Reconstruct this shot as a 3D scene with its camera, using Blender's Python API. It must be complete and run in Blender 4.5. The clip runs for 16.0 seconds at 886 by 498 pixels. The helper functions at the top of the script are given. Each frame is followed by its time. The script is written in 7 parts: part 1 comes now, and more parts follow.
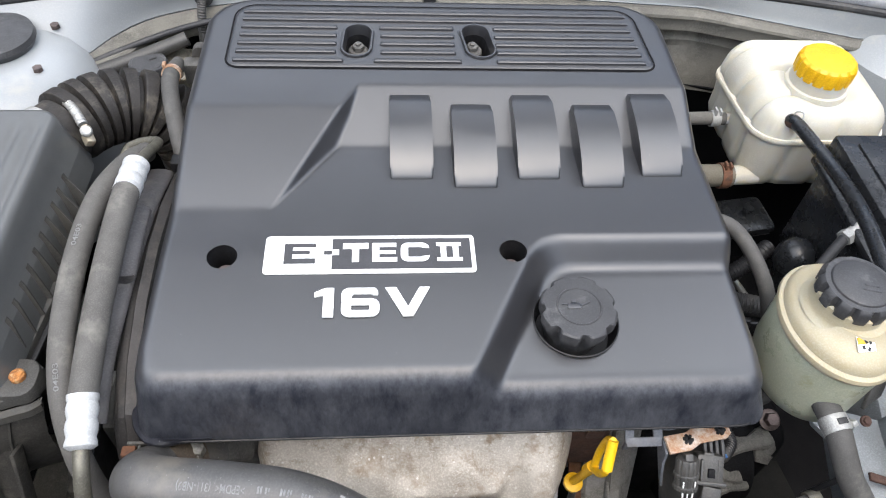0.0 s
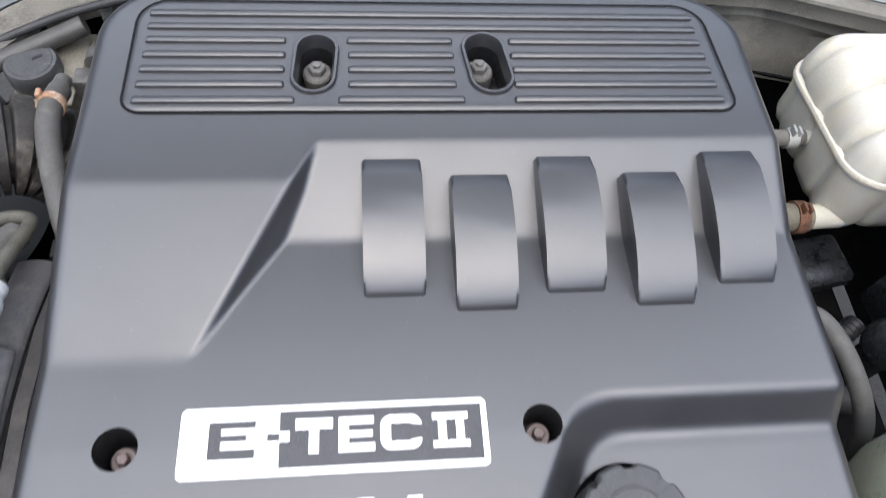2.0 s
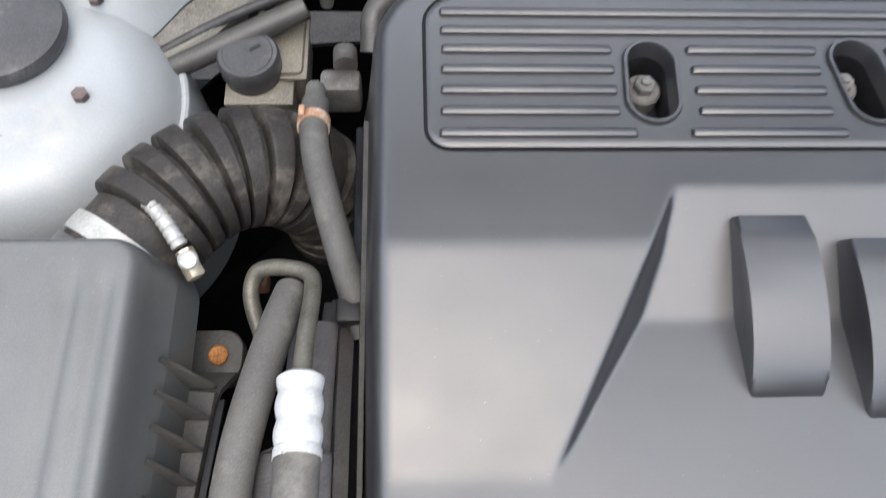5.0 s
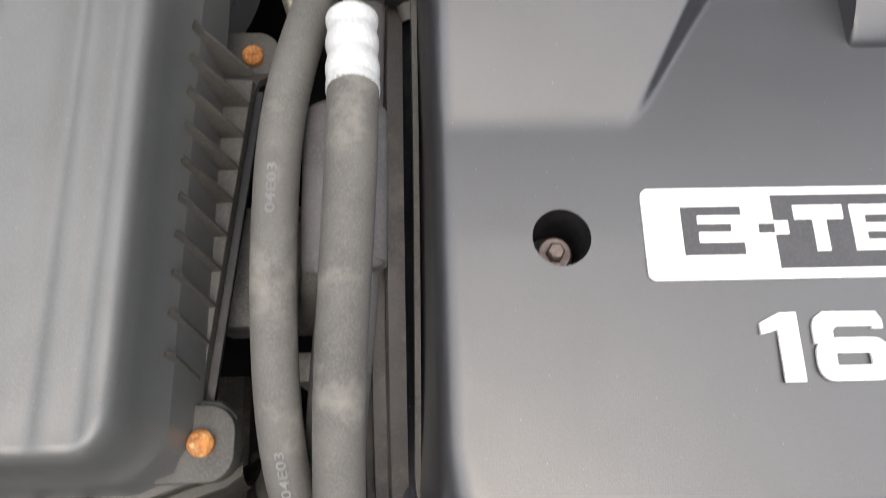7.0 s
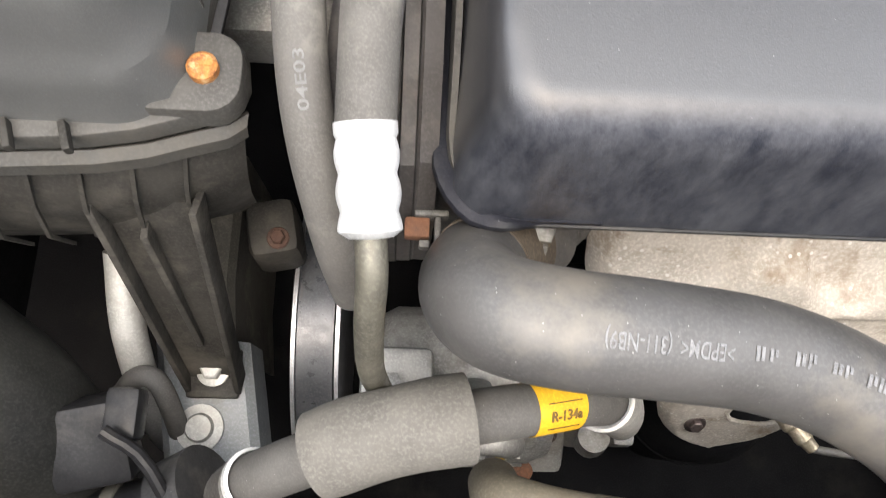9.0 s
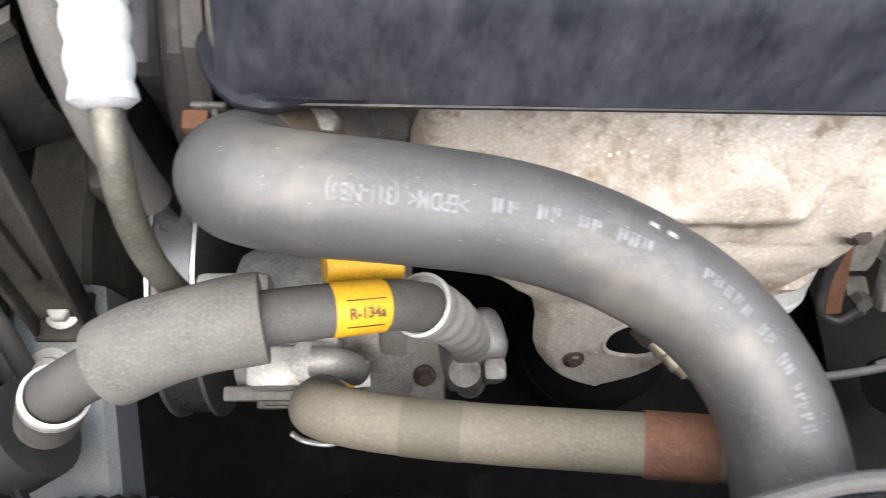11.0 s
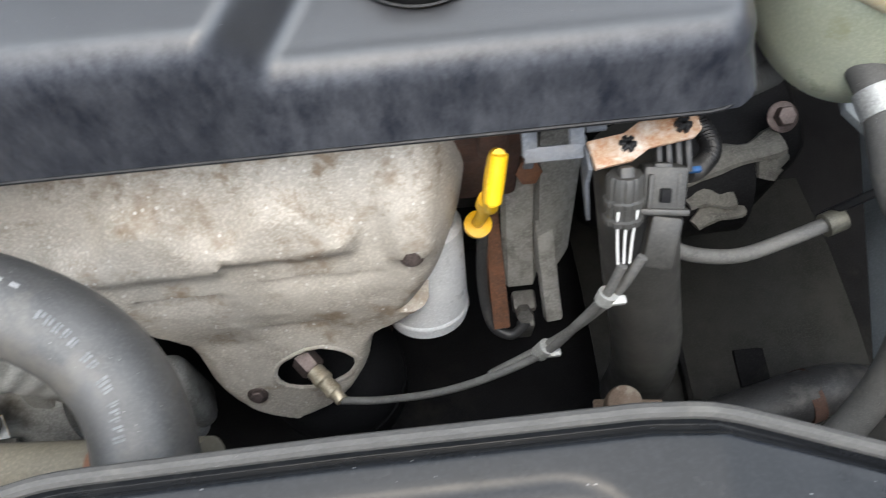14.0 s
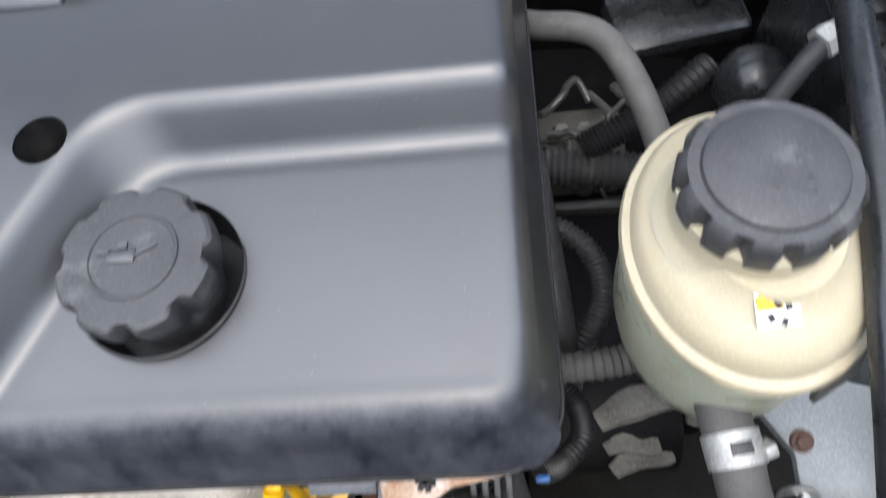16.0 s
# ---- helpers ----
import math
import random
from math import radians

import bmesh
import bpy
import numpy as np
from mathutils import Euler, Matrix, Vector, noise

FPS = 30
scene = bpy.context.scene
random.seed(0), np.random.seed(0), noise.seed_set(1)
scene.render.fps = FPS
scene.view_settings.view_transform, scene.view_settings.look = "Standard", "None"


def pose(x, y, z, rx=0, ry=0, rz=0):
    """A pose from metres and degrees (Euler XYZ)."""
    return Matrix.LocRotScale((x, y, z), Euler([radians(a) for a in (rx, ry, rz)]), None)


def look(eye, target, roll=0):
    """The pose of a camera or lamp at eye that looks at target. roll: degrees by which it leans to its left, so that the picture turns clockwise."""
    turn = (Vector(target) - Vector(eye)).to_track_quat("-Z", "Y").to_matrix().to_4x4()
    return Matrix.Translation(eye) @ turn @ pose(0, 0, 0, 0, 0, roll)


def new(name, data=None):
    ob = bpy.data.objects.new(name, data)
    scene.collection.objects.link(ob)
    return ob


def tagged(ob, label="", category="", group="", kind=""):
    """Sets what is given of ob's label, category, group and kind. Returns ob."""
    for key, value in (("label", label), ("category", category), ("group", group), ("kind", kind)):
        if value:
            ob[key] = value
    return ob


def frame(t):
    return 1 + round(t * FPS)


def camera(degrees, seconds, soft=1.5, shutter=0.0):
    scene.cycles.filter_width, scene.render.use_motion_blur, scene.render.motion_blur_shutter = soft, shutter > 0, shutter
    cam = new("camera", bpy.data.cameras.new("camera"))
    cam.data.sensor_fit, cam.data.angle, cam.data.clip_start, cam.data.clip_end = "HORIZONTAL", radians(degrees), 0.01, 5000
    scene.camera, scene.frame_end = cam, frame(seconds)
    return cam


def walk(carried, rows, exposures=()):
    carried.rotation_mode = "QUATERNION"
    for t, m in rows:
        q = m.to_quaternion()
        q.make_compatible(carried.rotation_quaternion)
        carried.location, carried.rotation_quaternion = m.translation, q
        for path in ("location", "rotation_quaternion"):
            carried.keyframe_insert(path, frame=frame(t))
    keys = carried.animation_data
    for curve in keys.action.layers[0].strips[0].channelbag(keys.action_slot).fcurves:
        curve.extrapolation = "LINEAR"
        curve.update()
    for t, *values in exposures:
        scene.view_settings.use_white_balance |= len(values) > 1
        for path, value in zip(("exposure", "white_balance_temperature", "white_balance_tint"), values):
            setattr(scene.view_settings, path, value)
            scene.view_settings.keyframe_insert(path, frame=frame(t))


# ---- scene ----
cam = camera(62.9, 16.0, soft=1.0, shutter=0.5)
PATH = [
    (0, (0.009, 0.001, 1.406), (0.163, 1.27, -0.132), 4.8),
    (0.5, (0.01, 0.054, 1.397), (0.167, 1.273, -0.18), 5.0),
    (1, (0.019, 0.14, 1.386), (0.241, 1.289, -0.235), 7.2),
    (1.5, (0.027, 0.215, 1.375), (0.197, 1.302, -0.295), 4.9),
    (2, (0.018, 0.291, 1.344), (0.217, 1.293, -0.376), 8.4),
    (2.5, (0.015, 0.381, 1.351), (0.255, 1.348, -0.384), 9.4),
    (3, (0.005, 0.427, 1.353), (0.265, 1.384, -0.384), 10.6),
    (3.5, (-0.044, 0.432, 1.326), (0.156, 1.382, -0.423), 7.4),
    (4, (-0.098, 0.434, 1.323), (0.002, 1.366, -0.444), 4.0),
    (4.2, (-0.117, 0.434, 1.320), (-0.046, 1.369, -0.447), 3.3),
    (6.3, (-0.215, 0.38, 1.217), (-0.059, 0.969, -0.688), 13.7),
    (6.5, (-0.21, 0.362, 1.214), (-0.087, 0.953, -0.692), 9.3),
    (7, (-0.205, 0.32, 1.202), (-0.133, 0.905, -0.709), 5.7),
    (7.5, (-0.214, 0.294, 1.167), (-0.157, 0.755, -0.779), 6.4),
    (8, (-0.232, 0.249, 1.137), (-0.123, 0.740, -0.799), 13.2),
    (10.3, (-0.185, 0.147, 1.088), (-0.048, 0.703, -0.828), 15.8),
    (10.5, (-0.171, 0.143, 1.083), (-0.029, 0.702, -0.832), 15.7),
    (11, (-0.13, 0.13, 1.096), (0.015, 0.702, -0.815), 13.7),
    (11.5, (-0.082, 0.121, 1.105), (0.062, 0.722, -0.797), 10.5),
    (12, (-0.031, 0.113, 1.115), (0.092, 0.737, -0.781), 7.2),
    (12.5, (0.012, 0.105, 1.127), (0.1, 0.752, -0.763), 4.2),
    (13, (0.064, 0.093, 1.136), (0.126, 0.758, -0.749), 1.5),
    (13.5, (0.12, 0.092, 1.144), (0.15, 0.762, -0.741), -2.2),
    (14, (0.174, 0.093, 1.148), (0.196, 0.793, -0.725), -4.2),
    (14.5, (0.221, 0.106, 1.152), (0.226, 0.836, -0.71), -6.1),
    (15, (0.257, 0.135, 1.141), (0.22, 0.931, -0.693), -7.6),
    (15.5, (0.311, 0.173, 1.138), (0.189, 1.002, -0.678), -13.0),
    (16, (0.336, 0.23, 1.146), (0.156, 1.097, -0.647), -14.6),
]
EXPOSURES = [(0.0, 1.70, 6400, 8), (2.0, 1.72, 6250, 9), (4.0, 1.85, 6400, 8), (6.5, 1.50, 6800, 9), (8.0, 2.08, 7200, 8), (10.5, 2.40, 6700, 10),
             (11.5, 2.29, 6600, 7), (12.5, 2.04, 6300, 4), (13.5, 1.85, 6400, 4), (14.5, 2.0, 6400, 6), (15.2, 2.05, 6200, 7), (15.6, 1.95, 6100, 7), (16.0, 1.82, 6200, 8)]
walk(cam, [(t, look(eye, target, roll)) for t, eye, target, roll in PATH], EXPOSURES)

# ---- world and light ----
world = bpy.data.worlds.new("overcast_sky")
scene.world = world
world.use_nodes = True
wn = world.node_tree
sky = wn.nodes.new("ShaderNodeTexSky")
sky.sky_type = "NISHITA"
sky.sun_disc = False
sky.sun_elevation, sky.sun_rotation = radians(72), radians(184)
sky.air_density, sky.dust_density = 1.0, 3.0
wn.links.new(sky.outputs[0], wn.nodes["Background"].inputs[0])
wn.nodes["Background"].inputs[1].default_value = 0.10
sun = new("sun", bpy.data.lights.new("sun", "SUN"))
sun.data.energy, sun.data.angle, sun.data.color = 1.5, radians(115), (1.0, 0.985, 0.965)
sun.matrix_world = look((-0.05, 0.30, 2.0), (0.0, 0.35, 0.85))


# ---- materials ----
def mat(name, base, base2=None, rough=0.5, metal=0.0, scale=40.0, bump=0.15, fine=600.0, stain=None, stain_scale=12.0,
        stain_amount=0.35, specks=0.0, speck_scale=420.0, speck_col=(0.75, 0.75, 0.73), rough_var=0.12, coat=0.0, sss=0.0, trans=0.0,
        island=0.0, grain=1.18, spec=0.5, fine_bump=0.1, speck_size=0.16, coat_rough=0.15):
    m = bpy.data.materials.new(name)
    m.use_nodes = True
    nt = m.node_tree
    N, L = nt.nodes, nt.links
    b = N["Principled BSDF"]
    base2 = base2 or tuple(c * 0.7 for c in base)
    co = N.new("ShaderNodeTexCoord").outputs["Object"]

    def tex(s, detail=4.0, rgh=0.6):
        n = N.new("ShaderNodeTexNoise")
        n.inputs["Scale"].default_value, n.inputs["Detail"].default_value, n.inputs["Roughness"].default_value = s, detail, rgh
        L.new(co, n.inputs["Vector"])
        return n.outputs[0]

    def ramp(v, lo, hi):
        n = N.new("ShaderNodeMapRange")
        n.inputs["From Min"].default_value, n.inputs["From Max"].default_value = lo, hi
        L.new(v, n.inputs["Value"])
        return n.outputs[0]

    def mix(fac, a, c):
        n = N.new("ShaderNodeMix")
        n.data_type = "RGBA"
        L.new(fac, n.inputs["Factor"])
        for sock, v in ((n.inputs["A"], a), (n.inputs["B"], c)):
            if isinstance(v, tuple):
                sock.default_value = (*v, 1)
            else:
                L.new(v, sock)
        return n.outputs["Result"]

    big, small = tex(scale), tex(fine, 2.0)
    col = mix(ramp(big, 0.35, 0.65), base, base2)
    col = mix(ramp(small, 0.45, 0.75), col, tuple(min(1, c * grain + 0.02 * (grain - 1)) for c in base))
    if stain:
        col = mix(ramp(tex(stain_scale, 6.0, 0.7), 0.62 - stain_amount * 0.3, 0.75 - stain_amount * 0.15), col, stain)
    if specks > 0:
        v = N.new("ShaderNodeTexVoronoi")
        v.inputs["Scale"].default_value = speck_scale
        L.new(co, v.inputs["Vector"])
        cells = N.new("ShaderNodeTexWhiteNoise")
        L.new(v.outputs["Color"], cells.inputs["Vector"])
        near = N.new("ShaderNodeMath")
        near.operation = "LESS_THAN"
        L.new(v.outputs["Distance"], near.inputs[0])
        near.inputs[1].default_value = speck_size
        pick = N.new("ShaderNodeMath")
        pick.operation = "LESS_THAN"
        L.new(cells.outputs["Value"], pick.inputs[0])
        pick.inputs[1].default_value = specks
        both = N.new("ShaderNodeMath")
        both.operation = "MULTIPLY"
        L.new(near.outputs[0], both.inputs[0])
        L.new(pick.outputs[0], both.inputs[1])
        col = mix(both.outputs[0], col, speck_col)
    if island:
        info = N.new("ShaderNodeObjectInfo")
        n = mix(info.outputs["Random"], (1.0, 1.0, 1.0), tuple([1 - island] * 3))
        mul = N.new("ShaderNodeMix")
        mul.data_type, mul.blend_type = "RGBA", "MULTIPLY"
        mul.inputs["Factor"].default_value = 1.0
        L.new(col, mul.inputs["A"])
        L.new(n, mul.inputs["B"])
        col = mul.outputs["Result"]
    L.new(col, b.inputs["Base Color"])
    r = N.new("ShaderNodeMapRange")
    r.inputs["To Min"].default_value, r.inputs["To Max"].default_value = max(0.03, rough - rough_var), min(1.0, rough + rough_var)
    r.inputs["From Min"].default_value, r.inputs["From Max"].default_value = 0.3, 0.7
    L.new(tex(scale * 2.3), r.inputs["Value"])
    L.new(r.outputs[0], b.inputs["Roughness"])
    b.inputs["Metallic"].default_value = metal
    b.inputs["Coat Weight"].default_value = coat
    b.inputs["Coat Roughness"].default_value = coat_rough
    b.inputs["Specular IOR Level"].default_value = spec
    b.inputs["Subsurface Weight"].default_value = sss
    b.inputs["Subsurface Radius"].default_value = (0.02, 0.016, 0.01)
    b.inputs["Subsurface Scale"].default_value = 0.6
    b.inputs["Transmission Weight"].default_value = trans
    b1, b2 = N.new("ShaderNodeBump"), N.new("ShaderNodeBump")
    b1.inputs["Strength"].default_value, b1.inputs["Distance"].default_value = bump, 0.002
    b2.inputs["Strength"].default_value, b2.inputs["Distance"].default_value = fine_bump, 0.0004
    L.new(big, b1.inputs["Height"])
    L.new(small, b2.inputs["Height"])
    L.new(b1.outputs[0], b2.inputs["Normal"])
    L.new(b2.outputs[0], b.inputs["Normal"])
    return m


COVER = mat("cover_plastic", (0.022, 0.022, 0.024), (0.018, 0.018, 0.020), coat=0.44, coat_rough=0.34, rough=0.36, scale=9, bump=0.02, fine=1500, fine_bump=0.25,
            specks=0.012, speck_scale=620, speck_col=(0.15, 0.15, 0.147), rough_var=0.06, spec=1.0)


def dirty_dulled_front(m, y0, y1, colour):
    """Road dirt on the part of a thing that faces the front, with a ragged edge; the gloss fades with it to shade out
    the edge highlight.
    """
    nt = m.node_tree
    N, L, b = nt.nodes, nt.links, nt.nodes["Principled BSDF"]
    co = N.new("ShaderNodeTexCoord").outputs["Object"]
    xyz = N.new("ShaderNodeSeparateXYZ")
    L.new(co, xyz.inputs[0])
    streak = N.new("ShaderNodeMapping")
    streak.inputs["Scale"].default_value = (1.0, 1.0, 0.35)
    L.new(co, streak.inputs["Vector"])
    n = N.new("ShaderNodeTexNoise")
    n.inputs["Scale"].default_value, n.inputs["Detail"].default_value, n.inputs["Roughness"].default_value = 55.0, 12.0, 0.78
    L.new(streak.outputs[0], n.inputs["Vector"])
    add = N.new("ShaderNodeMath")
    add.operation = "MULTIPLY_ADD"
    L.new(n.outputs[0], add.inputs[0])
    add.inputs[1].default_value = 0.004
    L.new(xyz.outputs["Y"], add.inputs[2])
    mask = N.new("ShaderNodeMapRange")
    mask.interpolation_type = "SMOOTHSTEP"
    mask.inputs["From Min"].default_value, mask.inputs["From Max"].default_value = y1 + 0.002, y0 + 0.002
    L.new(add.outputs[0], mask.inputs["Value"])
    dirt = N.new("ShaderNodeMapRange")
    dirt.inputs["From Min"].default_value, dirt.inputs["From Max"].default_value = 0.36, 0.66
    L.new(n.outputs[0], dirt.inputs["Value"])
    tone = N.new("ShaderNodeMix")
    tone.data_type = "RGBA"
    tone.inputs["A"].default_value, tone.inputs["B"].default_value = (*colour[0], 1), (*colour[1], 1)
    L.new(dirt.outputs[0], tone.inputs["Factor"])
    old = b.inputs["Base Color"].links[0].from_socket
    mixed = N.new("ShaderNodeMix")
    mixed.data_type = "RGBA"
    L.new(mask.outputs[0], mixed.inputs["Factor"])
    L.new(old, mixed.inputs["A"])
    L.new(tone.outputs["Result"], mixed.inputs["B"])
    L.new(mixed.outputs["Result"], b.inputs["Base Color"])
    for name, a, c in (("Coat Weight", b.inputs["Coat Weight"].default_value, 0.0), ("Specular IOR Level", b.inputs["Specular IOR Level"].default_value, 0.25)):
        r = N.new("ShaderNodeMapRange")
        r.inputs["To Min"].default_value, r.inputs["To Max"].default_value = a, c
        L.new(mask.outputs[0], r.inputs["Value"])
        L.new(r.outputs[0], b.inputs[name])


# Also darkens the rounded edge's highlight; the pale tone includes reflected sky.
dirty_dulled_front(COVER, 0.2930, 0.3090, ((0.017, 0.019, 0.026), (0.074, 0.077, 0.086)))
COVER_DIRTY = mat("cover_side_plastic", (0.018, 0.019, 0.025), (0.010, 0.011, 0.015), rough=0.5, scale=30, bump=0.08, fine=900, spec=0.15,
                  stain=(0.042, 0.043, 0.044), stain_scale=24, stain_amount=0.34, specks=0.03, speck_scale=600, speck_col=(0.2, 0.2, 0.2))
BADGE_WHITE = mat("badge_white", (0.82, 0.82, 0.80), (0.74, 0.74, 0.72), rough=0.45, scale=60, bump=0.02)
BADGE_DARK = mat("badge_dark", (0.05, 0.05, 0.054), (0.042, 0.042, 0.045), rough=0.5, scale=60, bump=0.02)
BLACK = mat("black_plastic", (0.014, 0.014, 0.015), (0.008, 0.008, 0.009), rough=0.42, scale=40, stain=(0.05, 0.047, 0.043), stain_amount=0.15, spec=0.3)
FILTER_BOX = mat("filter_box_plastic", (0.092, 0.094, 0.092), (0.078, 0.080, 0.078), coat=0.6, coat_rough=0.40, spec=0.6, rough=0.45, scale=18, bump=0.04, fine=1200,
                 fine_bump=0.25, specks=0.015, speck_scale=600, speck_col=(0.2, 0.2, 0.2))
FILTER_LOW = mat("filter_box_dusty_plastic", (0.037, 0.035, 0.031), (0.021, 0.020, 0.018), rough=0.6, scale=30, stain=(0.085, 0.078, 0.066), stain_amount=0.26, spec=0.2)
FILTER_RIB = mat("filter_box_rib_plastic", (0.072, 0.070, 0.064), (0.046, 0.044, 0.041), spec=0.3, rough=0.55, scale=30, stain=(0.09, 0.083, 0.07), stain_amount=0.3)
SPLASH = mat("splash_plastic", (0.021, 0.021, 0.019), (0.012, 0.012, 0.011), rough=0.6, scale=20, stain=(0.028, 0.027, 0.024), stain_amount=0.3, spec=0.2)
RUBBER = mat("grey_rubber", (0.080, 0.077, 0.072), (0.062, 0.060, 0.057), rough=0.72, scale=50, bump=0.1, fine=900, stain=(0.13, 0.125, 0.11),
             stain_scale=30, stain_amount=0.2, specks=0.02, speck_scale=800, speck_col=(0.25, 0.25, 0.24))
RUBBER_WARM = mat("sun_greyed_rubber", (0.102, 0.097, 0.089), (0.080, 0.076, 0.070), rough=0.75, scale=40, bump=0.12, fine=900, stain=(0.19, 0.18, 0.16), stain_scale=22, stain_amount=0.3)
SHEATH = mat("dusty_loom_sheath", (0.085, 0.081, 0.083), (0.060, 0.057, 0.058), rough=0.6, scale=35, bump=0.06, stain=(0.14, 0.13, 0.12), stain_scale=30, stain_amount=0.3)
BELT_COVER = mat("grimy_belt_cover", (0.050, 0.046, 0.044), (0.030, 0.027, 0.025), rough=0.55, scale=25, bump=0.08, stain=(0.10, 0.088, 0.075), stain_scale=20, stain_amount=0.35)
RUBBER_DARK = mat("dark_rubber", (0.040, 0.040, 0.041), (0.028, 0.028, 0.029), spec=0.35, rough=0.45, scale=45, bump=0.06, stain=(0.11, 0.106, 0.098),
                  stain_scale=20, stain_amount=0.28, specks=0.02, speck_scale=800, speck_col=(0.2, 0.2, 0.2))
RUBBER_DUSTY = mat("dusty_rubber", (0.125, 0.118, 0.105), (0.09, 0.086, 0.077), rough=0.85, scale=35, bump=0.15, stain=(0.24, 0.23, 0.20), stain_amount=0.25)
RUBBER_BEIGE = mat("beige_dusty_hose", (0.145, 0.130, 0.098), (0.105, 0.094, 0.070), rough=0.8, scale=18, bump=0.12, stain=(0.18, 0.165, 0.13), stain_amount=0.3)
BELLOWS = mat("bellows_rubber", (0.030, 0.027, 0.024), (0.018, 0.016, 0.015), spec=0.35, rough=0.6, scale=60, stain=(0.11, 0.098, 0.08), stain_scale=35, stain_amount=0.35)
WHITE_PLASTIC = mat("white_sleeve", (0.50, 0.51, 0.51), (0.43, 0.44, 0.44), rough=0.5, scale=60, bump=0.05, stain=(0.5, 0.49, 0.46), stain_amount=0.1)
TANK = mat("tank_plastic", (0.56, 0.54, 0.47), (0.50, 0.475, 0.395), rough=0.42, scale=12, bump=0.03, grain=1.05, fine_bump=0.03, sss=0.6, stain=(0.55, 0.49, 0.36), stain_scale=16, stain_amount=0.12)
PS_TOP = mat("steering_tank_top", (0.46, 0.415, 0.30), (0.41, 0.355, 0.235), grain=1.03, rough=0.38, scale=7, bump=0.02, sss=0.35, stain=(0.40, 0.31, 0.18), stain_scale=5, stain_amount=0.10, fine_bump=0.02)
PS_LOW = mat("steering_tank_body", (0.44, 0.455, 0.345), (0.39, 0.41, 0.30), rough=0.35, scale=14, bump=0.03, sss=0.3, stain=(0.33, 0.31, 0.16), stain_scale=18, stain_amount=0.15)
YELLOW = mat("yellow_plastic", (0.72, 0.42, 0.008), (0.62, 0.34, 0.006), rough=0.4, scale=50, bump=0.03)
DIP = mat("dipstick_yellow", (0.85, 0.50, 0.01), (0.78, 0.43, 0.01), rough=0.38, scale=60, bump=0.02)
LABEL_YELLOW = mat("label_yellow", (0.66, 0.38, 0.02), (0.56, 0.31, 0.02), rough=0.5, scale=80, bump=0.02, stain=(0.45, 0.28, 0.05), stain_amount=0.15)
INK_WORN = mat("worn_print", (0.16, 0.095, 0.02), (0.08, 0.05, 0.015), rough=0.6, scale=300, fine=2500)
INK = mat("print_black", (0.015, 0.015, 0.015), rough=0.6)
PRINT_PALE = mat("print_pale", (0.34, 0.34, 0.335), (0.20, 0.20, 0.20), rough=0.6, scale=200, fine=2500)
PRINT_FADED = mat("print_faded", (0.19, 0.195, 0.20), (0.085, 0.085, 0.087), rough=0.6, scale=260, fine=3000)
HOSE_BROWN = mat("rust_stained_rubber", (0.105, 0.082, 0.058), (0.062, 0.050, 0.038), rough=0.7, scale=40, bump=0.1, stain=(0.17, 0.14, 0.105), stain_scale=35, stain_amount=0.35)
HOSE_GREY = mat("radiator_hose_rubber", (0.072, 0.070, 0.068), (0.050, 0.049, 0.048), coat=0.4, coat_rough=0.42, rough=0.5, scale=30, bump=0.03, stain=(0.13, 0.118, 0.10), stain_scale=14, stain_amount=0.32,
                specks=0.04, speck_scale=600, speck_col=(0.3, 0.3, 0.29))
RUST_DARK = mat("dark_brown_rust", (0.075, 0.038, 0.026), (0.045, 0.026, 0.020), rough=0.85, scale=80, bump=0.4, stain=(0.13, 0.06, 0.035), stain_scale=50, stain_amount=0.15)
ZINC_DULL = mat("dull_zinc", (0.15, 0.16, 0.18), (0.10, 0.108, 0.12), rough=0.6, metal=0.35, scale=60, bump=0.1, stain=(0.16, 0.155, 0.15), stain_amount=0.25)
ALLOY_PALE = mat("pale_alloy", (0.44, 0.44, 0.42), (0.33, 0.33, 0.31), rough=0.48, metal=0.35, scale=50, bump=0.12, stain=(0.28, 0.27, 0.24), stain_amount=0.25, fine_bump=0.3)
PIPE_DUSTY = mat("dusty_black_pipe", (0.055, 0.053, 0.049), (0.036, 0.035, 0.033), rough=0.45, scale=24, bump=0.1, stain=(0.085, 0.082, 0.074), stain_scale=14, stain_amount=0.35)
CAP_DUSTY = mat("dusty_cap_plastic", (0.050, 0.050, 0.052), (0.034, 0.034, 0.036), rough=0.48, scale=35, bump=0.05, stain=(0.12, 0.12, 0.118), stain_scale=40, stain_amount=0.25, fine_bump=0.3)
BRAKE_PLASTIC = mat("stained_clear_plastic", (0.19, 0.175, 0.14), (0.11, 0.10, 0.078), rough=0.45, scale=20, bump=0.05, sss=0.1, stain=(0.10, 0.085, 0.06), stain_scale=16, stain_amount=0.3)
GLOSS_BLACK = mat("shiny_black_plastic", (0.016, 0.017, 0.019), (0.011, 0.012, 0.013), rough=0.28, scale=30, bump=0.03, spec=0.5, stain=(0.04, 0.04, 0.04), stain_amount=0.12)
CONCRETE_ALLOY = mat("weathered_cast_alloy", (0.27, 0.265, 0.25), (0.17, 0.166, 0.155), rough=0.85, scale=70, bump=0.4, fine=500, fine_bump=0.6, stain=(0.10, 0.092, 0.08), stain_scale=30, stain_amount=0.3)
CABLE_GREY = mat("grey_cable_sheath", (0.13, 0.127, 0.12), (0.09, 0.088, 0.083), rough=0.6, scale=80, bump=0.05)
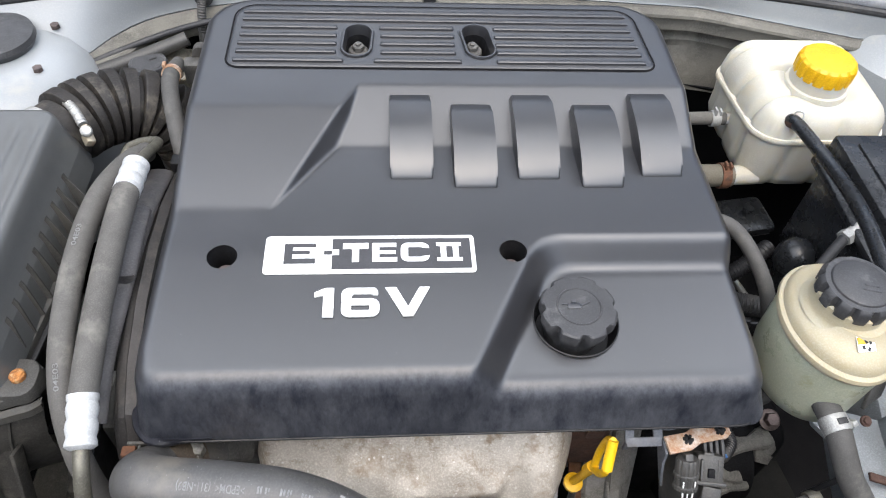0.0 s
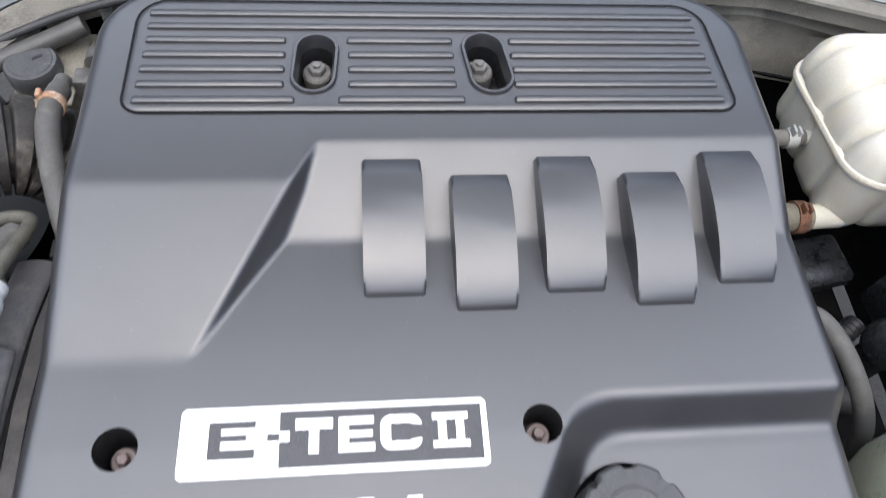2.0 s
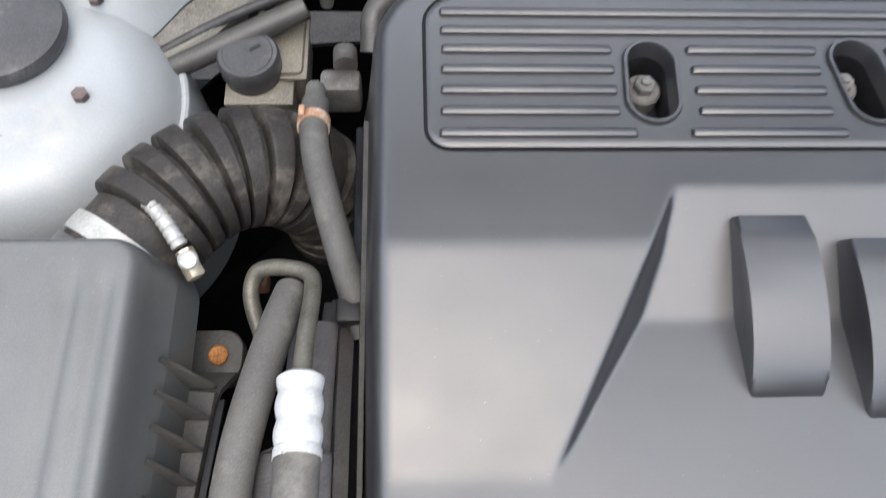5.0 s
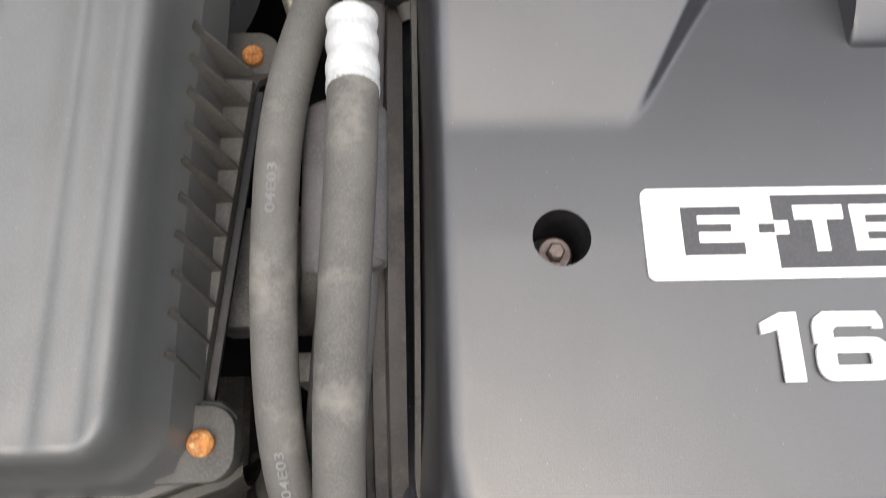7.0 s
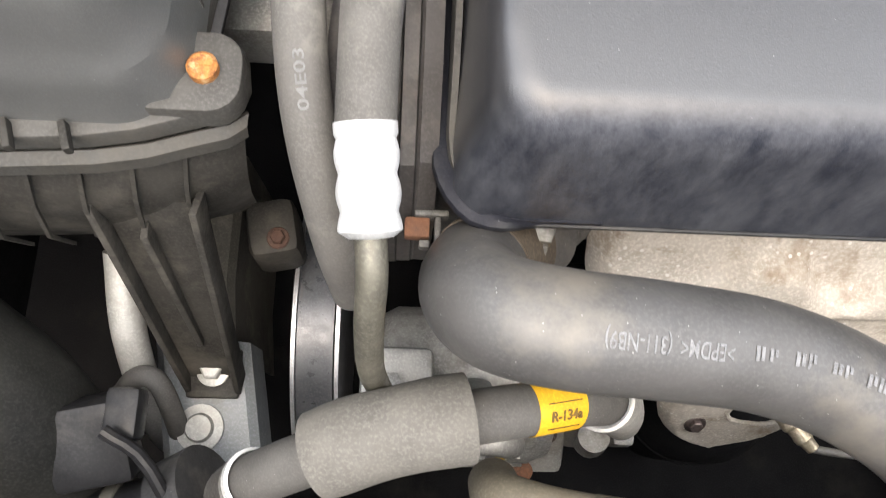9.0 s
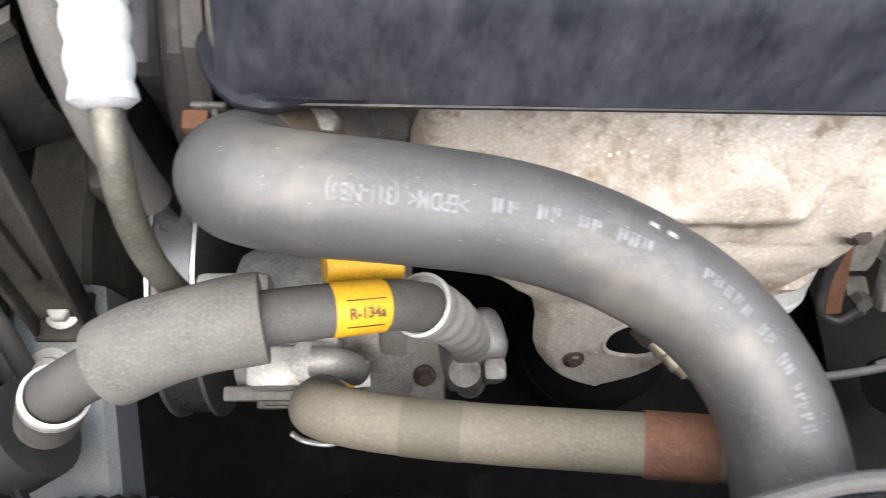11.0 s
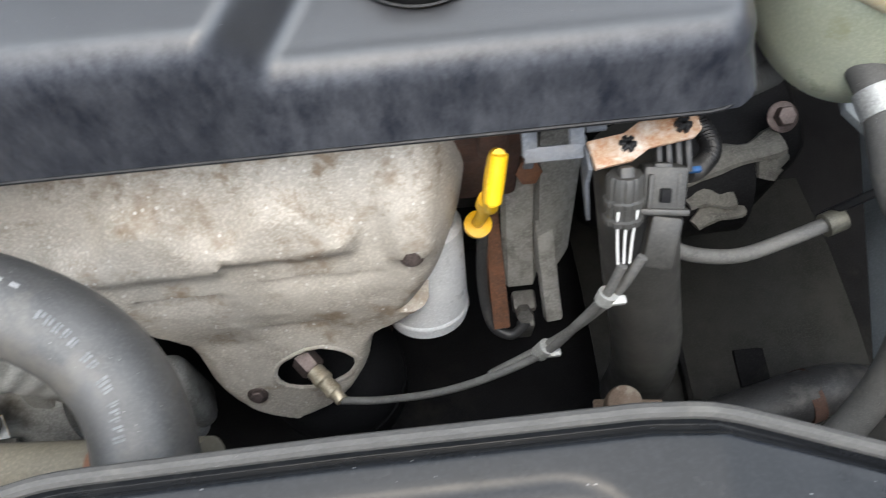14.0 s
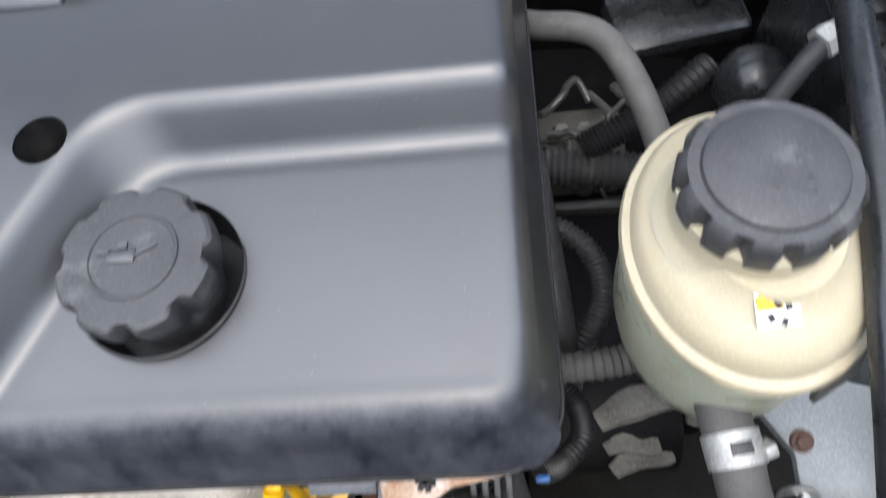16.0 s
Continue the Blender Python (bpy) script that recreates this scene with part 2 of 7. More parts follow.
BRASS = mat("dull_brassy_steel", (0.50, 0.44, 0.33), (0.36, 0.31, 0.23), rough=0.4, metal=0.6, scale=90, bump=0.1)
SHIELD = mat("heat_shield_metal", (0.48, 0.445, 0.39), (0.375, 0.34, 0.29), rough=0.62, metal=0.0, scale=30, bump=0.12, fine=500, fine_bump=0.5, grain=1.25,
             stain=(0.24, 0.175, 0.115), stain_scale=22, stain_amount=0.30, specks=0.22, speck_scale=190, speck_col=(0.62, 0.60, 0.56), speck_size=0.22)



def brown_zone(m, z0, z1, colour):
    """Brown heat stains that thicken towards the top edge."""
    nt = m.node_tree
    N, L, b = nt.nodes, nt.links, nt.nodes["Principled BSDF"]
    co = N.new("ShaderNodeTexCoord").outputs["Object"]
    xyz = N.new("ShaderNodeSeparateXYZ")
    L.new(co, xyz.inputs[0])
    n = N.new("ShaderNodeTexNoise")
    n.inputs["Scale"].default_value, n.inputs["Detail"].default_value, n.inputs["Roughness"].default_value = 70.0, 8.0, 0.7
    L.new(co, n.inputs["Vector"])
    zone = N.new("ShaderNodeMapRange")
    zone.inputs["From Min"].default_value, zone.inputs["From Max"].default_value = z0, z1
    zone.inputs["To Min"].default_value, zone.inputs["To Max"].default_value = -0.12, 0.16
    L.new(xyz.outputs["Z"], zone.inputs["Value"])
    add = N.new("ShaderNodeMath")
    L.new(n.outputs[0], add.inputs[0])
    L.new(zone.outputs[0], add.inputs[1])
    cut = N.new("ShaderNodeMapRange")
    cut.inputs["From Min"].default_value, cut.inputs["From Max"].default_value = 0.56, 0.72
    cut.inputs["To Max"].default_value = 0.8
    L.new(add.outputs[0], cut.inputs["Value"])
    old = b.inputs["Base Color"].links[0].from_socket
    mixed = N.new("ShaderNodeMix")
    mixed.data_type = "RGBA"
    mixed.inputs["B"].default_value = (*colour, 1)
    L.new(cut.outputs[0], mixed.inputs["Factor"])
    L.new(old, mixed.inputs["A"])
    L.new(mixed.outputs["Result"], b.inputs["Base Color"])


brown_zone(SHIELD, 0.685, 0.785, (0.19, 0.13, 0.075))
ALU = mat("cast_aluminium", (0.42, 0.42, 0.40), (0.28, 0.28, 0.27), rough=0.55, metal=0.5, scale=40, bump=0.25, stain=(0.13, 0.12, 0.10), stain_amount=0.3, fine_bump=0.4)
ALU_DARK = mat("dirty_cast_metal", (0.16, 0.155, 0.145), (0.09, 0.088, 0.083), rough=0.65, metal=0.4, scale=45, bump=0.3, stain=(0.06, 0.055, 0.05), stain_amount=0.35, fine_bump=0.4)
STEEL = mat("zinc_steel", (0.52, 0.52, 0.50), (0.40, 0.40, 0.38), rough=0.38, metal=0.9, scale=70, bump=0.08)
PIPE = mat("dull_alloy_pipe", (0.19, 0.18, 0.145), (0.12, 0.115, 0.095), rough=0.5, metal=0.6, scale=60, bump=0.1, stain=(0.12, 0.11, 0.09), stain_amount=0.2)
RUST = mat("rusty_iron", (0.15, 0.066, 0.034), (0.085, 0.042, 0.026), rough=0.85, scale=90, bump=0.5, stain=(0.06, 0.035, 0.025), stain_scale=60, stain_amount=0.3)
RUST_ORANGE = mat("rusty_bolt", (0.46, 0.20, 0.055), (0.22, 0.085, 0.03), rough=0.75, metal=0.2, scale=260, bump=0.4, stain=(0.6, 0.45, 0.25), stain_scale=120, stain_amount=0.25)
RUST_PALE = mat("rust_flaked_zinc", (0.40, 0.29, 0.20), (0.34, 0.16, 0.08), rough=0.75, metal=0.25, scale=70, bump=0.3, stain=(0.62, 0.58, 0.52), stain_scale=50, stain_amount=0.4)
RUST_DULL = mat("dusty_rust", (0.14, 0.10, 0.072), (0.09, 0.060, 0.040), rough=0.85, scale=80, bump=0.3, stain=(0.30, 0.26, 0.21), stain_scale=50, stain_amount=0.3)
BOLT = mat("dark_bolt_steel", (0.17, 0.135, 0.125), (0.10, 0.08, 0.075), rough=0.5, metal=0.7, scale=120, bump=0.2)
BODY = mat("silver_white_paint", (0.30, 0.315, 0.32), (0.265, 0.28, 0.285), rough=0.38, scale=7, bump=0.015, coat=0.3, grain=1.04, fine_bump=0.02, stain=(0.36, 0.35, 0.32), stain_scale=10, stain_amount=0.1, specks=0.006, speck_scale=160, speck_col=(0.2, 0.19, 0.17))
BAY_GREY = mat("bay_grey_paint", (0.22, 0.235, 0.245), (0.16, 0.172, 0.18), rough=0.45, scale=14, stain=(0.14, 0.13, 0.115), stain_amount=0.25)
BAY_DIRTY = mat("dusty_bulkhead", (0.082, 0.077, 0.064), (0.044, 0.042, 0.036), rough=0.8, scale=14, bump=0.1, stain=(0.22, 0.20, 0.165), stain_scale=9, stain_amount=0.3)
BULKHEAD = mat("dusty_painted_bulkhead", (0.155, 0.147, 0.125), (0.085, 0.081, 0.069), rough=0.75, scale=14, bump=0.1, stain=(0.27, 0.255, 0.22), stain_scale=9, stain_amount=0.3)
SEAL_GREY = mat("weathered_seal_rubber", (0.25, 0.26, 0.275), (0.19, 0.195, 0.205), rough=0.5, scale=25, bump=0.08, stain=(0.30, 0.285, 0.25), stain_scale=22, stain_amount=0.3)
PULLEY_DARK = mat("worn_belt_face", (0.11, 0.115, 0.125), (0.07, 0.073, 0.08), rough=0.35, metal=0.5, scale=60, bump=0.03)
PULLEY = mat("turned_steel", (0.42, 0.43, 0.45), (0.36, 0.37, 0.39), rough=0.42, metal=0.75, scale=60, bump=0.03)
# Near-black puts the bay's deep shade into the colour; also for dark joints.
BAY_DARK = mat("near_black_shade_and_joints", (0.010, 0.010, 0.011), (0.006, 0.006, 0.007), rough=0.8, scale=14, stain=(0.022, 0.021, 0.019), stain_amount=0.2, spec=0.15)
BONNET = mat("bonnet_underside_paint", (0.20, 0.205, 0.21), (0.16, 0.165, 0.17), rough=0.45, scale=6)
PANEL_BLACK = mat("black_gloss_panel", (0.012, 0.013, 0.015), (0.008, 0.009, 0.010), rough=0.20, scale=25, bump=0.02, coat=0.10, coat_rough=0.06, spec=0.25, stain=(0.03, 0.03, 0.03), stain_scale=18, stain_amount=0.12, specks=0.02, speck_scale=500, speck_col=(0.3, 0.3, 0.3))
FILTER_CAN = mat("white_filter_can", (0.72, 0.73, 0.74), (0.64, 0.65, 0.66), rough=0.35, scale=40, bump=0.03)
ASPHALT = mat("asphalt", (0.05, 0.05, 0.05), (0.035, 0.035, 0.036), rough=0.9, scale=25, bump=0.5, fine=220)


# ---- mesh helpers ----
def thing(name, label, category, base=(0, 0, 0), group="", kind=""):
    ob = new(name)
    ob.location = base
    ob.empty_display_size = 0.01
    return tagged(ob, label, category, group, kind)


def part(name, bm, material, parent=None, label="", smooth=True, angle=35):
    me = bpy.data.meshes.new(name)
    if isinstance(bm, bmesh.types.BMesh):
        bmesh.ops.recalc_face_normals(bm, faces=bm.faces[:])
        bm.to_mesh(me)
        bm.free()
    else:
        me.from_pydata(*bm)
        me.update()
    me.materials.append(material)
    if smooth:
        me.shade_smooth()
        me.set_sharp_from_angle(angle=radians(angle))
    ob = new(name, me)
    if parent is not None:
        ob.parent = parent
        if parent.parent is None:
            ob.matrix_parent_inverse = Matrix.Translation(-parent.location)
    return tagged(ob, label)


def solo(name, bm, material, label, category, group="", kind="", **kw):
    return tagged(part(name, bm, material, **kw), label, category, group, kind)


def join(*bms):
    out = bmesh.new()
    for b in bms:
        me = bpy.data.meshes.new("tmp")
        b.to_mesh(me)
        b.free()
        out.from_mesh(me)
        bpy.data.meshes.remove(me)
    return out


def box(c, s, bev=0.002, m=None, seg=2):
    bm = bmesh.new()
    bmesh.ops.create_cube(bm, size=1.0)
    bmesh.ops.scale(bm, vec=s, verts=bm.verts)
    if bev > 0:
        bmesh.ops.bevel(bm, geom=bm.edges[:], offset=min(bev, min(s) * 0.45), segments=seg, affect="EDGES", profile=0.5)
    if m is not None:
        bmesh.ops.transform(bm, matrix=m, verts=bm.verts)
    bmesh.ops.translate(bm, vec=c, verts=bm.verts)
    return bm


def smooth_path(pts, sub=8):
    P = [Vector(p) for p in pts]
    if len(P) < 3 or sub < 2:
        return P
    Q = [2 * P[0] - P[1], *P, 2 * P[-1] - P[-2]]
    out = []
    for i in range(1, len(Q) - 2):
        a, b, c, d = Q[i - 1:i + 3]
        for k in range(sub):
            t = k / sub
            out.append(0.5 * ((2 * b) + (c - a) * t + (2 * a - 5 * b + 4 * c - d) * t * t + (3 * b - a - 3 * c + d) * t ** 3))
    return out + [P[-1]]


def path_frames(path):
    n = len(path)
    tan = [(path[min(i + 1, n - 1)] - path[max(i - 1, 0)]).normalized() for i in range(n)]
    up = Vector((0, 0, 1)) if abs(tan[0].z) < 0.9 else Vector((0, -1, 0))
    side = tan[0].cross(up).normalized()
    out = []
    for t in tan:
        side = (side - t * side.dot(t)).normalized()
        out.append((t, side, side.cross(t).normalized()))
    return out


def tube(pts, r, seg=20, sub=8, rfun=None, caps=True, flat=1.0):
    """A swept round bar. rfun(s) scales the radius along the way, s from 0 to 1."""
    path = smooth_path(pts, sub)
    fr = path_frames(path)
    V, F = [], []
    n = len(path)
    for i, (p, (t, s, u)) in enumerate(zip(path, fr)):
        rr = r * (rfun(i / (n - 1)) if rfun else 1.0)
        for k in range(seg):
            a = 2 * math.pi * k / seg
            V.append(p + s * (rr * math.cos(a)) + u * (rr * flat * math.sin(a)))
    for i in range(n - 1):
        for k in range(seg):
            k2 = (k + 1) % seg
            F.append((i * seg + k, i * seg + k2, (i + 1) * seg + k2, (i + 1) * seg + k))
    if caps:
        F.append(tuple(range(seg)))
        F.append(tuple((n - 1) * seg + k for k in reversed(range(seg))))
    bm = bmesh.new()
    vs = [bm.verts.new(v) for v in V]
    for f in F:
        bm.faces.new([vs[i] for i in f])
    return bm


def tube_patch(pts, r, s0, s1, a0, a1, sub=8, steps=3, lift=0.0004):
    """A thin shell on a tube's surface between two stretches of its way (0 to 1) and two angles round it (degrees, 90 is up, 0 to its right)."""
    path = smooth_path(pts, sub)
    fr = path_frames(path)
    n = len(path)
    V, F = [], []
    rows = 3
    for i in range(rows):
        f = (s0 + (s1 - s0) * i / (rows - 1)) * (n - 1)
        j = min(int(f), n - 2)
        w = f - j
        p = path[j].lerp(path[j + 1], w)
        t = fr[j][0].lerp(fr[j + 1][0], w).normalized()
        s = t.cross(Vector((0, 0, 1))).normalized()
        u = s.cross(t).normalized()
        for k in range(steps + 1):
            a = radians(a0 + (a1 - a0) * k / steps)
            d = s * math.cos(a) + u * math.sin(a)
            V.append(p + d * (r + lift))
    for i in range(rows - 1):
        for k in range(steps):
            a = i * (steps + 1) + k
            F.append((a, a + 1, a + steps + 2, a + steps + 1))
    bm = bmesh.new()
    vs = [bm.verts.new(v) for v in V]
    for f in F:
        bm.faces.new([vs[i] for i in f])
    return bm


def lathe(profile, c=(0, 0, 0), seg=32, m=None, lobes=0, depth=0.0, lobe_range=None, sx=1.0, sy=1.0, caps=(True, True)):
    """A turned shape from (radius, height) pairs; lobes scallop its rim between two heights."""
    bm = bmesh.new()
    rings = []
    for r, z in profile:
        ring = []
        for k in range(seg):
            a = 2 * math.pi * k / seg
            rr = r
            if lobes and (lobe_range is None or lobe_range[0] <= z <= lobe_range[1]):
                rr = r * (1 - depth * max(0.0, math.cos(a * lobes)) ** 2)
            ring.append(bm.verts.new((rr * math.cos(a) * sx, rr * math.sin(a) * sy, z)))
        rings.append(ring)
    for a, b in zip(rings, rings[1:]):
        for k in range(seg):
            bm.faces.new((a[k], a[(k + 1) % seg], b[(k + 1) % seg], b[k]))
    for ring, cap in zip((rings[0], rings[-1]), caps):
        if cap:
            bm.faces.new(ring)
    if m is not None:
        bmesh.ops.transform(bm, matrix=m, verts=bm.verts)
    bmesh.ops.translate(bm, vec=c, verts=bm.verts)
    return bm


def along(a, b):
    """The turn that brings z onto the way from a to b."""
    return (Vector(b) - Vector(a)).to_track_quat("Z", "Y").to_matrix().to_4x4()


def prism(poly, z0, z1, bev=0.0, m=None):
    bm = bmesh.new()
    lo = [bm.verts.new((x, y, z0)) for x, y in poly]
    f = bm.faces.new(lo)
    ext = bmesh.ops.extrude_face_region(bm, geom=[f])
    up = [v for v in ext["geom"] if isinstance(v, bmesh.types.BMVert)]
    bmesh.ops.translate(bm, vec=(0, 0, z1 - z0), verts=up)
    if bev > 0:
        edges = [e for e in bm.edges if all(abs(v.co.z - z1) < 1e-6 for v in e.verts)]
        bmesh.ops.bevel(bm, geom=edges, offset=bev, segments=2, affect="EDGES", profile=0.5)
    if m is not None:
        bmesh.ops.transform(bm, matrix=m, verts=bm.verts)
    return bm


def rounded(x0, y0, x1, y1, r, seg=6):
    rs = r if isinstance(r, (tuple, list)) else (r, r, r, r)
    out = []
    for (cx, cy, a0), rr in zip(((x0, y0, 180), (x1, y0, 270), (x1, y1, 0), (x0, y1, 90)), rs):
        px, py = cx + (rr if cx == x0 else -rr), cy + (rr if cy == y0 else -rr)
        for k in range(seg + 1):
            a = radians(a0 + 90 * k / seg)
            out.append((px + rr * math.cos(a), py + rr * math.sin(a)))
    return out


def hexbolt(c, r, h, m=None, washer=True):
    head = lathe([(r, 0), (r, h * 0.85), (r * 0.86, h)], seg=6, m=m)
    bms = [head]
    if washer:
        bms.append(lathe([(r * 1.5, -0.001), (r * 1.5, 0.0008), (r * 1.35, 0.0016)], seg=20, m=m))
    bm = join(*bms)
    bmesh.ops.translate(bm, vec=c, verts=bm.verts)
    return bm


def sd_round(x, y, x0, y0, x1, y1, r):
    cx, cy, hx, hy = (x0 + x1) / 2, (y0 + y1) / 2, (x1 - x0) / 2, (y1 - y0) / 2
    qx, qy = np.abs(x - cx) - hx + r, np.abs(y - cy) - hy + r
    return np.hypot(np.maximum(qx, 0), np.maximum(qy, 0)) + np.minimum(np.maximum(qx, qy), 0) - r


def sd_slot(x, y, cx, y0, y1, r, lean=0.0):
    t = np.clip((y - y0) / max(y1 - y0, 1e-6), 0, 1)
    return np.hypot(x - cx - lean * (t - 0.5), y - (y0 + (y1 - y0) * t)) - r


def field(sd, height, x0, y0, x1, y1, h, skirt=None, flare=0.003, closed=False):
    """A sheet z = height(x, y) cut along sd = 0, with its outer rim drawn down to the height that skirt(x, y) gives."""
    nx, ny = int((x1 - x0) / h) + 3, int((y1 - y0) / h) + 3
    X, Y = np.meshgrid(x0 - h + h * np.arange(nx), y0 - h + h * np.arange(ny), indexing="ij")
    s = sd(X, Y)
    e = 1e-4
    for _ in range(2):
        s = sd(X, Y)
        gx, gy = (sd(X + e, Y) - s) / e, (sd(X, Y + e) - s) / e
        g = np.maximum(np.hypot(gx, gy), 1e-6)
        near = np.abs(s) < 0.62 * h
        X = np.where(near, X - s * gx / g ** 2, X)
        Y = np.where(near, Y - s * gy / g ** 2, Y)
    keep = sd(X, Y) < 1e-4
    Z = height(X, Y)
    idx = -np.ones(X.shape, int)
    idx[keep] = np.arange(keep.sum())
    V = [tuple(v) for v in np.stack([X[keep], Y[keep], Z[keep]], 1)]
    ok = keep[:-1, :-1] & keep[1:, :-1] & keep[1:, 1:] & keep[:-1, 1:]
    a, b, c, d = idx[:-1, :-1][ok], idx[1:, :-1][ok], idx[1:, 1:][ok], idx[:-1, 1:][ok]
    F = [tuple(int(i) for i in q) for q in zip(a, b, c, d)]
    three = keep[:-1, :-1].astype(int) + keep[1:, :-1] + keep[1:, 1:] + keep[:-1, 1:]
    for i, j in np.argwhere(three == 3):
        F.append(tuple(int(q) for q in (idx[i, j], idx[i + 1, j], idx[i + 1, j + 1], idx[i, j + 1]) if q >= 0))
    if skirt is not None:
        count = {}
        for f in F:
            for p, q in zip(f, f[1:] + f[:1]):
                count[(p, q)] = 1
        rim = [(p, q) for p, q in count if (q, p) not in count]
        low = {}
        cx, cy = (x0 + x1) / 2, (y0 + y1) / 2
        for p, q in rim:
            for v in (p, q):
                x, y, z = V[v]
                if v not in low:
                    zs = skirt(x, y, z)
                    if zs is None:
                        continue
                    ids = []
                    for k in (1, 2, 3):
                        V.append((x + flare * k / 3 * (1 if x > cx else -1) * (abs(x - cx) > (x1 - x0) * 0.47),
                                  y + flare * k / 3 * (1 if y > cy else -1) * (abs(y - cy) > (y1 - y0) * 0.47), z + (zs - z) * k / 3))
                        ids.append(len(V) - 1)
                    low[v] = ids
        for p, q in rim:
            if p in low and q in low:
                A, B = [p, *low[p]], [q, *low[q]]
                for k in range(3):
                    F.append((A[k], A[k + 1], B[k + 1], B[k]))
    return V, [], F


def text(s, size, depth=0.0003, sx=1.0, bold=0.0):
    cu = bpy.data.curves.new("text", "FONT")
    cu.body, cu.size, cu.extrude, cu.align_x, cu.align_y, cu.offset = s, size, depth, "CENTER", "CENTER", bold
    cu.resolution_u = 3
    ob = bpy.data.objects.new("text", cu)
    scene.collection.objects.link(ob)
    me = ob.evaluated_get(bpy.context.evaluated_depsgraph_get()).to_mesh()
    bm = bmesh.new()
    bm.from_mesh(me)
    ob.to_mesh_clear()
    bpy.data.objects.remove(ob)
    bpy.data.curves.remove(cu)
    bmesh.ops.scale(bm, vec=(sx, 1, 1), verts=bm.verts)
    return bm


def sheet(pts, thick=0.004):
    """A panel from rows of points, with thickness."""
    bm = bmesh.new()
    R = [[bm.verts.new(p) for p in row] for row in pts]
    for a, b in zip(R, R[1:]):
        for i in range(len(a) - 1):
            bm.faces.new((a[i], a[i + 1], b[i + 1], b[i]))
    bmesh.ops.recalc_face_normals(bm, faces=bm.faces[:])
    bmesh.ops.solidify(bm, geom=bm.faces[:], thickness=thick)
    return bm


def moved(bm, m):
    bmesh.ops.transform(bm, matrix=m, verts=bm.verts)
    return bm


# ---- engine cover ----
CX0, CX1, CY0, CY1 = -0.198, 0.346, 0.288, 0.805
ZB = 0.9165
HOLES = [(-0.139, 0.420, 0.0135), (0.126, 0.4235, 0.0130)]
SLOTS = [(-0.0225, 0.697, 0.7255, 0.0145, 0.002), (0.1155, 0.697, 0.7275, 0.0150, -0.004)]
CAP = (0.180, 0.3635, 0.0385)


def cover_outline(x, y):
    front = sd_round(x, y, CX0, CY0, CX1, CY1, 0.024)
    back = sd_round(x, y, CX0, CY0 - 0.2, CX1, CY1, 0.058)
    return np.maximum(front, back)


def cover_cut(x, y):
    s = cover_outline(x, y)
    for cx, cy, r in HOLES + [CAP]:
        s = np.maximum(s, r - np.hypot(x - cx, y - cy))
    for cx, y0, y1, r, lean in SLOTS:
        s = np.maximum(s, -sd_slot(x, y, cx, y0, y1, r, lean))
    return s


def soft_step(v, w):
    """A ramp from 0 to 1 with eased ends."""
    v = np.clip(v, 0, 1)
    return np.where(v < w, v * v / (2 * w), np.where(v > 1 - w, 1 - w - (1 - v) ** 2 / (2 * w) + 0 * v, v - w / 2)) / (1 - w)


def cover_top(x, y):
    flat = 0.8905 - 0.004 * np.clip((0.42 - y) / 0.12, 0, 1)
    left = flat + (ZB - flat) * soft_step((y - 0.472) / 0.134, 0.08)
    right = flat + (ZB - flat) * soft_step((y - 0.560) / 0.080, 0.10)
    d = (x + 0.019) * 0.891 - (y - 0.638) * 0.454
    z = np.maximum(right, left - 1.45 * np.maximum(d, 0) * np.clip(0.3 + d / 0.006, 0, 1))
    e1, e2 = 0.4445 - y, (x - 0.138) * 0.893 - (y - 0.422) * 0.45
    k = 0.024
    hgt = np.clip(0.5 + 0.5 * (e2 - e1) / k, 0, 1)
    e = e2 + (e1 - e2) * hgt - k * hgt * (1 - hgt)
    low = 0.8655 - 0.006 * np.clip((0.41 - y) / 0.10, 0, 1)
    z = z + (low - z) * soft_step(e / 0.028, 0.30)
    r = 0.013 + 0.007 * np.clip((0.33 - y) / 0.03, 0, 1)
    edge = np.clip(-cover_outline(x, y), 0, r)
    return z - (r - np.sqrt(np.maximum(r ** 2 - (r - edge) ** 2, 0)))


def cover_skirt(x, y, z):
    if cover_outline(np.array(x), np.array(y)) < -0.002:
        return None
    if y < 0.31:
        return 0.813
    return 0.813 + 0.008 * min(1, (y - 0.31) / 0.4)


cover = thing("engine_cover", "dark grey moulded plastic engine cover with dust specks", "engine cover", (0.07, 0.54, 0.80))
V, E_, F = field(cover_cut, cover_top, CX0, CY0, CX1, CY1, 0.0023, cover_skirt, flare=0.0095)
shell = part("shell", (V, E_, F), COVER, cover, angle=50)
lip = [(x, y, 0.8145 + 0.008 * min(1, max(0, (y - 0.31) / 0.4))) for x, y in rounded(CX0 - 0.0095, CY0 - 0.0095, CX1 + 0.0095, CY1 + 0.0095, (0.032, 0.032, 0.066, 0.066))]
part("edge_lip", tube(lip + lip[:1], 0.0013, 8, 1, caps=False), BLACK, cover, "moulded lip along the lower edge")


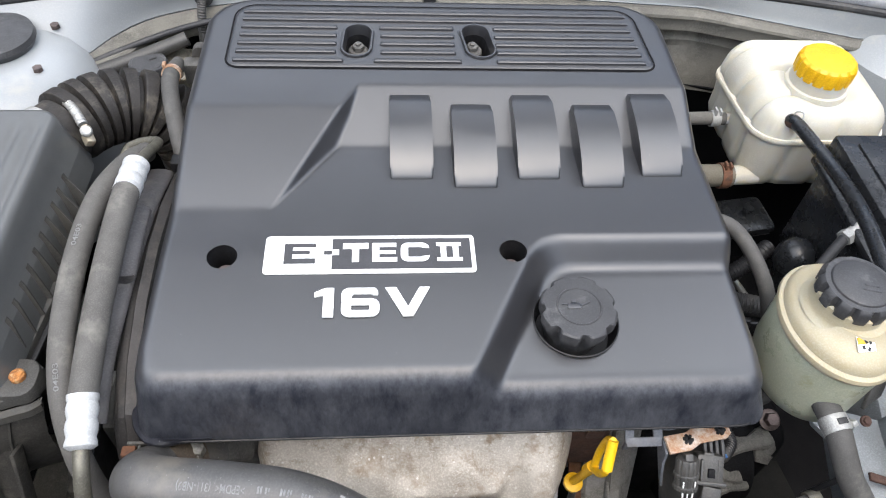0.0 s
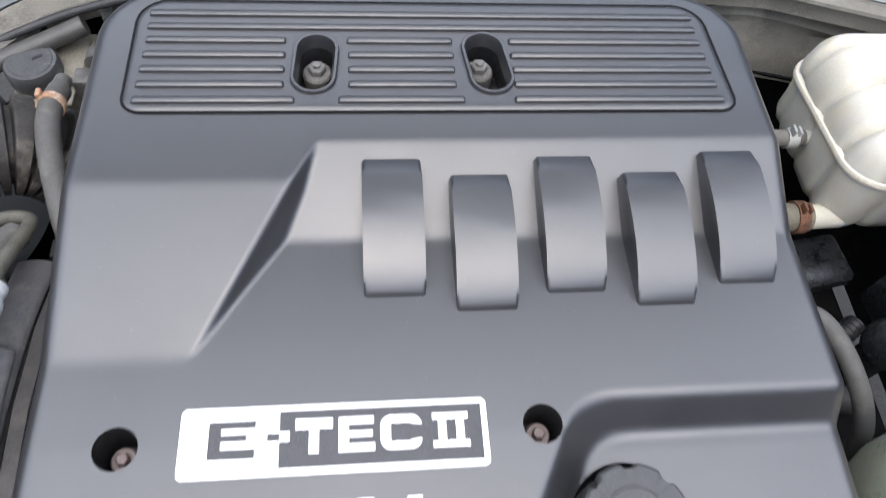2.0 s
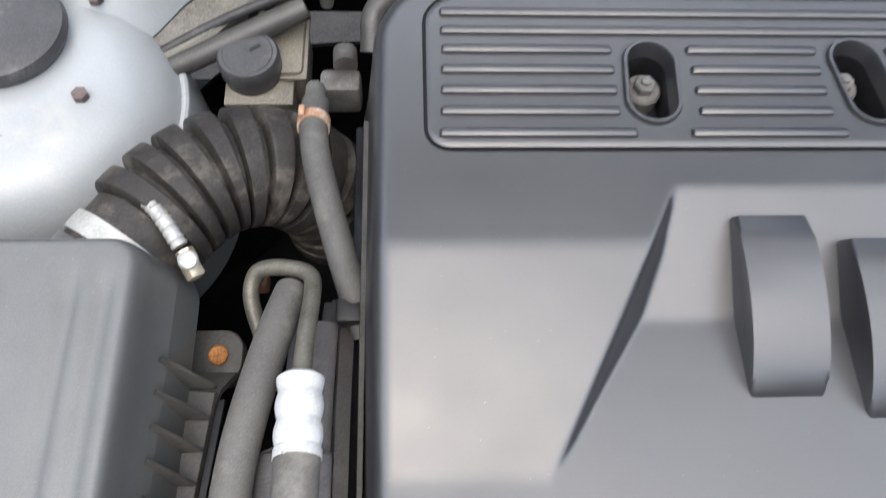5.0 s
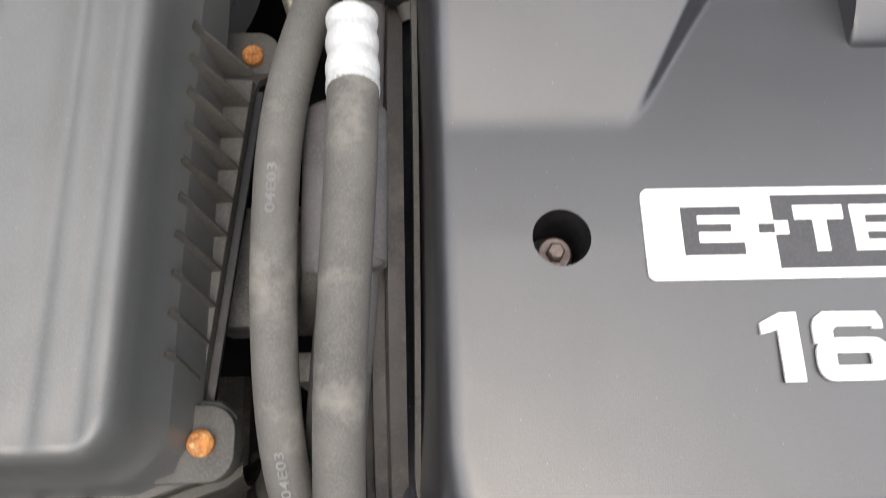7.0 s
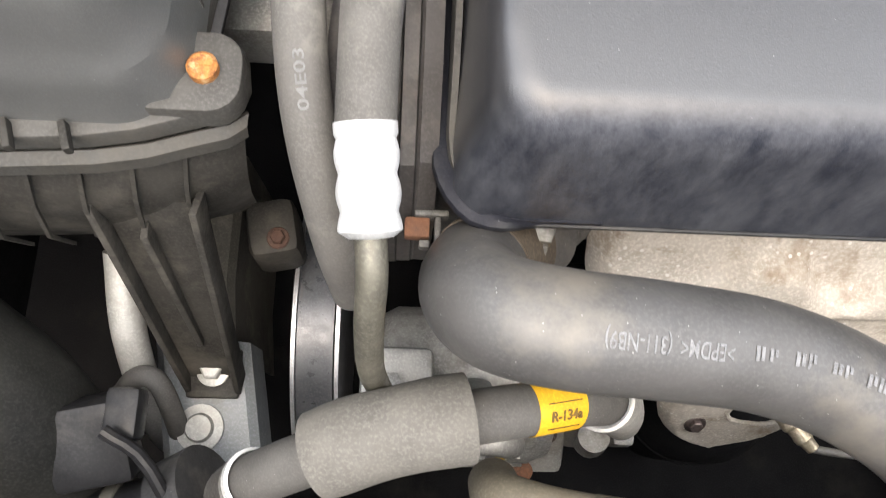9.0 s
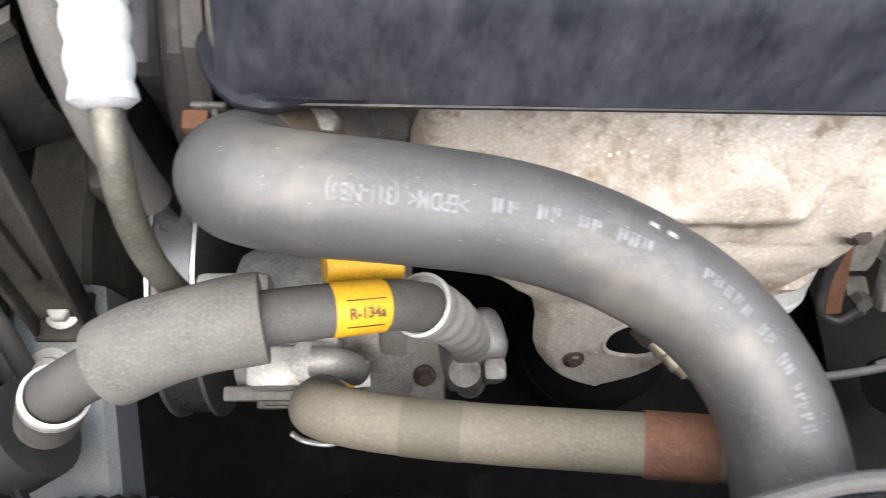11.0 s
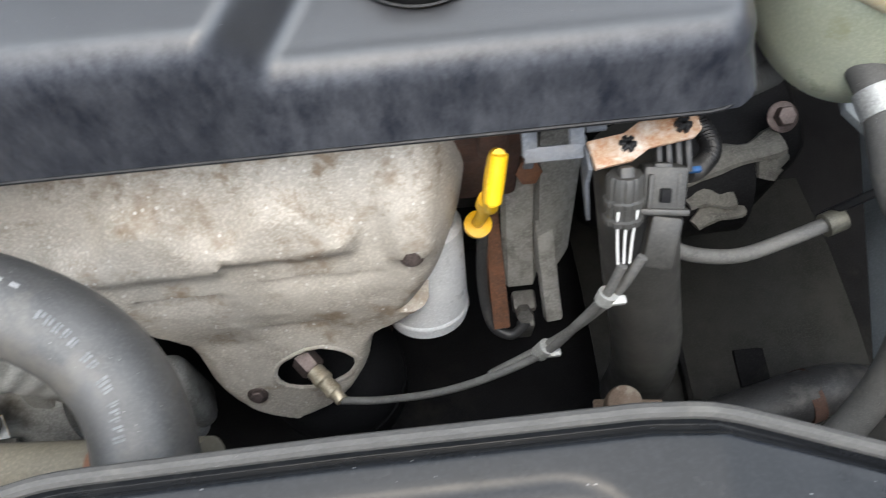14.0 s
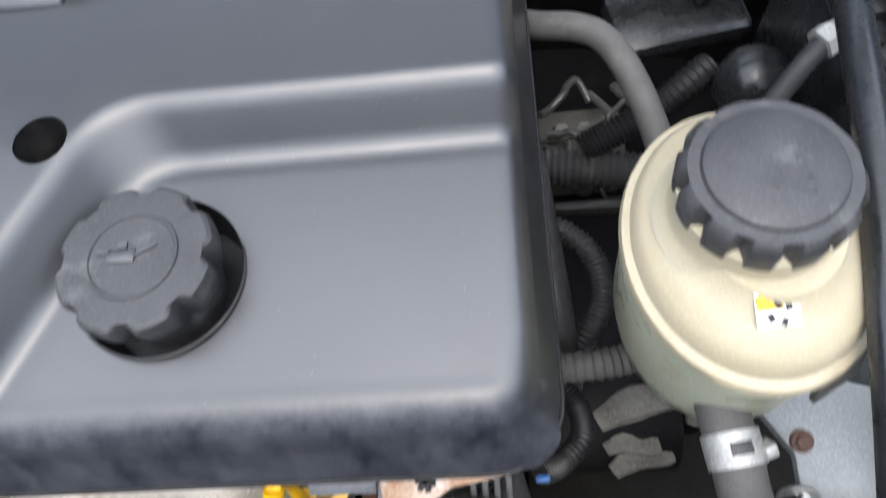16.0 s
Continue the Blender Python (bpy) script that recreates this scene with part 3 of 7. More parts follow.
def side_flange():
    """The flat flange that stands out along one side of the cover and round its front corner."""
    way = [(-0.140, CY0 - 0.0095, 0.0, -1.0), (-0.165, CY0 - 0.0095, 0.0, -1.0)]
    for k in range(9):
        a = radians(270 - 90 * k / 8)
        way.append((CX0 + 0.0225 + 0.032 * math.cos(a), CY0 + 0.0225 + 0.032 * math.sin(a), math.cos(a), math.sin(a)))
    way += [(CX0 - 0.0095, y, -1.0, 0.0) for y in np.linspace(0.36, 0.74, 12)]
    rows = []
    for d, dz in ((-0.001, 0.0045), (0.0015, 0.0022), (0.0062, 0.0012), (0.0070, 0.0), (0.0070, -0.003)):
        rows.append([(x + nx * d * min(1, max(0.0, (-0.168 - x) / 0.025)), y + ny * d * min(1, max(0.0, (-0.168 - x) / 0.025)), 0.8145 + 0.008 * min(1, max(0, (y - 0.31) / 0.4)) + dz) for x, y, nx, ny in way])
    return sheet(rows, 0.0012)


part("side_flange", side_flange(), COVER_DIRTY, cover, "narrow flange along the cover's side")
LIP = [(-0.2060, 0.72, 0.862), (-0.2060, 0.55, 0.860), (-0.2063, 0.46, 0.856), (-0.2070, 0.38, 0.849), (-0.2075, 0.34, 0.839), (-0.2078, 0.315, 0.827), (-0.2050, 0.301, 0.820), (-0.197, 0.2915, 0.818), (-0.182, 0.2885, 0.817)]
LIP = smooth_path(LIP, 5)
part("edge_lip", sheet([[(p[0] - 0.0004, p[1], p[2] - 0.022) for p in LIP], [(p[0] - 0.0003, p[1], p[2] - 0.002) for p in LIP], [(p[0] + 0.0002, p[1], p[2]) for p in LIP]], 0.0030), FILTER_RIB, cover, "paler upright lip along the side")

# recesses under the openings
for cx, cy, r in HOLES:
    part("fixing_recess", lathe([(r, 0.0), (r, -0.001), (r * 0.92, -0.022), (r * 0.9, -0.040)], (cx, cy, 0.8900), 28, caps=(False, True)), BLACK, cover)
    part("fixing_bolt", join(lathe([(0.0085, 0), (0.0085, 0.004), (0.0075, 0.005)], (cx, cy - 0.002, 0.866), 20),
                             lathe([(0.0045, 0.005), (0.0045, 0.009), (0.0035, 0.010)], (cx, cy - 0.002, 0.866), 6)), BOLT, cover, "dusty hex bolt")


def slot_ring(cx, y0, y1, r, lean, z, n=14):
    pts = []
    for k in range(n + 1):
        a = math.pi * k / n
        pts.append((cx + lean / 2 + r * math.cos(a), y1 + r * math.sin(a), z))
    for k in range(n + 1):
        a = math.pi + math.pi * k / n
        pts.append((cx - lean / 2 + r * math.cos(a), y0 + r * math.sin(a), z))
    return pts


def ring_wall(loops):
    bm = bmesh.new()
    rings = [[bm.verts.new(p) for p in lp] for lp in loops]
    n = len(rings[0])
    for a, b in zip(rings, rings[1:]):
        for k in range(n):
            bm.faces.new((a[k], a[(k + 1) % n], b[(k + 1) % n], b[k]))
    return bm, rings


for cx, y0, y1, r, lean in SLOTS:
    bm, rings = ring_wall([slot_ring(cx, y0, y1, r + 0.0035, lean, 0.9190), slot_ring(cx, y0, y1, r + 0.0028, lean, 0.9208),
                           slot_ring(cx, y0, y1, r + 0.0008, lean, 0.9208), slot_ring(cx, y0, y1, r - 0.0008, lean, 0.9175),
                           slot_ring(cx, y0, y1, r - 0.002, lean, 0.880)])
    bm.faces.new(rings[-1])
    part("slot_recess", bm, COVER, cover)
    nx, ny = (cx + 0.0005, y0 + 0.0215) if cx < 0 else (cx - 0.0045, y0 + 0.0240)
    part("fixing_nut", join(lathe([(0.0115, -0.014), (0.0120, 0), (0.0120, 0.004), (0.0105, 0.006)], (nx, ny, 0.896), 24),
                            lathe([(0.0072, 0.005), (0.0072, 0.011), (0.0062, 0.012)], (nx, ny, 0.896), 6),
                            lathe([(0.0032, 0.011), (0.0032, 0.0145), (0.002, 0.015)], (nx, ny, 0.896), 12)), ALU_DARK, cover, "dusty steel nut and washer")
    # Black inner sheet: the slot's own shade put into colour.
    bm, rings = ring_wall([slot_ring(cx, y0, y1, r - 0.0012, lean, 0.908), slot_ring(cx, y0, y1, r - 0.0022, lean, 0.887)])
    bm.faces.new(rings[-1])
    part("slot_well", bm, BLACK, cover)


# finned panel
def panel_cut(x, y):
    s = np.maximum(sd_round(x, y, -0.164, 0.6635, 0.3145, 0.7815, 0.014), sd_round(x, y, -0.164, 0.55, 0.3145 - 0.05 * np.clip(y - 0.664, 0, 1), 0.7815, 0.024))
    for cx, y0, y1, r, lean in SLOTS:
        s = np.maximum(s, r + 0.002 - sd_slot(x, y, cx, y0, y1, 0.0, lean))
    return s


def panel_top(x, y):
    edge = np.clip(-panel_cut(x, y), 0, 0.0025)
    return 0.9190 - (0.0025 - edge) * 0.5


panel = part("grille_panel", field(panel_cut, panel_top, -0.164, 0.6635, 0.3145, 0.7815, 0.0022, lambda x, y, z: 0.9155, flare=0), COVER, cover, "finned insert panel")


gap = [(x - (0.05 * (y - 0.664) if x > 0.2 else 0.0), y, 0.9171) for x, y in rounded(-0.1650, 0.6625, 0.3158, 0.7825, (0.015, 0.015, 0.025, 0.025))]
part("panel_gap", tube(gap + gap[:1], 0.0012, 6, 1, caps=False), BAY_DARK, panel, "dark joint round the panel")


def fin(x0, x1, y, z=0.9188, w=0.0034, h=0.0034):
    bm = bmesh.new()
    prof = [(-w, 0.0), (-w * 0.8, h * 0.72), (-w * 0.35, h), (w * 0.35, h), (w * 0.8, h * 0.72), (w, 0.0)]
    rows = [(x0, 0.25), (x0 + 0.0012, 0.8), (x0 + 0.003, 1.0), (x1 - 0.003, 1.0), (x1 - 0.0012, 0.8), (x1, 0.25)]
    R = [[bm.verts.new((x, y + a * (0.6 + 0.4 * k), z + b * k)) for a, b in prof] for x, k in rows]
    for a, b in zip(R, R[1:]):
        for i in range(len(prof) - 1):
            bm.faces.new((a[i], a[i + 1], b[i + 1], b[i]))
    bm.faces.new(R[0])
    bm.faces.new(R[-1])
    return bm


ROWS_Y = (0.7650, 0.7500, 0.7350, 0.7192, 0.7036, 0.6880, 0.6722)
for i, y in enumerate(ROWS_Y):
    if i < 2:
        spans = [(-0.155, 0.2995)]
    elif i < 6:
        spans = [(-0.1535 - 0.0005 * i, -0.0455), (0.0005 + 0.001 * min(i, 3), 0.0885), (0.1345, 0.2985 + 0.0008 * i)]
    else:
        spans = [(-0.157, -0.037), (-0.004, 0.094), (0.133, 0.3045)]
    for a, b in spans:
        part("fin", fin(a, b, y), COVER, panel)


def arch(xc, yb, yf, w=0.0435):
    """A curved rib that falls forward in a quarter arc."""
    prof = []
    n = 18
    for k in range(n + 1):
        u = k / n
        prof.append((yb - 0.0105 + (yf - yb + 0.0105) * u, 0.8885 + 0.0310 * (1 - u ** 2.2) ** 0.78))
    prof = [(yb + 0.004, 0.905), (yb, 0.9165)] + prof + [(yf, 0.884), (yb + 0.004, 0.884)]
    bm = bmesh.new()
    A = [bm.verts.new((xc - w / 2, y, z)) for y, z in prof]
    B = [bm.verts.new((xc + w / 2, y, z)) for y, z in prof]
    n = len(prof)
    for i in range(n):
        j = (i + 1) % n
        bm.faces.new((A[i], A[j], B[j], B[i]))
    side = [bm.faces.new(A), bm.faces.new(B)]
    edges = list({e for f in side for e in f.edges if max(v.co.z for v in e.verts) > 0.886})
    bmesh.ops.bevel(bm, geom=edges, offset=0.0028, segments=3, affect="EDGES", profile=0.5)
    return bm


for xc, yb, yf in ((0.0345, 0.6175, 0.5155), (0.0985, 0.6025, 0.5030), (0.1640, 0.6185, 0.5150), (0.2280, 0.6030, 0.5030), (0.2930, 0.6220, 0.5185)):
    part("curved_rib", arch(xc, yb, yf), COVER, cover, angle=40)

# badge
BZ = 0.8903
B0, B1 = BZ + 0.0012, BZ + 0.0015
badge = part("badge", prism(rounded(-0.1015, 0.3985, 0.0900, 0.4425, 0.004), BZ, BZ + 0.0013, 0.0004), BADGE_WHITE, cover, "white raised badge plate with lettering")


def letter(name, rects, material=BADGE_WHITE, parent=None, z0=BZ + 0.0013, z1=BZ + 0.0019, polys=()):
    bms = [box(((a + c) / 2, (b + d) / 2, (z0 + z1) / 2), (c - a, d - b, z1 - z0), 0) for a, b, c, d in rects]
    bms += [prism(p, z0, z1) for p in polys]
    return part(name, join(*bms), material, parent, smooth=False)


def frame_mesh(x0, y0, x1, y1, t, ty, r, z0, z1, gap=None):
    """A thick rounded frame, left open where gap holds the middle of a stretch."""
    bm = bmesh.new()
    out, inn = rounded(x0, y0, x1, y1, r), rounded(x0 + t, y0 + ty, x1 - t, y1 - ty, max(r - t, 0.0008))
    O = [[bm.verts.new((x, y, z)) for x, y in out] for z in (z0, z1)]
    I = [[bm.verts.new((x, y, z)) for x, y in inn] for z in (z0, z1)]
    n = len(out)
    for k in range(n):
        j = (k + 1) % n
        cx, cy = (out[k][0] + out[j][0] + inn[k][0] + inn[j][0]) / 4, (out[k][1] + out[j][1] + inn[k][1] + inn[j][1]) / 4
        if gap and gap[0] < cx < gap[2] and gap[1] < cy < gap[3]:
            continue
        for q in ((O[1][k], O[1][j], I[1][j], I[1][k]), (O[0][k], O[0][j], O[1][j], O[1][k]), (I[0][j], I[0][k], I[1][k], I[1][j]), (O[0][j], O[0][k], I[0][k], I[0][j])):
            bm.faces.new(q)
    return bm


letter("dark_field", [(-0.0408, 0.4030, 0.0860, 0.4385)], BADGE_DARK, badge, B0, B1)
letter("letter", [(-0.0838, 0.4098, -0.0764, 0.4332), (-0.0764, 0.4288, -0.0557, 0.4332), (-0.0764, 0.4208, -0.0610, 0.4248), (-0.0764, 0.4098, -0.0557, 0.4158)], BADGE_DARK, badge, B0, B1)
letter("dash", [(-0.0482, 0.4200, -0.0408, 0.4246)], BADGE_DARK, badge, B0, B1)
letter("dash", [(-0.0409, 0.4192, -0.0345, 0.4256)], parent=badge)
letter("letter", [(-0.0312, 0.4262, -0.0080, 0.4330), (-0.0228, 0.4110, -0.0164, 0.4262)], parent=badge)
letter("letter", [(-0.0045, 0.4110, 0.0020, 0.4330), (0.0020, 0.4282, 0.0176, 0.4330), (0.0020, 0.4200, 0.0168, 0.4240), (0.0020, 0.4110, 0.0182, 0.4160)], parent=badge)
part("letter", frame_mesh(0.0215, 0.4110, 0.0478, 0.4330, 0.0068, 0.0052, 0.0068, BZ + 0.0013, BZ + 0.0019, gap=(0.0405, 0.4185, 0.0500, 0.4258)), BADGE_WHITE, badge, smooth=False)
letter("numeral", [(0.0545, 0.4288, 0.0775, 0.4330), (0.0545, 0.4110, 0.0780, 0.4152), (0.0580, 0.4152, 0.0634, 0.4288), (0.0694, 0.4152, 0.0748, 0.4288)], parent=badge)
# the numerals and letter under it
N0, N1 = BZ - 0.001, BZ + 0.0006
part("numeral", prism([(-0.0466, 0.3525), (-0.0374, 0.3525), (-0.0374, 0.3830), (-0.0450, 0.3830), (-0.0543, 0.3785), (-0.0543, 0.3735), (-0.0466, 0.3755)], N0, N1), BADGE_WHITE, cover, smooth=False)
part("numeral", join(frame_mesh(-0.0310, 0.3525, 0.0020, 0.3712, 0.0086, 0.0066, 0.0070, N0, N1),
                     prism([(-0.0310, 0.3690), (-0.0222, 0.3690), (-0.0222, 0.3745), (-0.0200, 0.3765), (-0.0040, 0.3765), (-0.0040, 0.3752), (0.0008, 0.3752), (0.0008, 0.3790), (-0.0015, 0.3828), (-0.0255, 0.3830), (-0.0295, 0.3805), (-0.0310, 0.3770)], N0 - 0.0001, N1 - 0.0001)), BADGE_WHITE, cover, smooth=False)
part("letter", prism([(0.0222, 0.3525), (0.0312, 0.3525), (0.0465, 0.3830), (0.0372, 0.3830), (0.0268, 0.3622), (0.0168, 0.3830), (0.0070, 0.3830)], N0, N1), BADGE_WHITE, cover, smooth=False)

# oil filler
cx, cy, cr = CAP
part("filler_recess", lathe([(cr + 0.0012, 0.0008), (cr, 0.0012), (cr - 0.0008, -0.002), (cr - 0.003, -0.016), (cr - 0.004, -0.022)], (cx, cy, 0.8625), 48, caps=(False, True)), BLACK, cover)
oil_cap = thing("oil_filler_cap", "black ribbed plastic oil filler cap in the cover's recess", "oil cap", (cx - 0.002, cy + 0.001, 0.842))
ZC = 0.8865
part("cap_body", lathe([(0.024, -0.047), (0.027, -0.030), (0.0310, -0.022), (0.0345, -0.012), (0.0352, -0.0045), (0.0342, -0.0012), (0.0325, 0.0), (0.0305, 0.0001), (0.0205, 0.0002), (0.0200, 0.0010), (0.0190, 0.0010), (0.0184, 0.0002), (0.006, 0.0001)],
                       (cx - 0.0015, cy - 0.001, ZC), 128, lobes=8, depth=0.16, lobe_range=(-0.025, 0.00005)), CAP_DUSTY, oil_cap, angle=28)
part("oil_can_symbol", join(box((cx - 0.006, cy - 0.001, ZC + 0.0006), (0.012, 0.006, 0.0010), 0.0003), box((cx + 0.004, cy + 0.001, ZC + 0.0006), (0.011, 0.0012, 0.0010), 0, pose(0, 0, 0, 0, 0, 25)),
                            box((cx - 0.014, cy + 0.001, ZC + 0.0006), (0.006, 0.0012, 0.0010), 0), box((cx - 0.006, cy + 0.004, ZC + 0.0006), (0.004, 0.003, 0.0010), 0)), COVER, oil_cap)


# ---- bay and bodywork ----
SKY_BLOCK = mat("sky_block_wall_render", (0.075, 0.072, 0.068), (0.055, 0.053, 0.050), rough=0.9, scale=2, bump=0.3, fine=60)
solo("ground", box((0, 0, -0.05), (60, 60, 0.1), 0), ASPHALT, "grey asphalt under the car", "ground", kind="structure", smooth=False)
solo("undertray", box((0.06, 0.55, 0.28), (1.5, 1.3, 0.01), 0.002), BAY_DARK, "undertray, near-black for the shade below the engine", "undertray", kind="structure")
solo("inner_wing", sheet([[(-0.64, y, z) for y in (-0.30, 0.3, 0.65, 1.15)] for z in (0.28, 0.60, 0.80, 0.90)]), BAY_DARK, "inner wing, near-black for the shade in the bay", "inner wing", kind="structure")
solo("inner_wing", sheet([[(0.84, y, z) for y in (-0.30, 0.3, 0.65, 1.15)] for z in (0.28, 0.60, 0.80, 0.90)]), BAY_DARK, "inner wing, near-black for the shade in the bay", "inner wing", kind="structure")
solo("wing_top", box((-0.72, 0.45, 0.90), (0.16, 1.5, 0.03), 0.012), BODY, "silver white painted wing edge", "wing", kind="structure")
solo("wing_top", box((0.92, 0.45, 0.90), (0.16, 1.5, 0.03), 0.012), BODY, "silver white painted wing edge", "wing", kind="structure")
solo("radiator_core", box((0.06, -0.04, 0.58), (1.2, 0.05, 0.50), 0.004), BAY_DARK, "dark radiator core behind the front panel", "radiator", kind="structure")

# Unseen walls added on all sides to cut light from the horizon.
for c, d in (((0.1, -2.4, 1.2), (6.0, 0.2, 2.4)), ((-2.8, 0.55, 1.2), (0.2, 5.7, 2.4)), ((3.0, 0.55, 1.2), (0.2, 5.7, 2.4)), ((0.1, 3.5, 1.2), (6.0, 0.2, 2.4))):
    solo("yard_wall", box(c, d, 0.01), SKY_BLOCK, "plain dark unseen wall, added to block light from the low sky", "wall", kind="structure", smooth=False)

# open bonnet above the bay, unseen: half height with made-up arms, to shape reflections
bonnet = thing("bonnet", "unseen upper half of the raised bonnet, added to shape reflections, on made-up hinge arms", "bonnet", (0.09, 1.10, 0.95), kind="structure")
part("skin", sheet([[(x, 1.20 - 0.20 * s, 0.98 + 0.95 * s) for x in np.linspace(-0.74, 0.92, 12)] for s in np.linspace(0.50, 1, 6)], 0.02), BONNET, bonnet)
for x in (-0.70, 0.88):
    part("hinge_arm", tube([(x, 1.14, 0.90), (x, 1.16, 1.20), (x, 1.115, 1.48)], 0.012, 12, 6), BAY_GREY, bonnet)

SC_X = (-0.72, -0.56, -0.43, -0.387, -0.366, -0.345, -0.311, -0.250, -0.173, 0.06, 0.285, 0.464, 0.558, 0.68, 0.90)
SC_Y = (0.80, 0.80, 0.805, 0.833, 0.866, 0.889, 0.906, 0.914, 0.917, 0.926, 0.926, 0.915, 0.89, 0.86, 0.83)
SC_Z = (0.800, 0.800, 0.802, 0.806, 0.809, 0.812, 0.819, 0.830, 0.840, 0.845, 0.845, 0.842, 0.838, 0.832, 0.826)


SEAL_Z = 0.866


def scuttle_y(x):
    return float(np.interp(x, SC_X, SC_Y))


def scuttle_z(x):
    return float(np.interp(x, SC_X, SC_Z))


def seal_y(x):
    return 0.938 - 0.055 * abs((x - 0.12) / 0.5) ** 2.2


xs = np.linspace(-0.70, 0.88, 80)


def scuttle_row(f, dy=0.0, dz=0.0):
    out = []
    for x in xs:
        a, b = Vector((x, scuttle_y(x), scuttle_z(x))), Vector((x, seal_y(x), SEAL_Z))
        p = a.lerp(b, f)
        out.append((p.x, p.y + dy, p.z + dz))
    return out


solo("scuttle", sheet([scuttle_row(0.0, 0.002, -0.003), scuttle_row(0.0), scuttle_row(0.03, 0.001, 0.001), scuttle_row(0.4), scuttle_row(0.9), scuttle_row(1.0), scuttle_row(1.0, 0.03, 0.004)], 0.002), BODY,
     "silver white painted scuttle panel with dirt specks", "scuttle", kind="structure")
# folded dirty flange below the painted face
def ledge(x):
    """How far the dirty ledge stands out in front of the painted edge."""
    return float(np.interp(x, (-0.45, -0.40, -0.376, -0.347, -0.330, -0.300, -0.266, -0.17, 0.10), (0.010, 0.012, 0.030, 0.052, 0.045, 0.028, 0.022, 0.014, 0.012)))


def ledge_row(f, dy, dz):
    return [(x, scuttle_y(x) - ledge(x) * f + dy, scuttle_z(x) + dz) for x in xs]


solo("scuttle_flange", sheet([ledge_row(0.7, 0.0, -0.034), ledge_row(1.0, 0.004, -0.020), ledge_row(1.0, 0.0, -0.013), ledge_row(0.92, 0.0, -0.009), ledge_row(0.55, 0.0, -0.006), ledge_row(0.20, 0.0, -0.004), ledge_row(0.06, 0.0, -0.001), ledge_row(0.0, 0.0, -0.003)], 0.002), BULKHEAD,
     "dusty folded steel flange below the scuttle", "flange", kind="structure")
solo("bulkhead", sheet([[(x, scuttle_y(x) + dy + amp * noise.noise((x * 14, z * 30, 2.0)), z) for x in np.linspace(-0.19, 0.88, 110)] for dy, z, amp in ((0.024, 0.830, 0.002), (0.026, 0.820, 0.003), (0.018, 0.812, 0.004), (0.018, 0.806, 0.004), (0.026, 0.800, 0.006), (0.020, 0.786, 0.008), (0.014, 0.778, 0.008), (0.018, 0.766, 0.008), (0.008, 0.74, 0.006), (0.004, 0.70, 0.004))], 0.003), BULKHEAD,
     "dusty grey engine bay bulkhead", "bulkhead", kind="structure")
# Near-black sheet that stands in for shade in the deep corner.
solo("servo_recess", sheet([[(x, scuttle_y(-0.19) + 0.012 + dy, z) for x in np.linspace(-0.70, -0.188, 14)] for dy, z in ((0.0, 0.832), (0.03, 0.80), (0.05, 0.74), (0.05, 0.69))], 0.003), BAY_DARK, "near-black sheet for the shade behind the brake reservoir", "bulkhead", kind="structure")
# Added sheet below the bulkhead; its near-black colour holds the gap's shade.
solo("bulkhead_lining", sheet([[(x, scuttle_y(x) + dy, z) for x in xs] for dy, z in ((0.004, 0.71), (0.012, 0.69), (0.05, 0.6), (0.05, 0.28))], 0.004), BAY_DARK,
     "added near-black sheet low on the bulkhead, standing in for the gap's shade", "sound lining", kind="structure")
crack = thing("panel_seam", "dark cracked sealer line on the bulkhead", "sealer seam", (0.40, 0.90, 0.82))
for pts in (((0.36, 0.917, 0.822), (0.385, 0.915, 0.815), (0.40, 0.912, 0.810), (0.42, 0.909, 0.812)), ((0.40, 0.912, 0.810), (0.398, 0.910, 0.800))):
    part("seam_line", tube([(x, scuttle_y(x) + 0.003, z - 0.012) for x, y, z in pts], 0.0006, 6, 4), BAY_DARK, crack)
seal = thing("bonnet_seal", "grey rubber bonnet seal along the scuttle", "seal", (0.08, 0.95, 0.90))
part("seal_lip", tube([(x, seal_y(x) + 0.004, SEAL_Z + 0.003) for x in xs[::4]], 0.006, 10, 4), RUBBER_DARK, seal)
part("seal_bead", tube([(x, seal_y(x) + 0.020, SEAL_Z + 0.010) for x in xs[::4]], 0.0125, 14, 4), SEAL_GREY, seal)
part("seal_fin", tube([(x, seal_y(x) + 0.036, SEAL_Z + 0.014) for x in xs[::4]], 0.009, 10, 4), SEAL_GREY, seal)
cowl = thing("cowl_panel", "black slatted plastic cowl below the windscreen", "cowl", (0.08, 1.05, 0.92))
part("tray", sheet([[(x, seal_y(x) + dy, z) for x in xs] for dy, z in ((0.045, 0.872), (0.25, 0.91))], 0.004), BLACK, cowl)
for i in range(40):
    x = -0.48 + i * 0.011
    part("slat", box((x, seal_y(x) + 0.075, 0.884), (0.004, 0.05, 0.010), 0.001), BLACK, cowl)

# data plate, grommet, clips, stud and cable on the scuttle
plate = thing("data_plate", "black riveted vehicle data plate with pale print", "data plate", (0.155, 0.925, 0.87))
pa = Vector((0.172, scuttle_y(0.172), scuttle_z(0.172))).lerp(Vector((0.172, seal_y(0.172), SEAL_Z)), 0.56)
tilt = math.degrees(math.atan2(SEAL_Z - scuttle_z(0.17), seal_y(0.17) - scuttle_y(0.17)))
PM = pose(0.172, pa.y - 0.0015, pa.z + 0.001, tilt, 0, 0)
part("plate", prism(rounded(-0.061, -0.0125, 0.061, 0.0125, 0.001), 0, 0.001, m=PM), BLACK, plate)
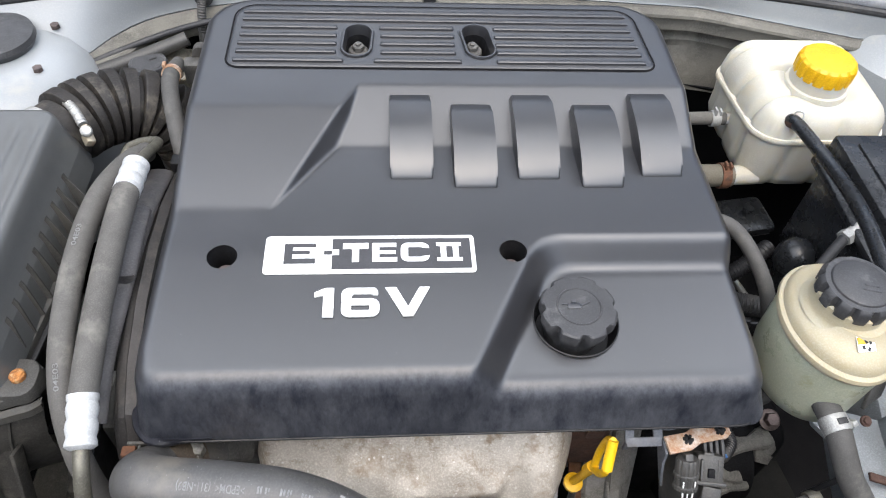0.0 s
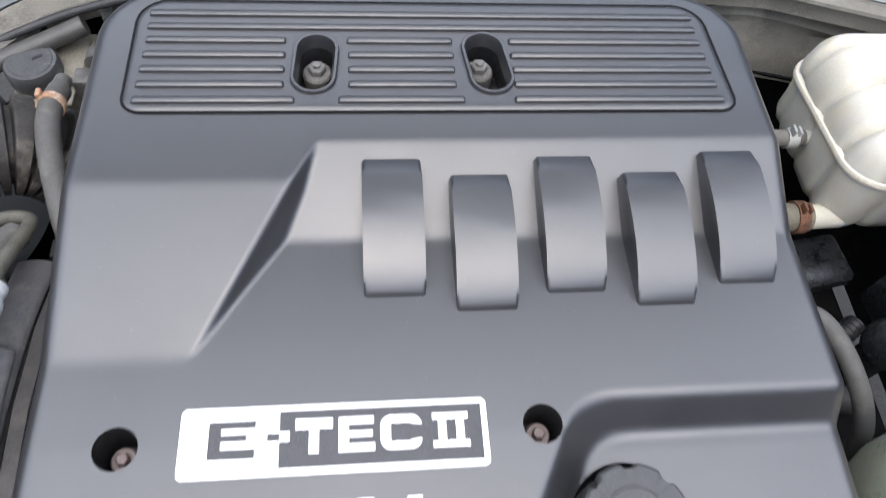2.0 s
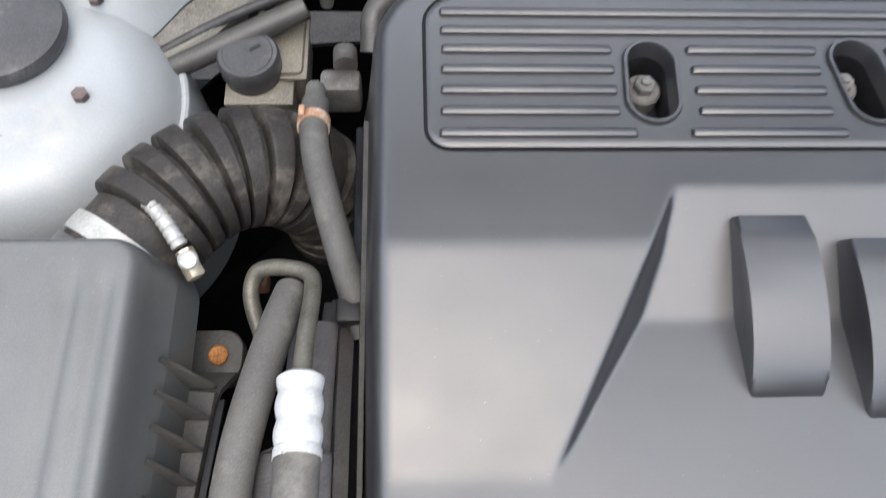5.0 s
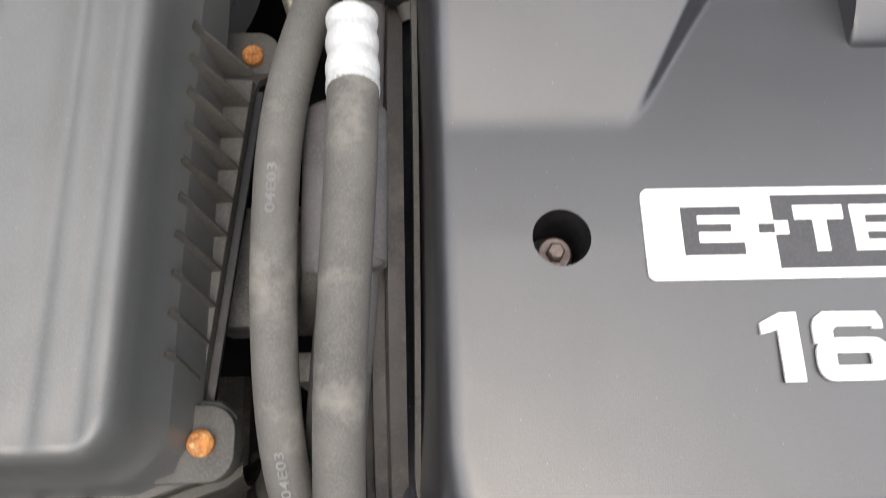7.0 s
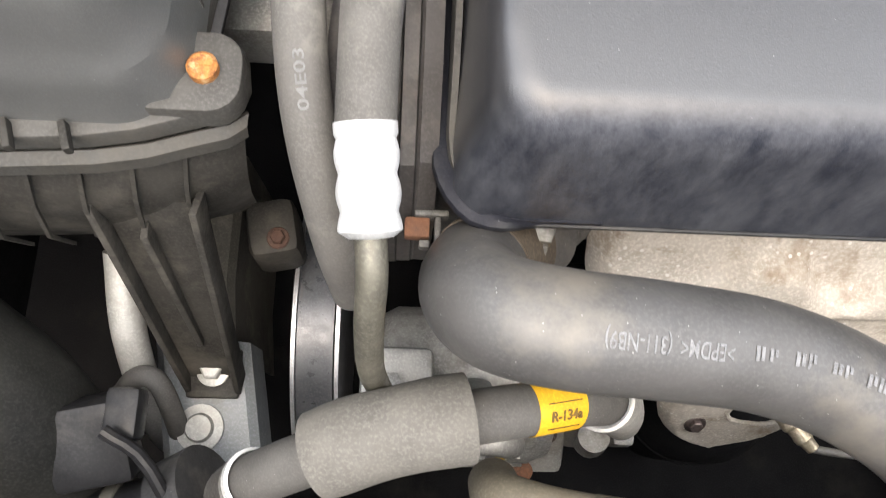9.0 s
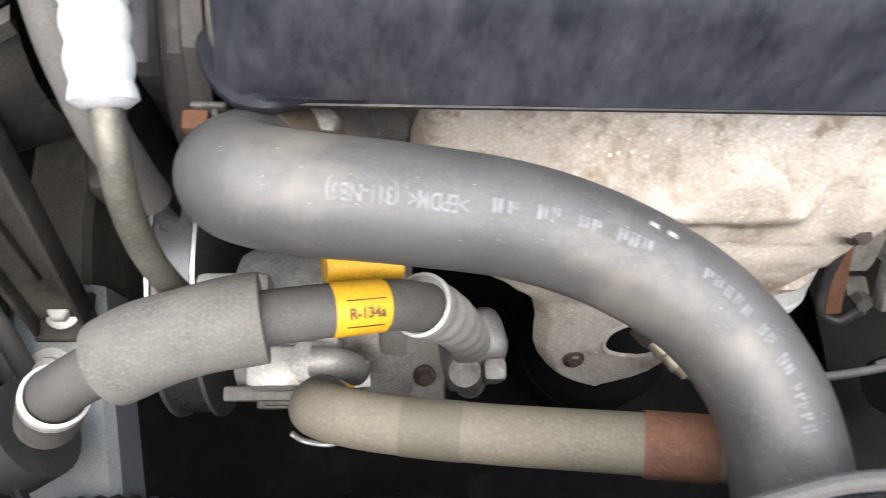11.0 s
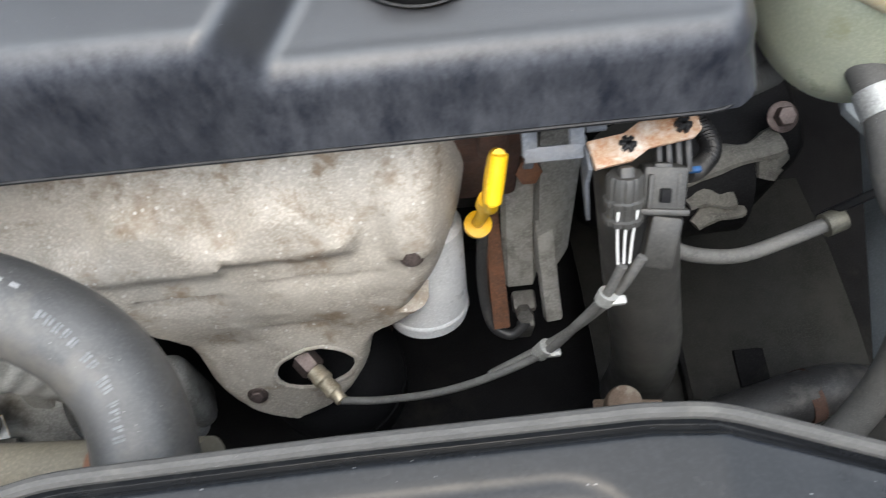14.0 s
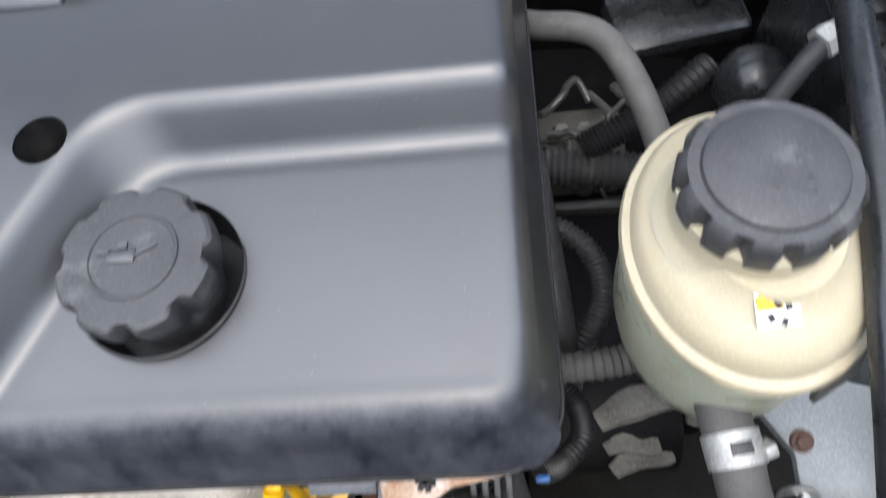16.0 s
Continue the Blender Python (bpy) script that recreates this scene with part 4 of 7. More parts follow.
for x in (-0.056, 0.056):
    part("rivet", moved(lathe([(0.0030, 0.001), (0.0030, 0.0018), (0.0015, 0.0026)], (x, 0.004, 0), 14), PM), BADGE_WHITE, plate)
for x, y, w in ((-0.024, 0.0005, 0.044), (-0.022, -0.0075, 0.052)):
    part("print_line", moved(box((x, y, 0.0012), (w, 0.0030, 0.0004), 0), PM), PRINT_PALE, plate)
for x, y, s in ((0.0315, 0.0068, "2850KG"), (0.027, 0.0002, "1 -0920KG"), (0.027, -0.0066, "2 -0845KG")):
    part("print_line", moved(text(s, 0.0066, 0.0002), PM @ pose(x, y, 0.0013)), BADGE_WHITE, plate, smooth=False)
for x in (0.0075, 0.0475):
    part("divider", moved(box((x, 0, 0.0012), (0.0006, 0.022, 0.0004), 0), PM), PRINT_PALE, plate)


def on_scuttle(x, f):
    return Vector((x, scuttle_y(x), scuttle_z(x))).lerp(Vector((x, seal_y(x), SEAL_Z)), f)


FACE = along((0, 0, 0), (0, -0.9, 0.25))
g = on_scuttle(-0.238, 0.45)
grommet = thing("cable_grommet", "black rubber grommet with corrugated conduit", "grommet", g)
part("disc", lathe([(0.013, -0.001), (0.013, 0.002), (0.009, 0.004), (0.006, 0.010)], g, 24, FACE), RUBBER_DARK, grommet)
CON = [g + Vector((0, -0.006, 0.002)), g + Vector((-0.002, -0.016, -0.010)), g + Vector((-0.005, -0.020, -0.035)), g + Vector((-0.008, -0.018, -0.06))]
part("conduit", tube(CON, 0.0058, 14, 24, rfun=lambda s: 1 + 0.10 * math.sin(s * 2 * math.pi * 20)), RUBBER, grommet)
s_ = on_scuttle(0.288, 0.45)
solo("weld_stud", lathe([(0.0032, 0), (0.0032, 0.007), (0.0025, 0.012), (0.001, 0.013)], s_, 12, FACE), RUST_PALE, "small rusty weld stud on the scuttle", "stud")
CABLE = [(-0.43, 0.80, 0.79), (-0.33, 0.858, 0.806), (-0.25, 0.880, 0.824), (-0.155, 0.889, 0.840), (-0.04, 0.906, 0.838), (0.074, 0.913, 0.832), (0.135, 0.905, 0.822), (0.190, 0.885, 0.802), (0.24, 0.865, 0.77)]
cable = thing("release_cable", "black sheathed cable clipped along the bulkhead", "cable", (0.0, 0.88, 0.83))
part("sheath", tube(CABLE, 0.0042, 12, 8), RUBBER_DARK, cable)
part("print_mark", tube_patch(CABLE, 0.0042, 0.30, 0.335, 40, 140), PRINT_PALE, cable)
for x, y, z, zt in ((-0.155, 0.889, 0.840, 0.868), (0.074, 0.913, 0.832, 0.866)):
    clip = thing("cable_clip", "black plastic cable clip hooked on the scuttle edge", "clip", (x, y, z), group="scuttle cable clips")
    part("block", box((x, y - 0.003, z), (0.020, 0.016, 0.016), 0.003), BLACK, clip)
    part("hook", box((x - 0.002, y + 0.012, (z + zt) / 2 + 0.006), (0.017, 0.010, zt - z + 0.004), 0.002, pose(0, 0, 0, -28)), BLACK, clip)
    part("tail", box((x + 0.004, y - 0.002, z - 0.018), (0.012, 0.006, 0.028), 0.0015, pose(0, 0, 0, 15)), BLACK, clip)
    part("band", tube([(x + 0.008, y - 0.001, z), (x + 0.014, y - 0.001, z + 0.0005)], 0.0062, 14, 1), BLACK, clip)
solo("speed_nut", lathe([(0.014, 0), (0.014, 0.0015), (0.005, 0.003), (0.004, 0.012), (0.002, 0.013)], (0.165, 0.938, 0.776), 16, FACE), RUBBER_BEIGE, "pale plastic nut on a rusty bulkhead stud", "nut")
g2 = Vector((-0.3630, 0.8780, 0.8065))
solo("rubber_plug", lathe([(0.0165, -0.003), (0.0165, 0.0008), (0.013, 0.0018), (0.011, 0.0008), (0.004, 0.0012)], g2, 28, along((0, 0, 0), (0.0, -0.22, 0.97)), sx=1.0), GLOSS_BLACK, "round black rubber plug in the flange", "plug")
PIPES = [[(-0.42, 0.80, 0.785), (-0.36, 0.828, 0.79), (-0.30, 0.855, 0.80), (-0.26, 0.87, 0.81)], [(-0.205, 0.83, 0.80), (-0.20, 0.86, 0.82), (-0.16, 0.878, 0.832), (-0.10, 0.885, 0.825)]]
for p in PIPES:
    solo("bulkhead_hose", tube(p, 0.010, 16, 8), PIPE_DUSTY, "dusty rubber hose along the bulkhead", "hose", group="bulkhead hoses")

# ---- radiator support panel at the front ----
front = thing("radiator_support_panel", "glossy black pressed steel radiator support panel", "body panel", (0.17, 0.06, 0.80))


def front_edge(x):
    return np.interp(x, (-0.30, -0.10, -0.06, -0.031, 0.0, 0.019, 0.128, 0.25, 0.277, 0.30, 0.32, 0.352, 0.50), (0.02, 0.055, 0.088, 0.110, 0.118, 0.1215, 0.1235, 0.1240, 0.1215, 0.1140, 0.1070, 0.0960, 0.05))


def front_top(x, y):
    e = front_edge(x) - y
    z = 0.866 - 0.020 * np.clip((-x - 0.0) / 0.25, 0, 1)
    z = z - 0.0060 * (1 - soft_step((e - 0.0035) / 0.0060, 0.4)) - 0.0025 * np.exp(-((e - 0.0040) / 0.0012) ** 2)
    # shallow tray with a rounded shoulder, and the end that falls away past the crease
    inner = -sd_round(x, y, -0.02, -0.10, 0.243, 0.1055, 0.034)
    z = z - 0.0035 * soft_step(inner / 0.011, 0.45)
    fall = np.maximum(x - 0.272, 0)
    return z - 0.22 * (np.sqrt(fall ** 2 + 0.004 ** 2) - 0.004) * np.clip(e / 0.010, 0, 1) - 0.10 * fall * np.clip(1 - e / 0.010, 0, 1)
FX = np.concatenate([np.linspace(-0.30, -0.10, 24), np.linspace(-0.097, 0.23, 70), np.linspace(0.232, 0.36, 60), np.linspace(0.365, 0.50, 16)])
FE = (0.0, 0.0012, 0.0025, 0.0035, 0.0042, 0.005, 0.0058, 0.0068, 0.0078, 0.009, 0.0105, 0.0125, 0.015, 0.0175, 0.020, 0.023, 0.026, 0.030, 0.035, 0.041, 0.048, 0.058, 0.07, 0.09, 0.12, 0.17, 0.24)
rows = [[(float(x), float(front_edge(x)), float(front_top(x, front_edge(x))) - d) for x in FX] for d in (0.026, 0.003)]
rows += [[(float(x), float(front_edge(x) - e), float(front_top(x, front_edge(x) - e))) for x in FX] for e in FE]
part("pressing", sheet(rows, 0.0015), PANEL_BLACK, front, angle=60)
part("edge_weatherstrip", tube([(x, float(front_edge(x)) + 0.001, 0.861 - 0.020 * float(np.clip(-x / 0.25, 0, 1)) - 0.10 * max(0.0, x - 0.272)) for x in np.linspace(-0.10, 0.40, 40)], 0.0034, 10, 3), RUBBER, front, "dusty folded edge")

mount = thing("radiator_mount", "rusty radiator mounting with round top", "mounting", (0.296, 0.158, 0.62))
part("cup", lathe([(0.0130, 0.565), (0.0140, 0.574), (0.0140, 0.584), (0.0130, 0.586), (0.006, 0.586)], (0.3075, 0.164, -0.004), 28), RUST_DULL, mount)
part("bracket", join(box((0.313, 0.154, 0.560), (0.055, 0.030, 0.004), 0.0015, pose(0, 0, 0, 0, 0, -6)), box((0.337, 0.157, 0.566), (0.006, 0.010, 0.010), 0.001, pose(0, 0, 0, 0, 20, 0))), RUST_DULL, mount)
solo("headlamp_panel", box((-0.345, 0.045, 0.80), (0.05, 0.30, 0.05), 0.012, pose(0, 0, 0, 0, 0, 32)), BODY, "pale painted headlamp panel edge", "body panel")

# ---- front of the engine ----
shield = thing("exhaust_heat_shield", "stained pale metal exhaust heat shield with pressed ribs", "heat shield", (0.05, 0.27, 0.53))
SH_Z = (0.500, 0.507, 0.515, 0.53, 0.545, 0.56, 0.575, 0.59, 0.605, 0.625, 0.65, 0.675, 0.70, 0.72, 0.74, 0.76, 0.78, 0.80)
SH_R = (0.050, 0.066, 0.080, 0.096, 0.106, 0.112, 0.116, 0.124, 0.150, 0.172, 0.186, 0.194, 0.199, 0.200, 0.199, 0.196, 0.190, 0.182)
SH_L = (0.024, 0.008, -0.004, -0.014, -0.020, -0.022, -0.023, -0.028, -0.040, -0.062, -0.090, -0.108, -0.116, -0.119, -0.119, -0.119, -0.119, -0.119)


def ease(v):
    v = min(1.0, max(0.0, v))
    return v * v * (3 - 2 * v)


def shield_y(x, z):
    v = (0.79 - z) / 0.26
    y = 0.332 - 0.042 * math.sin(min(1.0, v * 1.8) * math.pi / 2) - 0.070 * v - 0.06 * max(0.0, v - 0.75)
    left, right = float(np.interp(z, SH_Z, SH_L)), float(np.interp(z, SH_Z, SH_R))
    if x - left < right - x:
        y += (0.022 if z > 0.62 else 0.010) * (1 - min(1, max(x - left, 0) / 0.016)) ** 2.0
    else:
        y += (0.045 if z > 0.62 else 0.010) * (1 - min(1, max(right - x, 0) / (0.034 if z > 0.62 else 0.012))) ** 2.2
    # wavy raised band with two humps
    wave = (0.5 + 0.5 * math.cos((x - 0.077) * 2 * math.pi / 0.092)) if -0.062 < x < 0.123 else 0.0
    zc = 0.714 + 0.022 * ease(wave * 1.3 - 0.15)
    zl = 0.690 if x < 0.03 else 0.697
    y -= 0.0135 * ease((zc - z) / 0.010 + 0.5) * ease((z - zl) / 0.026 + 0.5) * ease((x + 0.085) / 0.02) * ease((0.130 - x) / 0.02)
    y -= 0.0015 * ease((zl - z) / 0.016) * ease((z - 0.60) / 0.04)
    # pressed louvres: the sheet steps back under an overhanging lip
    for xc, z0, half in ((0.092, 0.674, 0.036), (-0.008, 0.664, 0.028), (0.062, 0.616, 0.026)):
        if z < z0 + 0.0015:
            y += 0.0140 * math.exp(-((x - xc) / half) ** 6) * ease((z0 + 0.0015 - z) / 0.0025) * math.exp(-max(0, z0 - 0.001 - z) / 0.009)
    y -= 0.012 * math.exp(-((x - 0.160) / 0.018) ** 4 - ((z - 0.712) / 0.028) ** 4)
    return y + 0.0012 * noise.noise((x * 34, z * 34, 3.0)) + 0.0009 * noise.noise((x * 150, z * 150, 7.0))


def shield_sheet():
    rows, cols = 104, 110
    bm = bmesh.new()
    G = []
    for j in range(rows + 1):
        z = 0.795 - 0.295 * j / rows
        left, right = float(np.interp(z, SH_Z, SH_L)), float(np.interp(z, SH_Z, SH_R))
        G.append([bm.verts.new((left + (right - left) * i / cols, shield_y(left + (right - left) * i / cols, z), z)) for i in range(cols + 1)])
    for a, b in zip(G, G[1:]):
        for i in range(cols):
            q = (a[i], a[i + 1], b[i + 1], b[i])
            c = sum((v.co for v in q), Vector()) / 4
            if ((c.x - 0.067) / 0.034) ** 2 + ((c.z - 0.560 - 0.14 * (c.x - 0.067)) / 0.0215) ** 2 > 1:
                bm.faces.new(q)
    bmesh.ops.recalc_face_normals(bm, faces=bm.faces[:])
    bmesh.ops.solidify(bm, geom=bm.faces[:], thickness=0.0018)
    return bm


part("pressed_sheet", shield_sheet(), SHIELD, shield)
rim = []
for k in range(48):
    a = 2 * math.pi * k / 48
    x = 0.067 + 0.0345 * math.cos(a)
    z = 0.560 + 0.14 * (x - 0.067) + 0.022 * math.sin(a)
    rim.append((x, shield_y(x, z) + 0.0006, z))
part("hole_rim", tube(rim + rim[:1], 0.0022, 8, 1, caps=False), SHIELD, shield)
SN = along((0, 0, 0), (0, -0.75, 0.66))
part("bolt", hexbolt((0.158, 0.262, 0.690), 0.0058, 0.007, SN), BOLT, shield, "rusty shield bolt")
part("lower_bolt", hexbolt((0.013, 0.208, 0.537), 0.0058, 0.005, SN), BOLT, shield, "rusty shield bolt")
man = thing("exhaust_manifold", "rusty cast exhaust manifold behind the shield", "manifold", (0.06, 0.33, 0.45))
part("log", box((0.05, 0.356, 0.70), (0.32, 0.03, 0.07), 0.006), RUST_DARK, man)
part("runner", tube([(-0.08, 0.36, 0.68), (0.02, 0.34, 0.65), (0.08, 0.315, 0.60), (0.085, 0.30, 0.52), (0.09, 0.30, 0.40)], 0.034, 24, 6), RUST_DARK, man)
part("sensor_boss", lathe([(0.030, 0), (0.030, 0.02), (0.022, 0.024), (0.016, 0.03)], (0.068, 0.276, 0.556), 24, SN), RUST_DARK, man)
part("flange_stud", hexbolt((0.094, 0.240, 0.570), 0.0085, 0.008, SN), BOLT, man)
cat = thing("exhaust_downpipe", "dark exhaust downpipe shell below the shield", "exhaust", (0.062, 0.25, 0.30))
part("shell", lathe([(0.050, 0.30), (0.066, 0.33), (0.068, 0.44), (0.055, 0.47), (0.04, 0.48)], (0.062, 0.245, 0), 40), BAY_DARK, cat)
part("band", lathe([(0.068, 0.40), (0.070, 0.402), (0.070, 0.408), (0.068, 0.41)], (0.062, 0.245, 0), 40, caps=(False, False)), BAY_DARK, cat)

# oxygen sensor and its cable
o2 = thing("oxygen_sensor", "steel oxygen sensor with grey cable", "sensor", (0.07, 0.21, 0.56))
oa, ob_ = Vector((0.060, 0.226, 0.568)), Vector((0.0885, 0.190, 0.5705))
OM = along(oa, ob_)
LN = (ob_ - oa).length
part("hex_base", lathe([(0.0105, -0.004), (0.0105, 0.010), (0.009, 0.012)], oa, 6, OM), BOLT, o2, "dark hexagonal sensor base")
part("barrel", lathe([(0.0075, 0.010), (0.0075, 0.018), (0.0082, 0.020), (0.0082, 0.024), (0.0066, 0.026), (0.0066, 0.032), (0.0072, 0.034), (0.0072, 0.037), (0.0056, 0.039), (0.0050, LN), (0.003, LN + 0.001)], oa, 24, OM), BRASS, o2)
WIRE = [ob_ + Vector((0.0, 0.0, 0.0)), (0.120, 0.186, 0.578), (0.165, 0.184, 0.597), (0.205, 0.188, 0.618), (0.244, 0.197, 0.643), (0.262, 0.205, 0.680), (0.276, 0.213, 0.713), (0.285, 0.225, 0.735)]
part("cable", tube(WIRE, 0.0031, 12, 8), CABLE_GREY, o2)
WIRE2 = [(0.205, 0.190, 0.6165), (0.243, 0.201, 0.640), (0.266, 0.207, 0.676), (0.284, 0.215, 0.712), (0.297, 0.228, 0.738)]
part("second_cable", tube(WIRE2, 0.0032, 12, 8), CABLE_GREY, o2)
for c, d in (((0.243, 0.199, 0.641), (0.018, 0.008, 0.037)), ((0.277, 0.213, 0.712), (0.008, 0.010, 0.025))):
    part("cable_tie", join(tube([Vector(c) - Vector(d) * 0.14, Vector(c) + Vector(d) * 0.14], 0.0062, 14, 1), box(Vector(c) + Vector((0.006, -0.003, 0.0)), (0.012, 0.006, 0.005), 0.0015)), ALLOY_PALE, o2, "pale cable tie")
for k, dx in enumerate((-0.0035, 0.0, 0.0035)):
    part("bare_wire", tube([(0.2855 + dx, 0.226, 0.736), (0.285 + dx * 1.3, 0.237, 0.752), (0.285 + dx * 1.6, 0.246, 0.768)], 0.0008, 8, 4), BADGE_WHITE, o2, "white sensor wire")

# sensor connectors under the rusty bracket
conn = thing("wiring_connector", "grey black plastic wiring connectors", "connector", (0.30, 0.25, 0.74))
part("plug", join(lathe([(0.0095, -0.018), (0.0105, -0.016), (0.0105, -0.004), (0.0118, -0.003), (0.0118, 0.0), (0.0100, 0.001), (0.0100, 0.008), (0.0116, 0.009), (0.0116, 0.012), (0.0090, 0.013), (0.0080, 0.013)], (0.285, 0.254, 0.764), 40, along((0, 0, 0), (0, -0.62, -0.78)), lobes=10, depth=0.08), box((0.285, 0.262, 0.778), (0.008, 0.014, 0.008), 0.0015, pose(0, 0, 0, 35))), PIPE_DUSTY, conn, angle=30)
part("socket", join(box((0.310, 0.262, 0.758), (0.026, 0.030, 0.018), 0.003, pose(0, 0, 0, 35, 0, -8)), box((0.309, 0.252, 0.752), (0.029, 0.004, 0.021), 0.0012, pose(0, 0, 0, 35, 0, -8)), box((0.309, 0.268, 0.768), (0.010, 0.012, 0.006), 0.001, pose(0, 0, 0, 35, 0, -8)), box((0.3005, 0.258, 0.766), (0.003, 0.020, 0.006), 0.0008, pose(0, 0, 0, 35, 0, -8)), box((0.3175, 0.258, 0.764), (0.003, 0.020, 0.006), 0.0008, pose(0, 0, 0, 35, 0, -8))), PIPE_DUSTY, conn)
part("latch_window", box((0.309, 0.2545, 0.7655), (0.006, 0.008, 0.004), 0.0005, pose(0, 0, 0, 35, 0, -8)), BAY_DARK, conn)
part("boot", box((0.310, 0.238, 0.738), (0.019, 0.034, 0.015), 0.003, pose(0, 0, 0, 42, 0, -14)), PIPE_DUSTY, conn)
for k in range(4):
    part("comb", box((0.310 + 0.006 * k, 0.278 + 0.001 * k, 0.763), (0.0035, 0.022, 0.008), 0.001, pose(0, 0, 0, 30)), RUBBER_DARK, conn)

# bracket with rusty top
rb = thing("connector_bracket", "zinc bracket flaked with rust, two black push plugs", "bracket", (0.30, 0.285, 0.75))
part("strip", moved(prism([(-0.034, -0.009), (-0.012, -0.009), (0.0, -0.004), (0.028, -0.004), (0.034, 0.0), (0.034, 0.010), (0.029, 0.014), (0.002, 0.014), (-0.012, 0.008), (-0.034, 0.008)], -0.0015, 0.0015, 0.0005), pose(0.300, 0.282, 0.781, 8, 4, 10)), RUST_PALE, rb)
part("bent_tab", sheet([[(0.2665, 0.272 + dy, 0.781), (0.2655, 0.268 + dy * 0.9, 0.770), (0.268, 0.262 + dy * 0.5, 0.752), (0.270, 0.256 + dy * 0.2, 0.738)] for dy in (-0.004, 0.006, 0.018)], 0.0022), ZINC_DULL, rb, "bare zinc bent tab")
for c in ((0.288, 0.2805, 0.783), (0.322, 0.290, 0.782)):
    part("push_plug", join(*[box(Vector(c), (0.0028, 0.010, 0.006), 0.0006, pose(0, 0, 0, 0, 0, a)) for a in (20, 80, 140)]), BLACK, rb, "black ribbed push plug")

# zinc clip at the cover's edge
zc = thing("zinc_bracket", "bare zinc u shaped bracket under the cover edge", "bracket", (0.24, 0.295, 0.77))
part("u_plate", join(box((0.233, 0.294, 0.790), (0.009, 0.034, 0.003), 0.001, pose(0, 0, 0, 35)), box((0.260, 0.297, 0.792), (0.009, 0.034, 0.003), 0.001, pose(0, 0, 0, 35)), box((0.2465, 0.281, 0.781), (0.034, 0.009, 0.003), 0.001, pose(0, 0, 0, 35)), box((0.234, 0.284, 0.772), (0.006, 0.003, 0.024), 0.001)), ZINC_DULL, zc)
part("side_tab", box((0.272, 0.300, 0.785), (0.012, 0.020, 0.003), 0.001), ZINC_DULL, zc)

# oil filter
filt = thing("oil_filter", "white painted steel oil filter canister", "oil filter", (0.158, 0.27, 0.53))
part("can", lathe([(0.030, -0.10), (0.0345, -0.095), (0.0350, -0.008), (0.0335, -0.002), (0.029, 0.0), (0.027, -0.001), (0.012, -0.0012)], (0.1625, 0.262, 0.545), 40, along((0, 0, 0), (0.0, -0.50, -0.85))), FILTER_CAN, filt)
part("rolled_rim", lathe([(0.0348, -0.016), (0.0358, -0.014), (0.0358, -0.011), (0.0348, -0.009)], (0.1625, 0.262, 0.545), 40, along((0, 0, 0), (0.0, -0.50, -0.85)), caps=(False, False)), FILTER_CAN, filt)

# cast arm and rusty strap beside the filter
arm = thing("cast_engine_mount", "dirty cast aluminium engine mount arm", "engine mount", (0.25, 0.30, 0.55))


def slab(pts, w, d):
    """A straight bar of the given width and depth through the points."""
    bms = []
    for a, b in zip(pts, pts[1:]):
        a, b = Vector(a), Vector(b)
        m = along(a, b)
        bms.append(moved(box((0, 0, 0), (w, d, (b - a).length + d * 0.3), min(w, d) * 0.22), Matrix.Translation((a + b) / 2) @ m))
    return join(*bms)


part("face_arm", sheet([[(x, y + dy, z) for x, dy in ((0.229, 0.004), (0.233, -0.002), (0.254, -0.002), (0.258, 0.006))] for y, z in ((0.350, 0.690), (0.330, 0.640), (0.306, 0.600), (0.280, 0.566), (0.276, 0.555))], 0.014), CONCRETE_ALLOY, arm)
part("lower_arm", slab([(0.262, 0.312, 0.610), (0.266, 0.268, 0.566), (0.268, 0.246, 0.548)], 0.015, 0.014), CONCRETE_ALLOY, arm)
part("web", sheet([[(0.258 + 0.040 * u - 0.012 * (1 - v) * u, 0.352 - 0.075 * (1 - v) + 0.022 * u * u, 0.700 - 0.130 * (1 - v)) for v in (1.0, 0.75, 0.5, 0.25, 0.0)] for u in (0.0, 0.3, 0.6, 0.85, 1.0)], 0.012), CONCRETE_ALLOY, arm, "curved side web")
part("top_boss", lathe([(0.010, 0), (0.010, 0.012), (0.006, 0.014)], (0.247, 0.330, 0.668), 6, SN), RUST, arm)
part("foot", join(box((0.245, 0.262, 0.548), (0.020, 0.018, 0.012), 0.003), box((0.246, 0.246, 0.530), (0.012, 0.014, 0.040), 0.002), lathe([(0.007, 0), (0.007, 0.01)], (0.243, 0.252, 0.555), 6, SN)), ALU_DARK, arm)
solo("rusty_strap", slab([(0.221, 0.345, 0.640), (0.221, 0.320, 0.605), (0.224, 0.242, 0.546)], 0.014, 0.005), RUST, "rusty steel strap by the oil filter", "strap")
solo("rusty_block", join(box((0.215, 0.340, 0.70), (0.05, 0.04, 0.12), 0.006), box((0.218, 0.322, 0.735), (0.020, 0.02, 0.03), 0.004)), RUST_DARK, "rusty casting beside the heat shield", "casting")
solo("thin_pipe", tube([(0.212, 0.300, 0.63), (0.210, 0.272, 0.58), (0.216, 0.246, 0.545), (0.232, 0.236, 0.540), (0.246, 0.244, 0.55)], 0.0045, 12, 6), RUBBER_DARK, "thin dark pipe below the filter", "pipe")

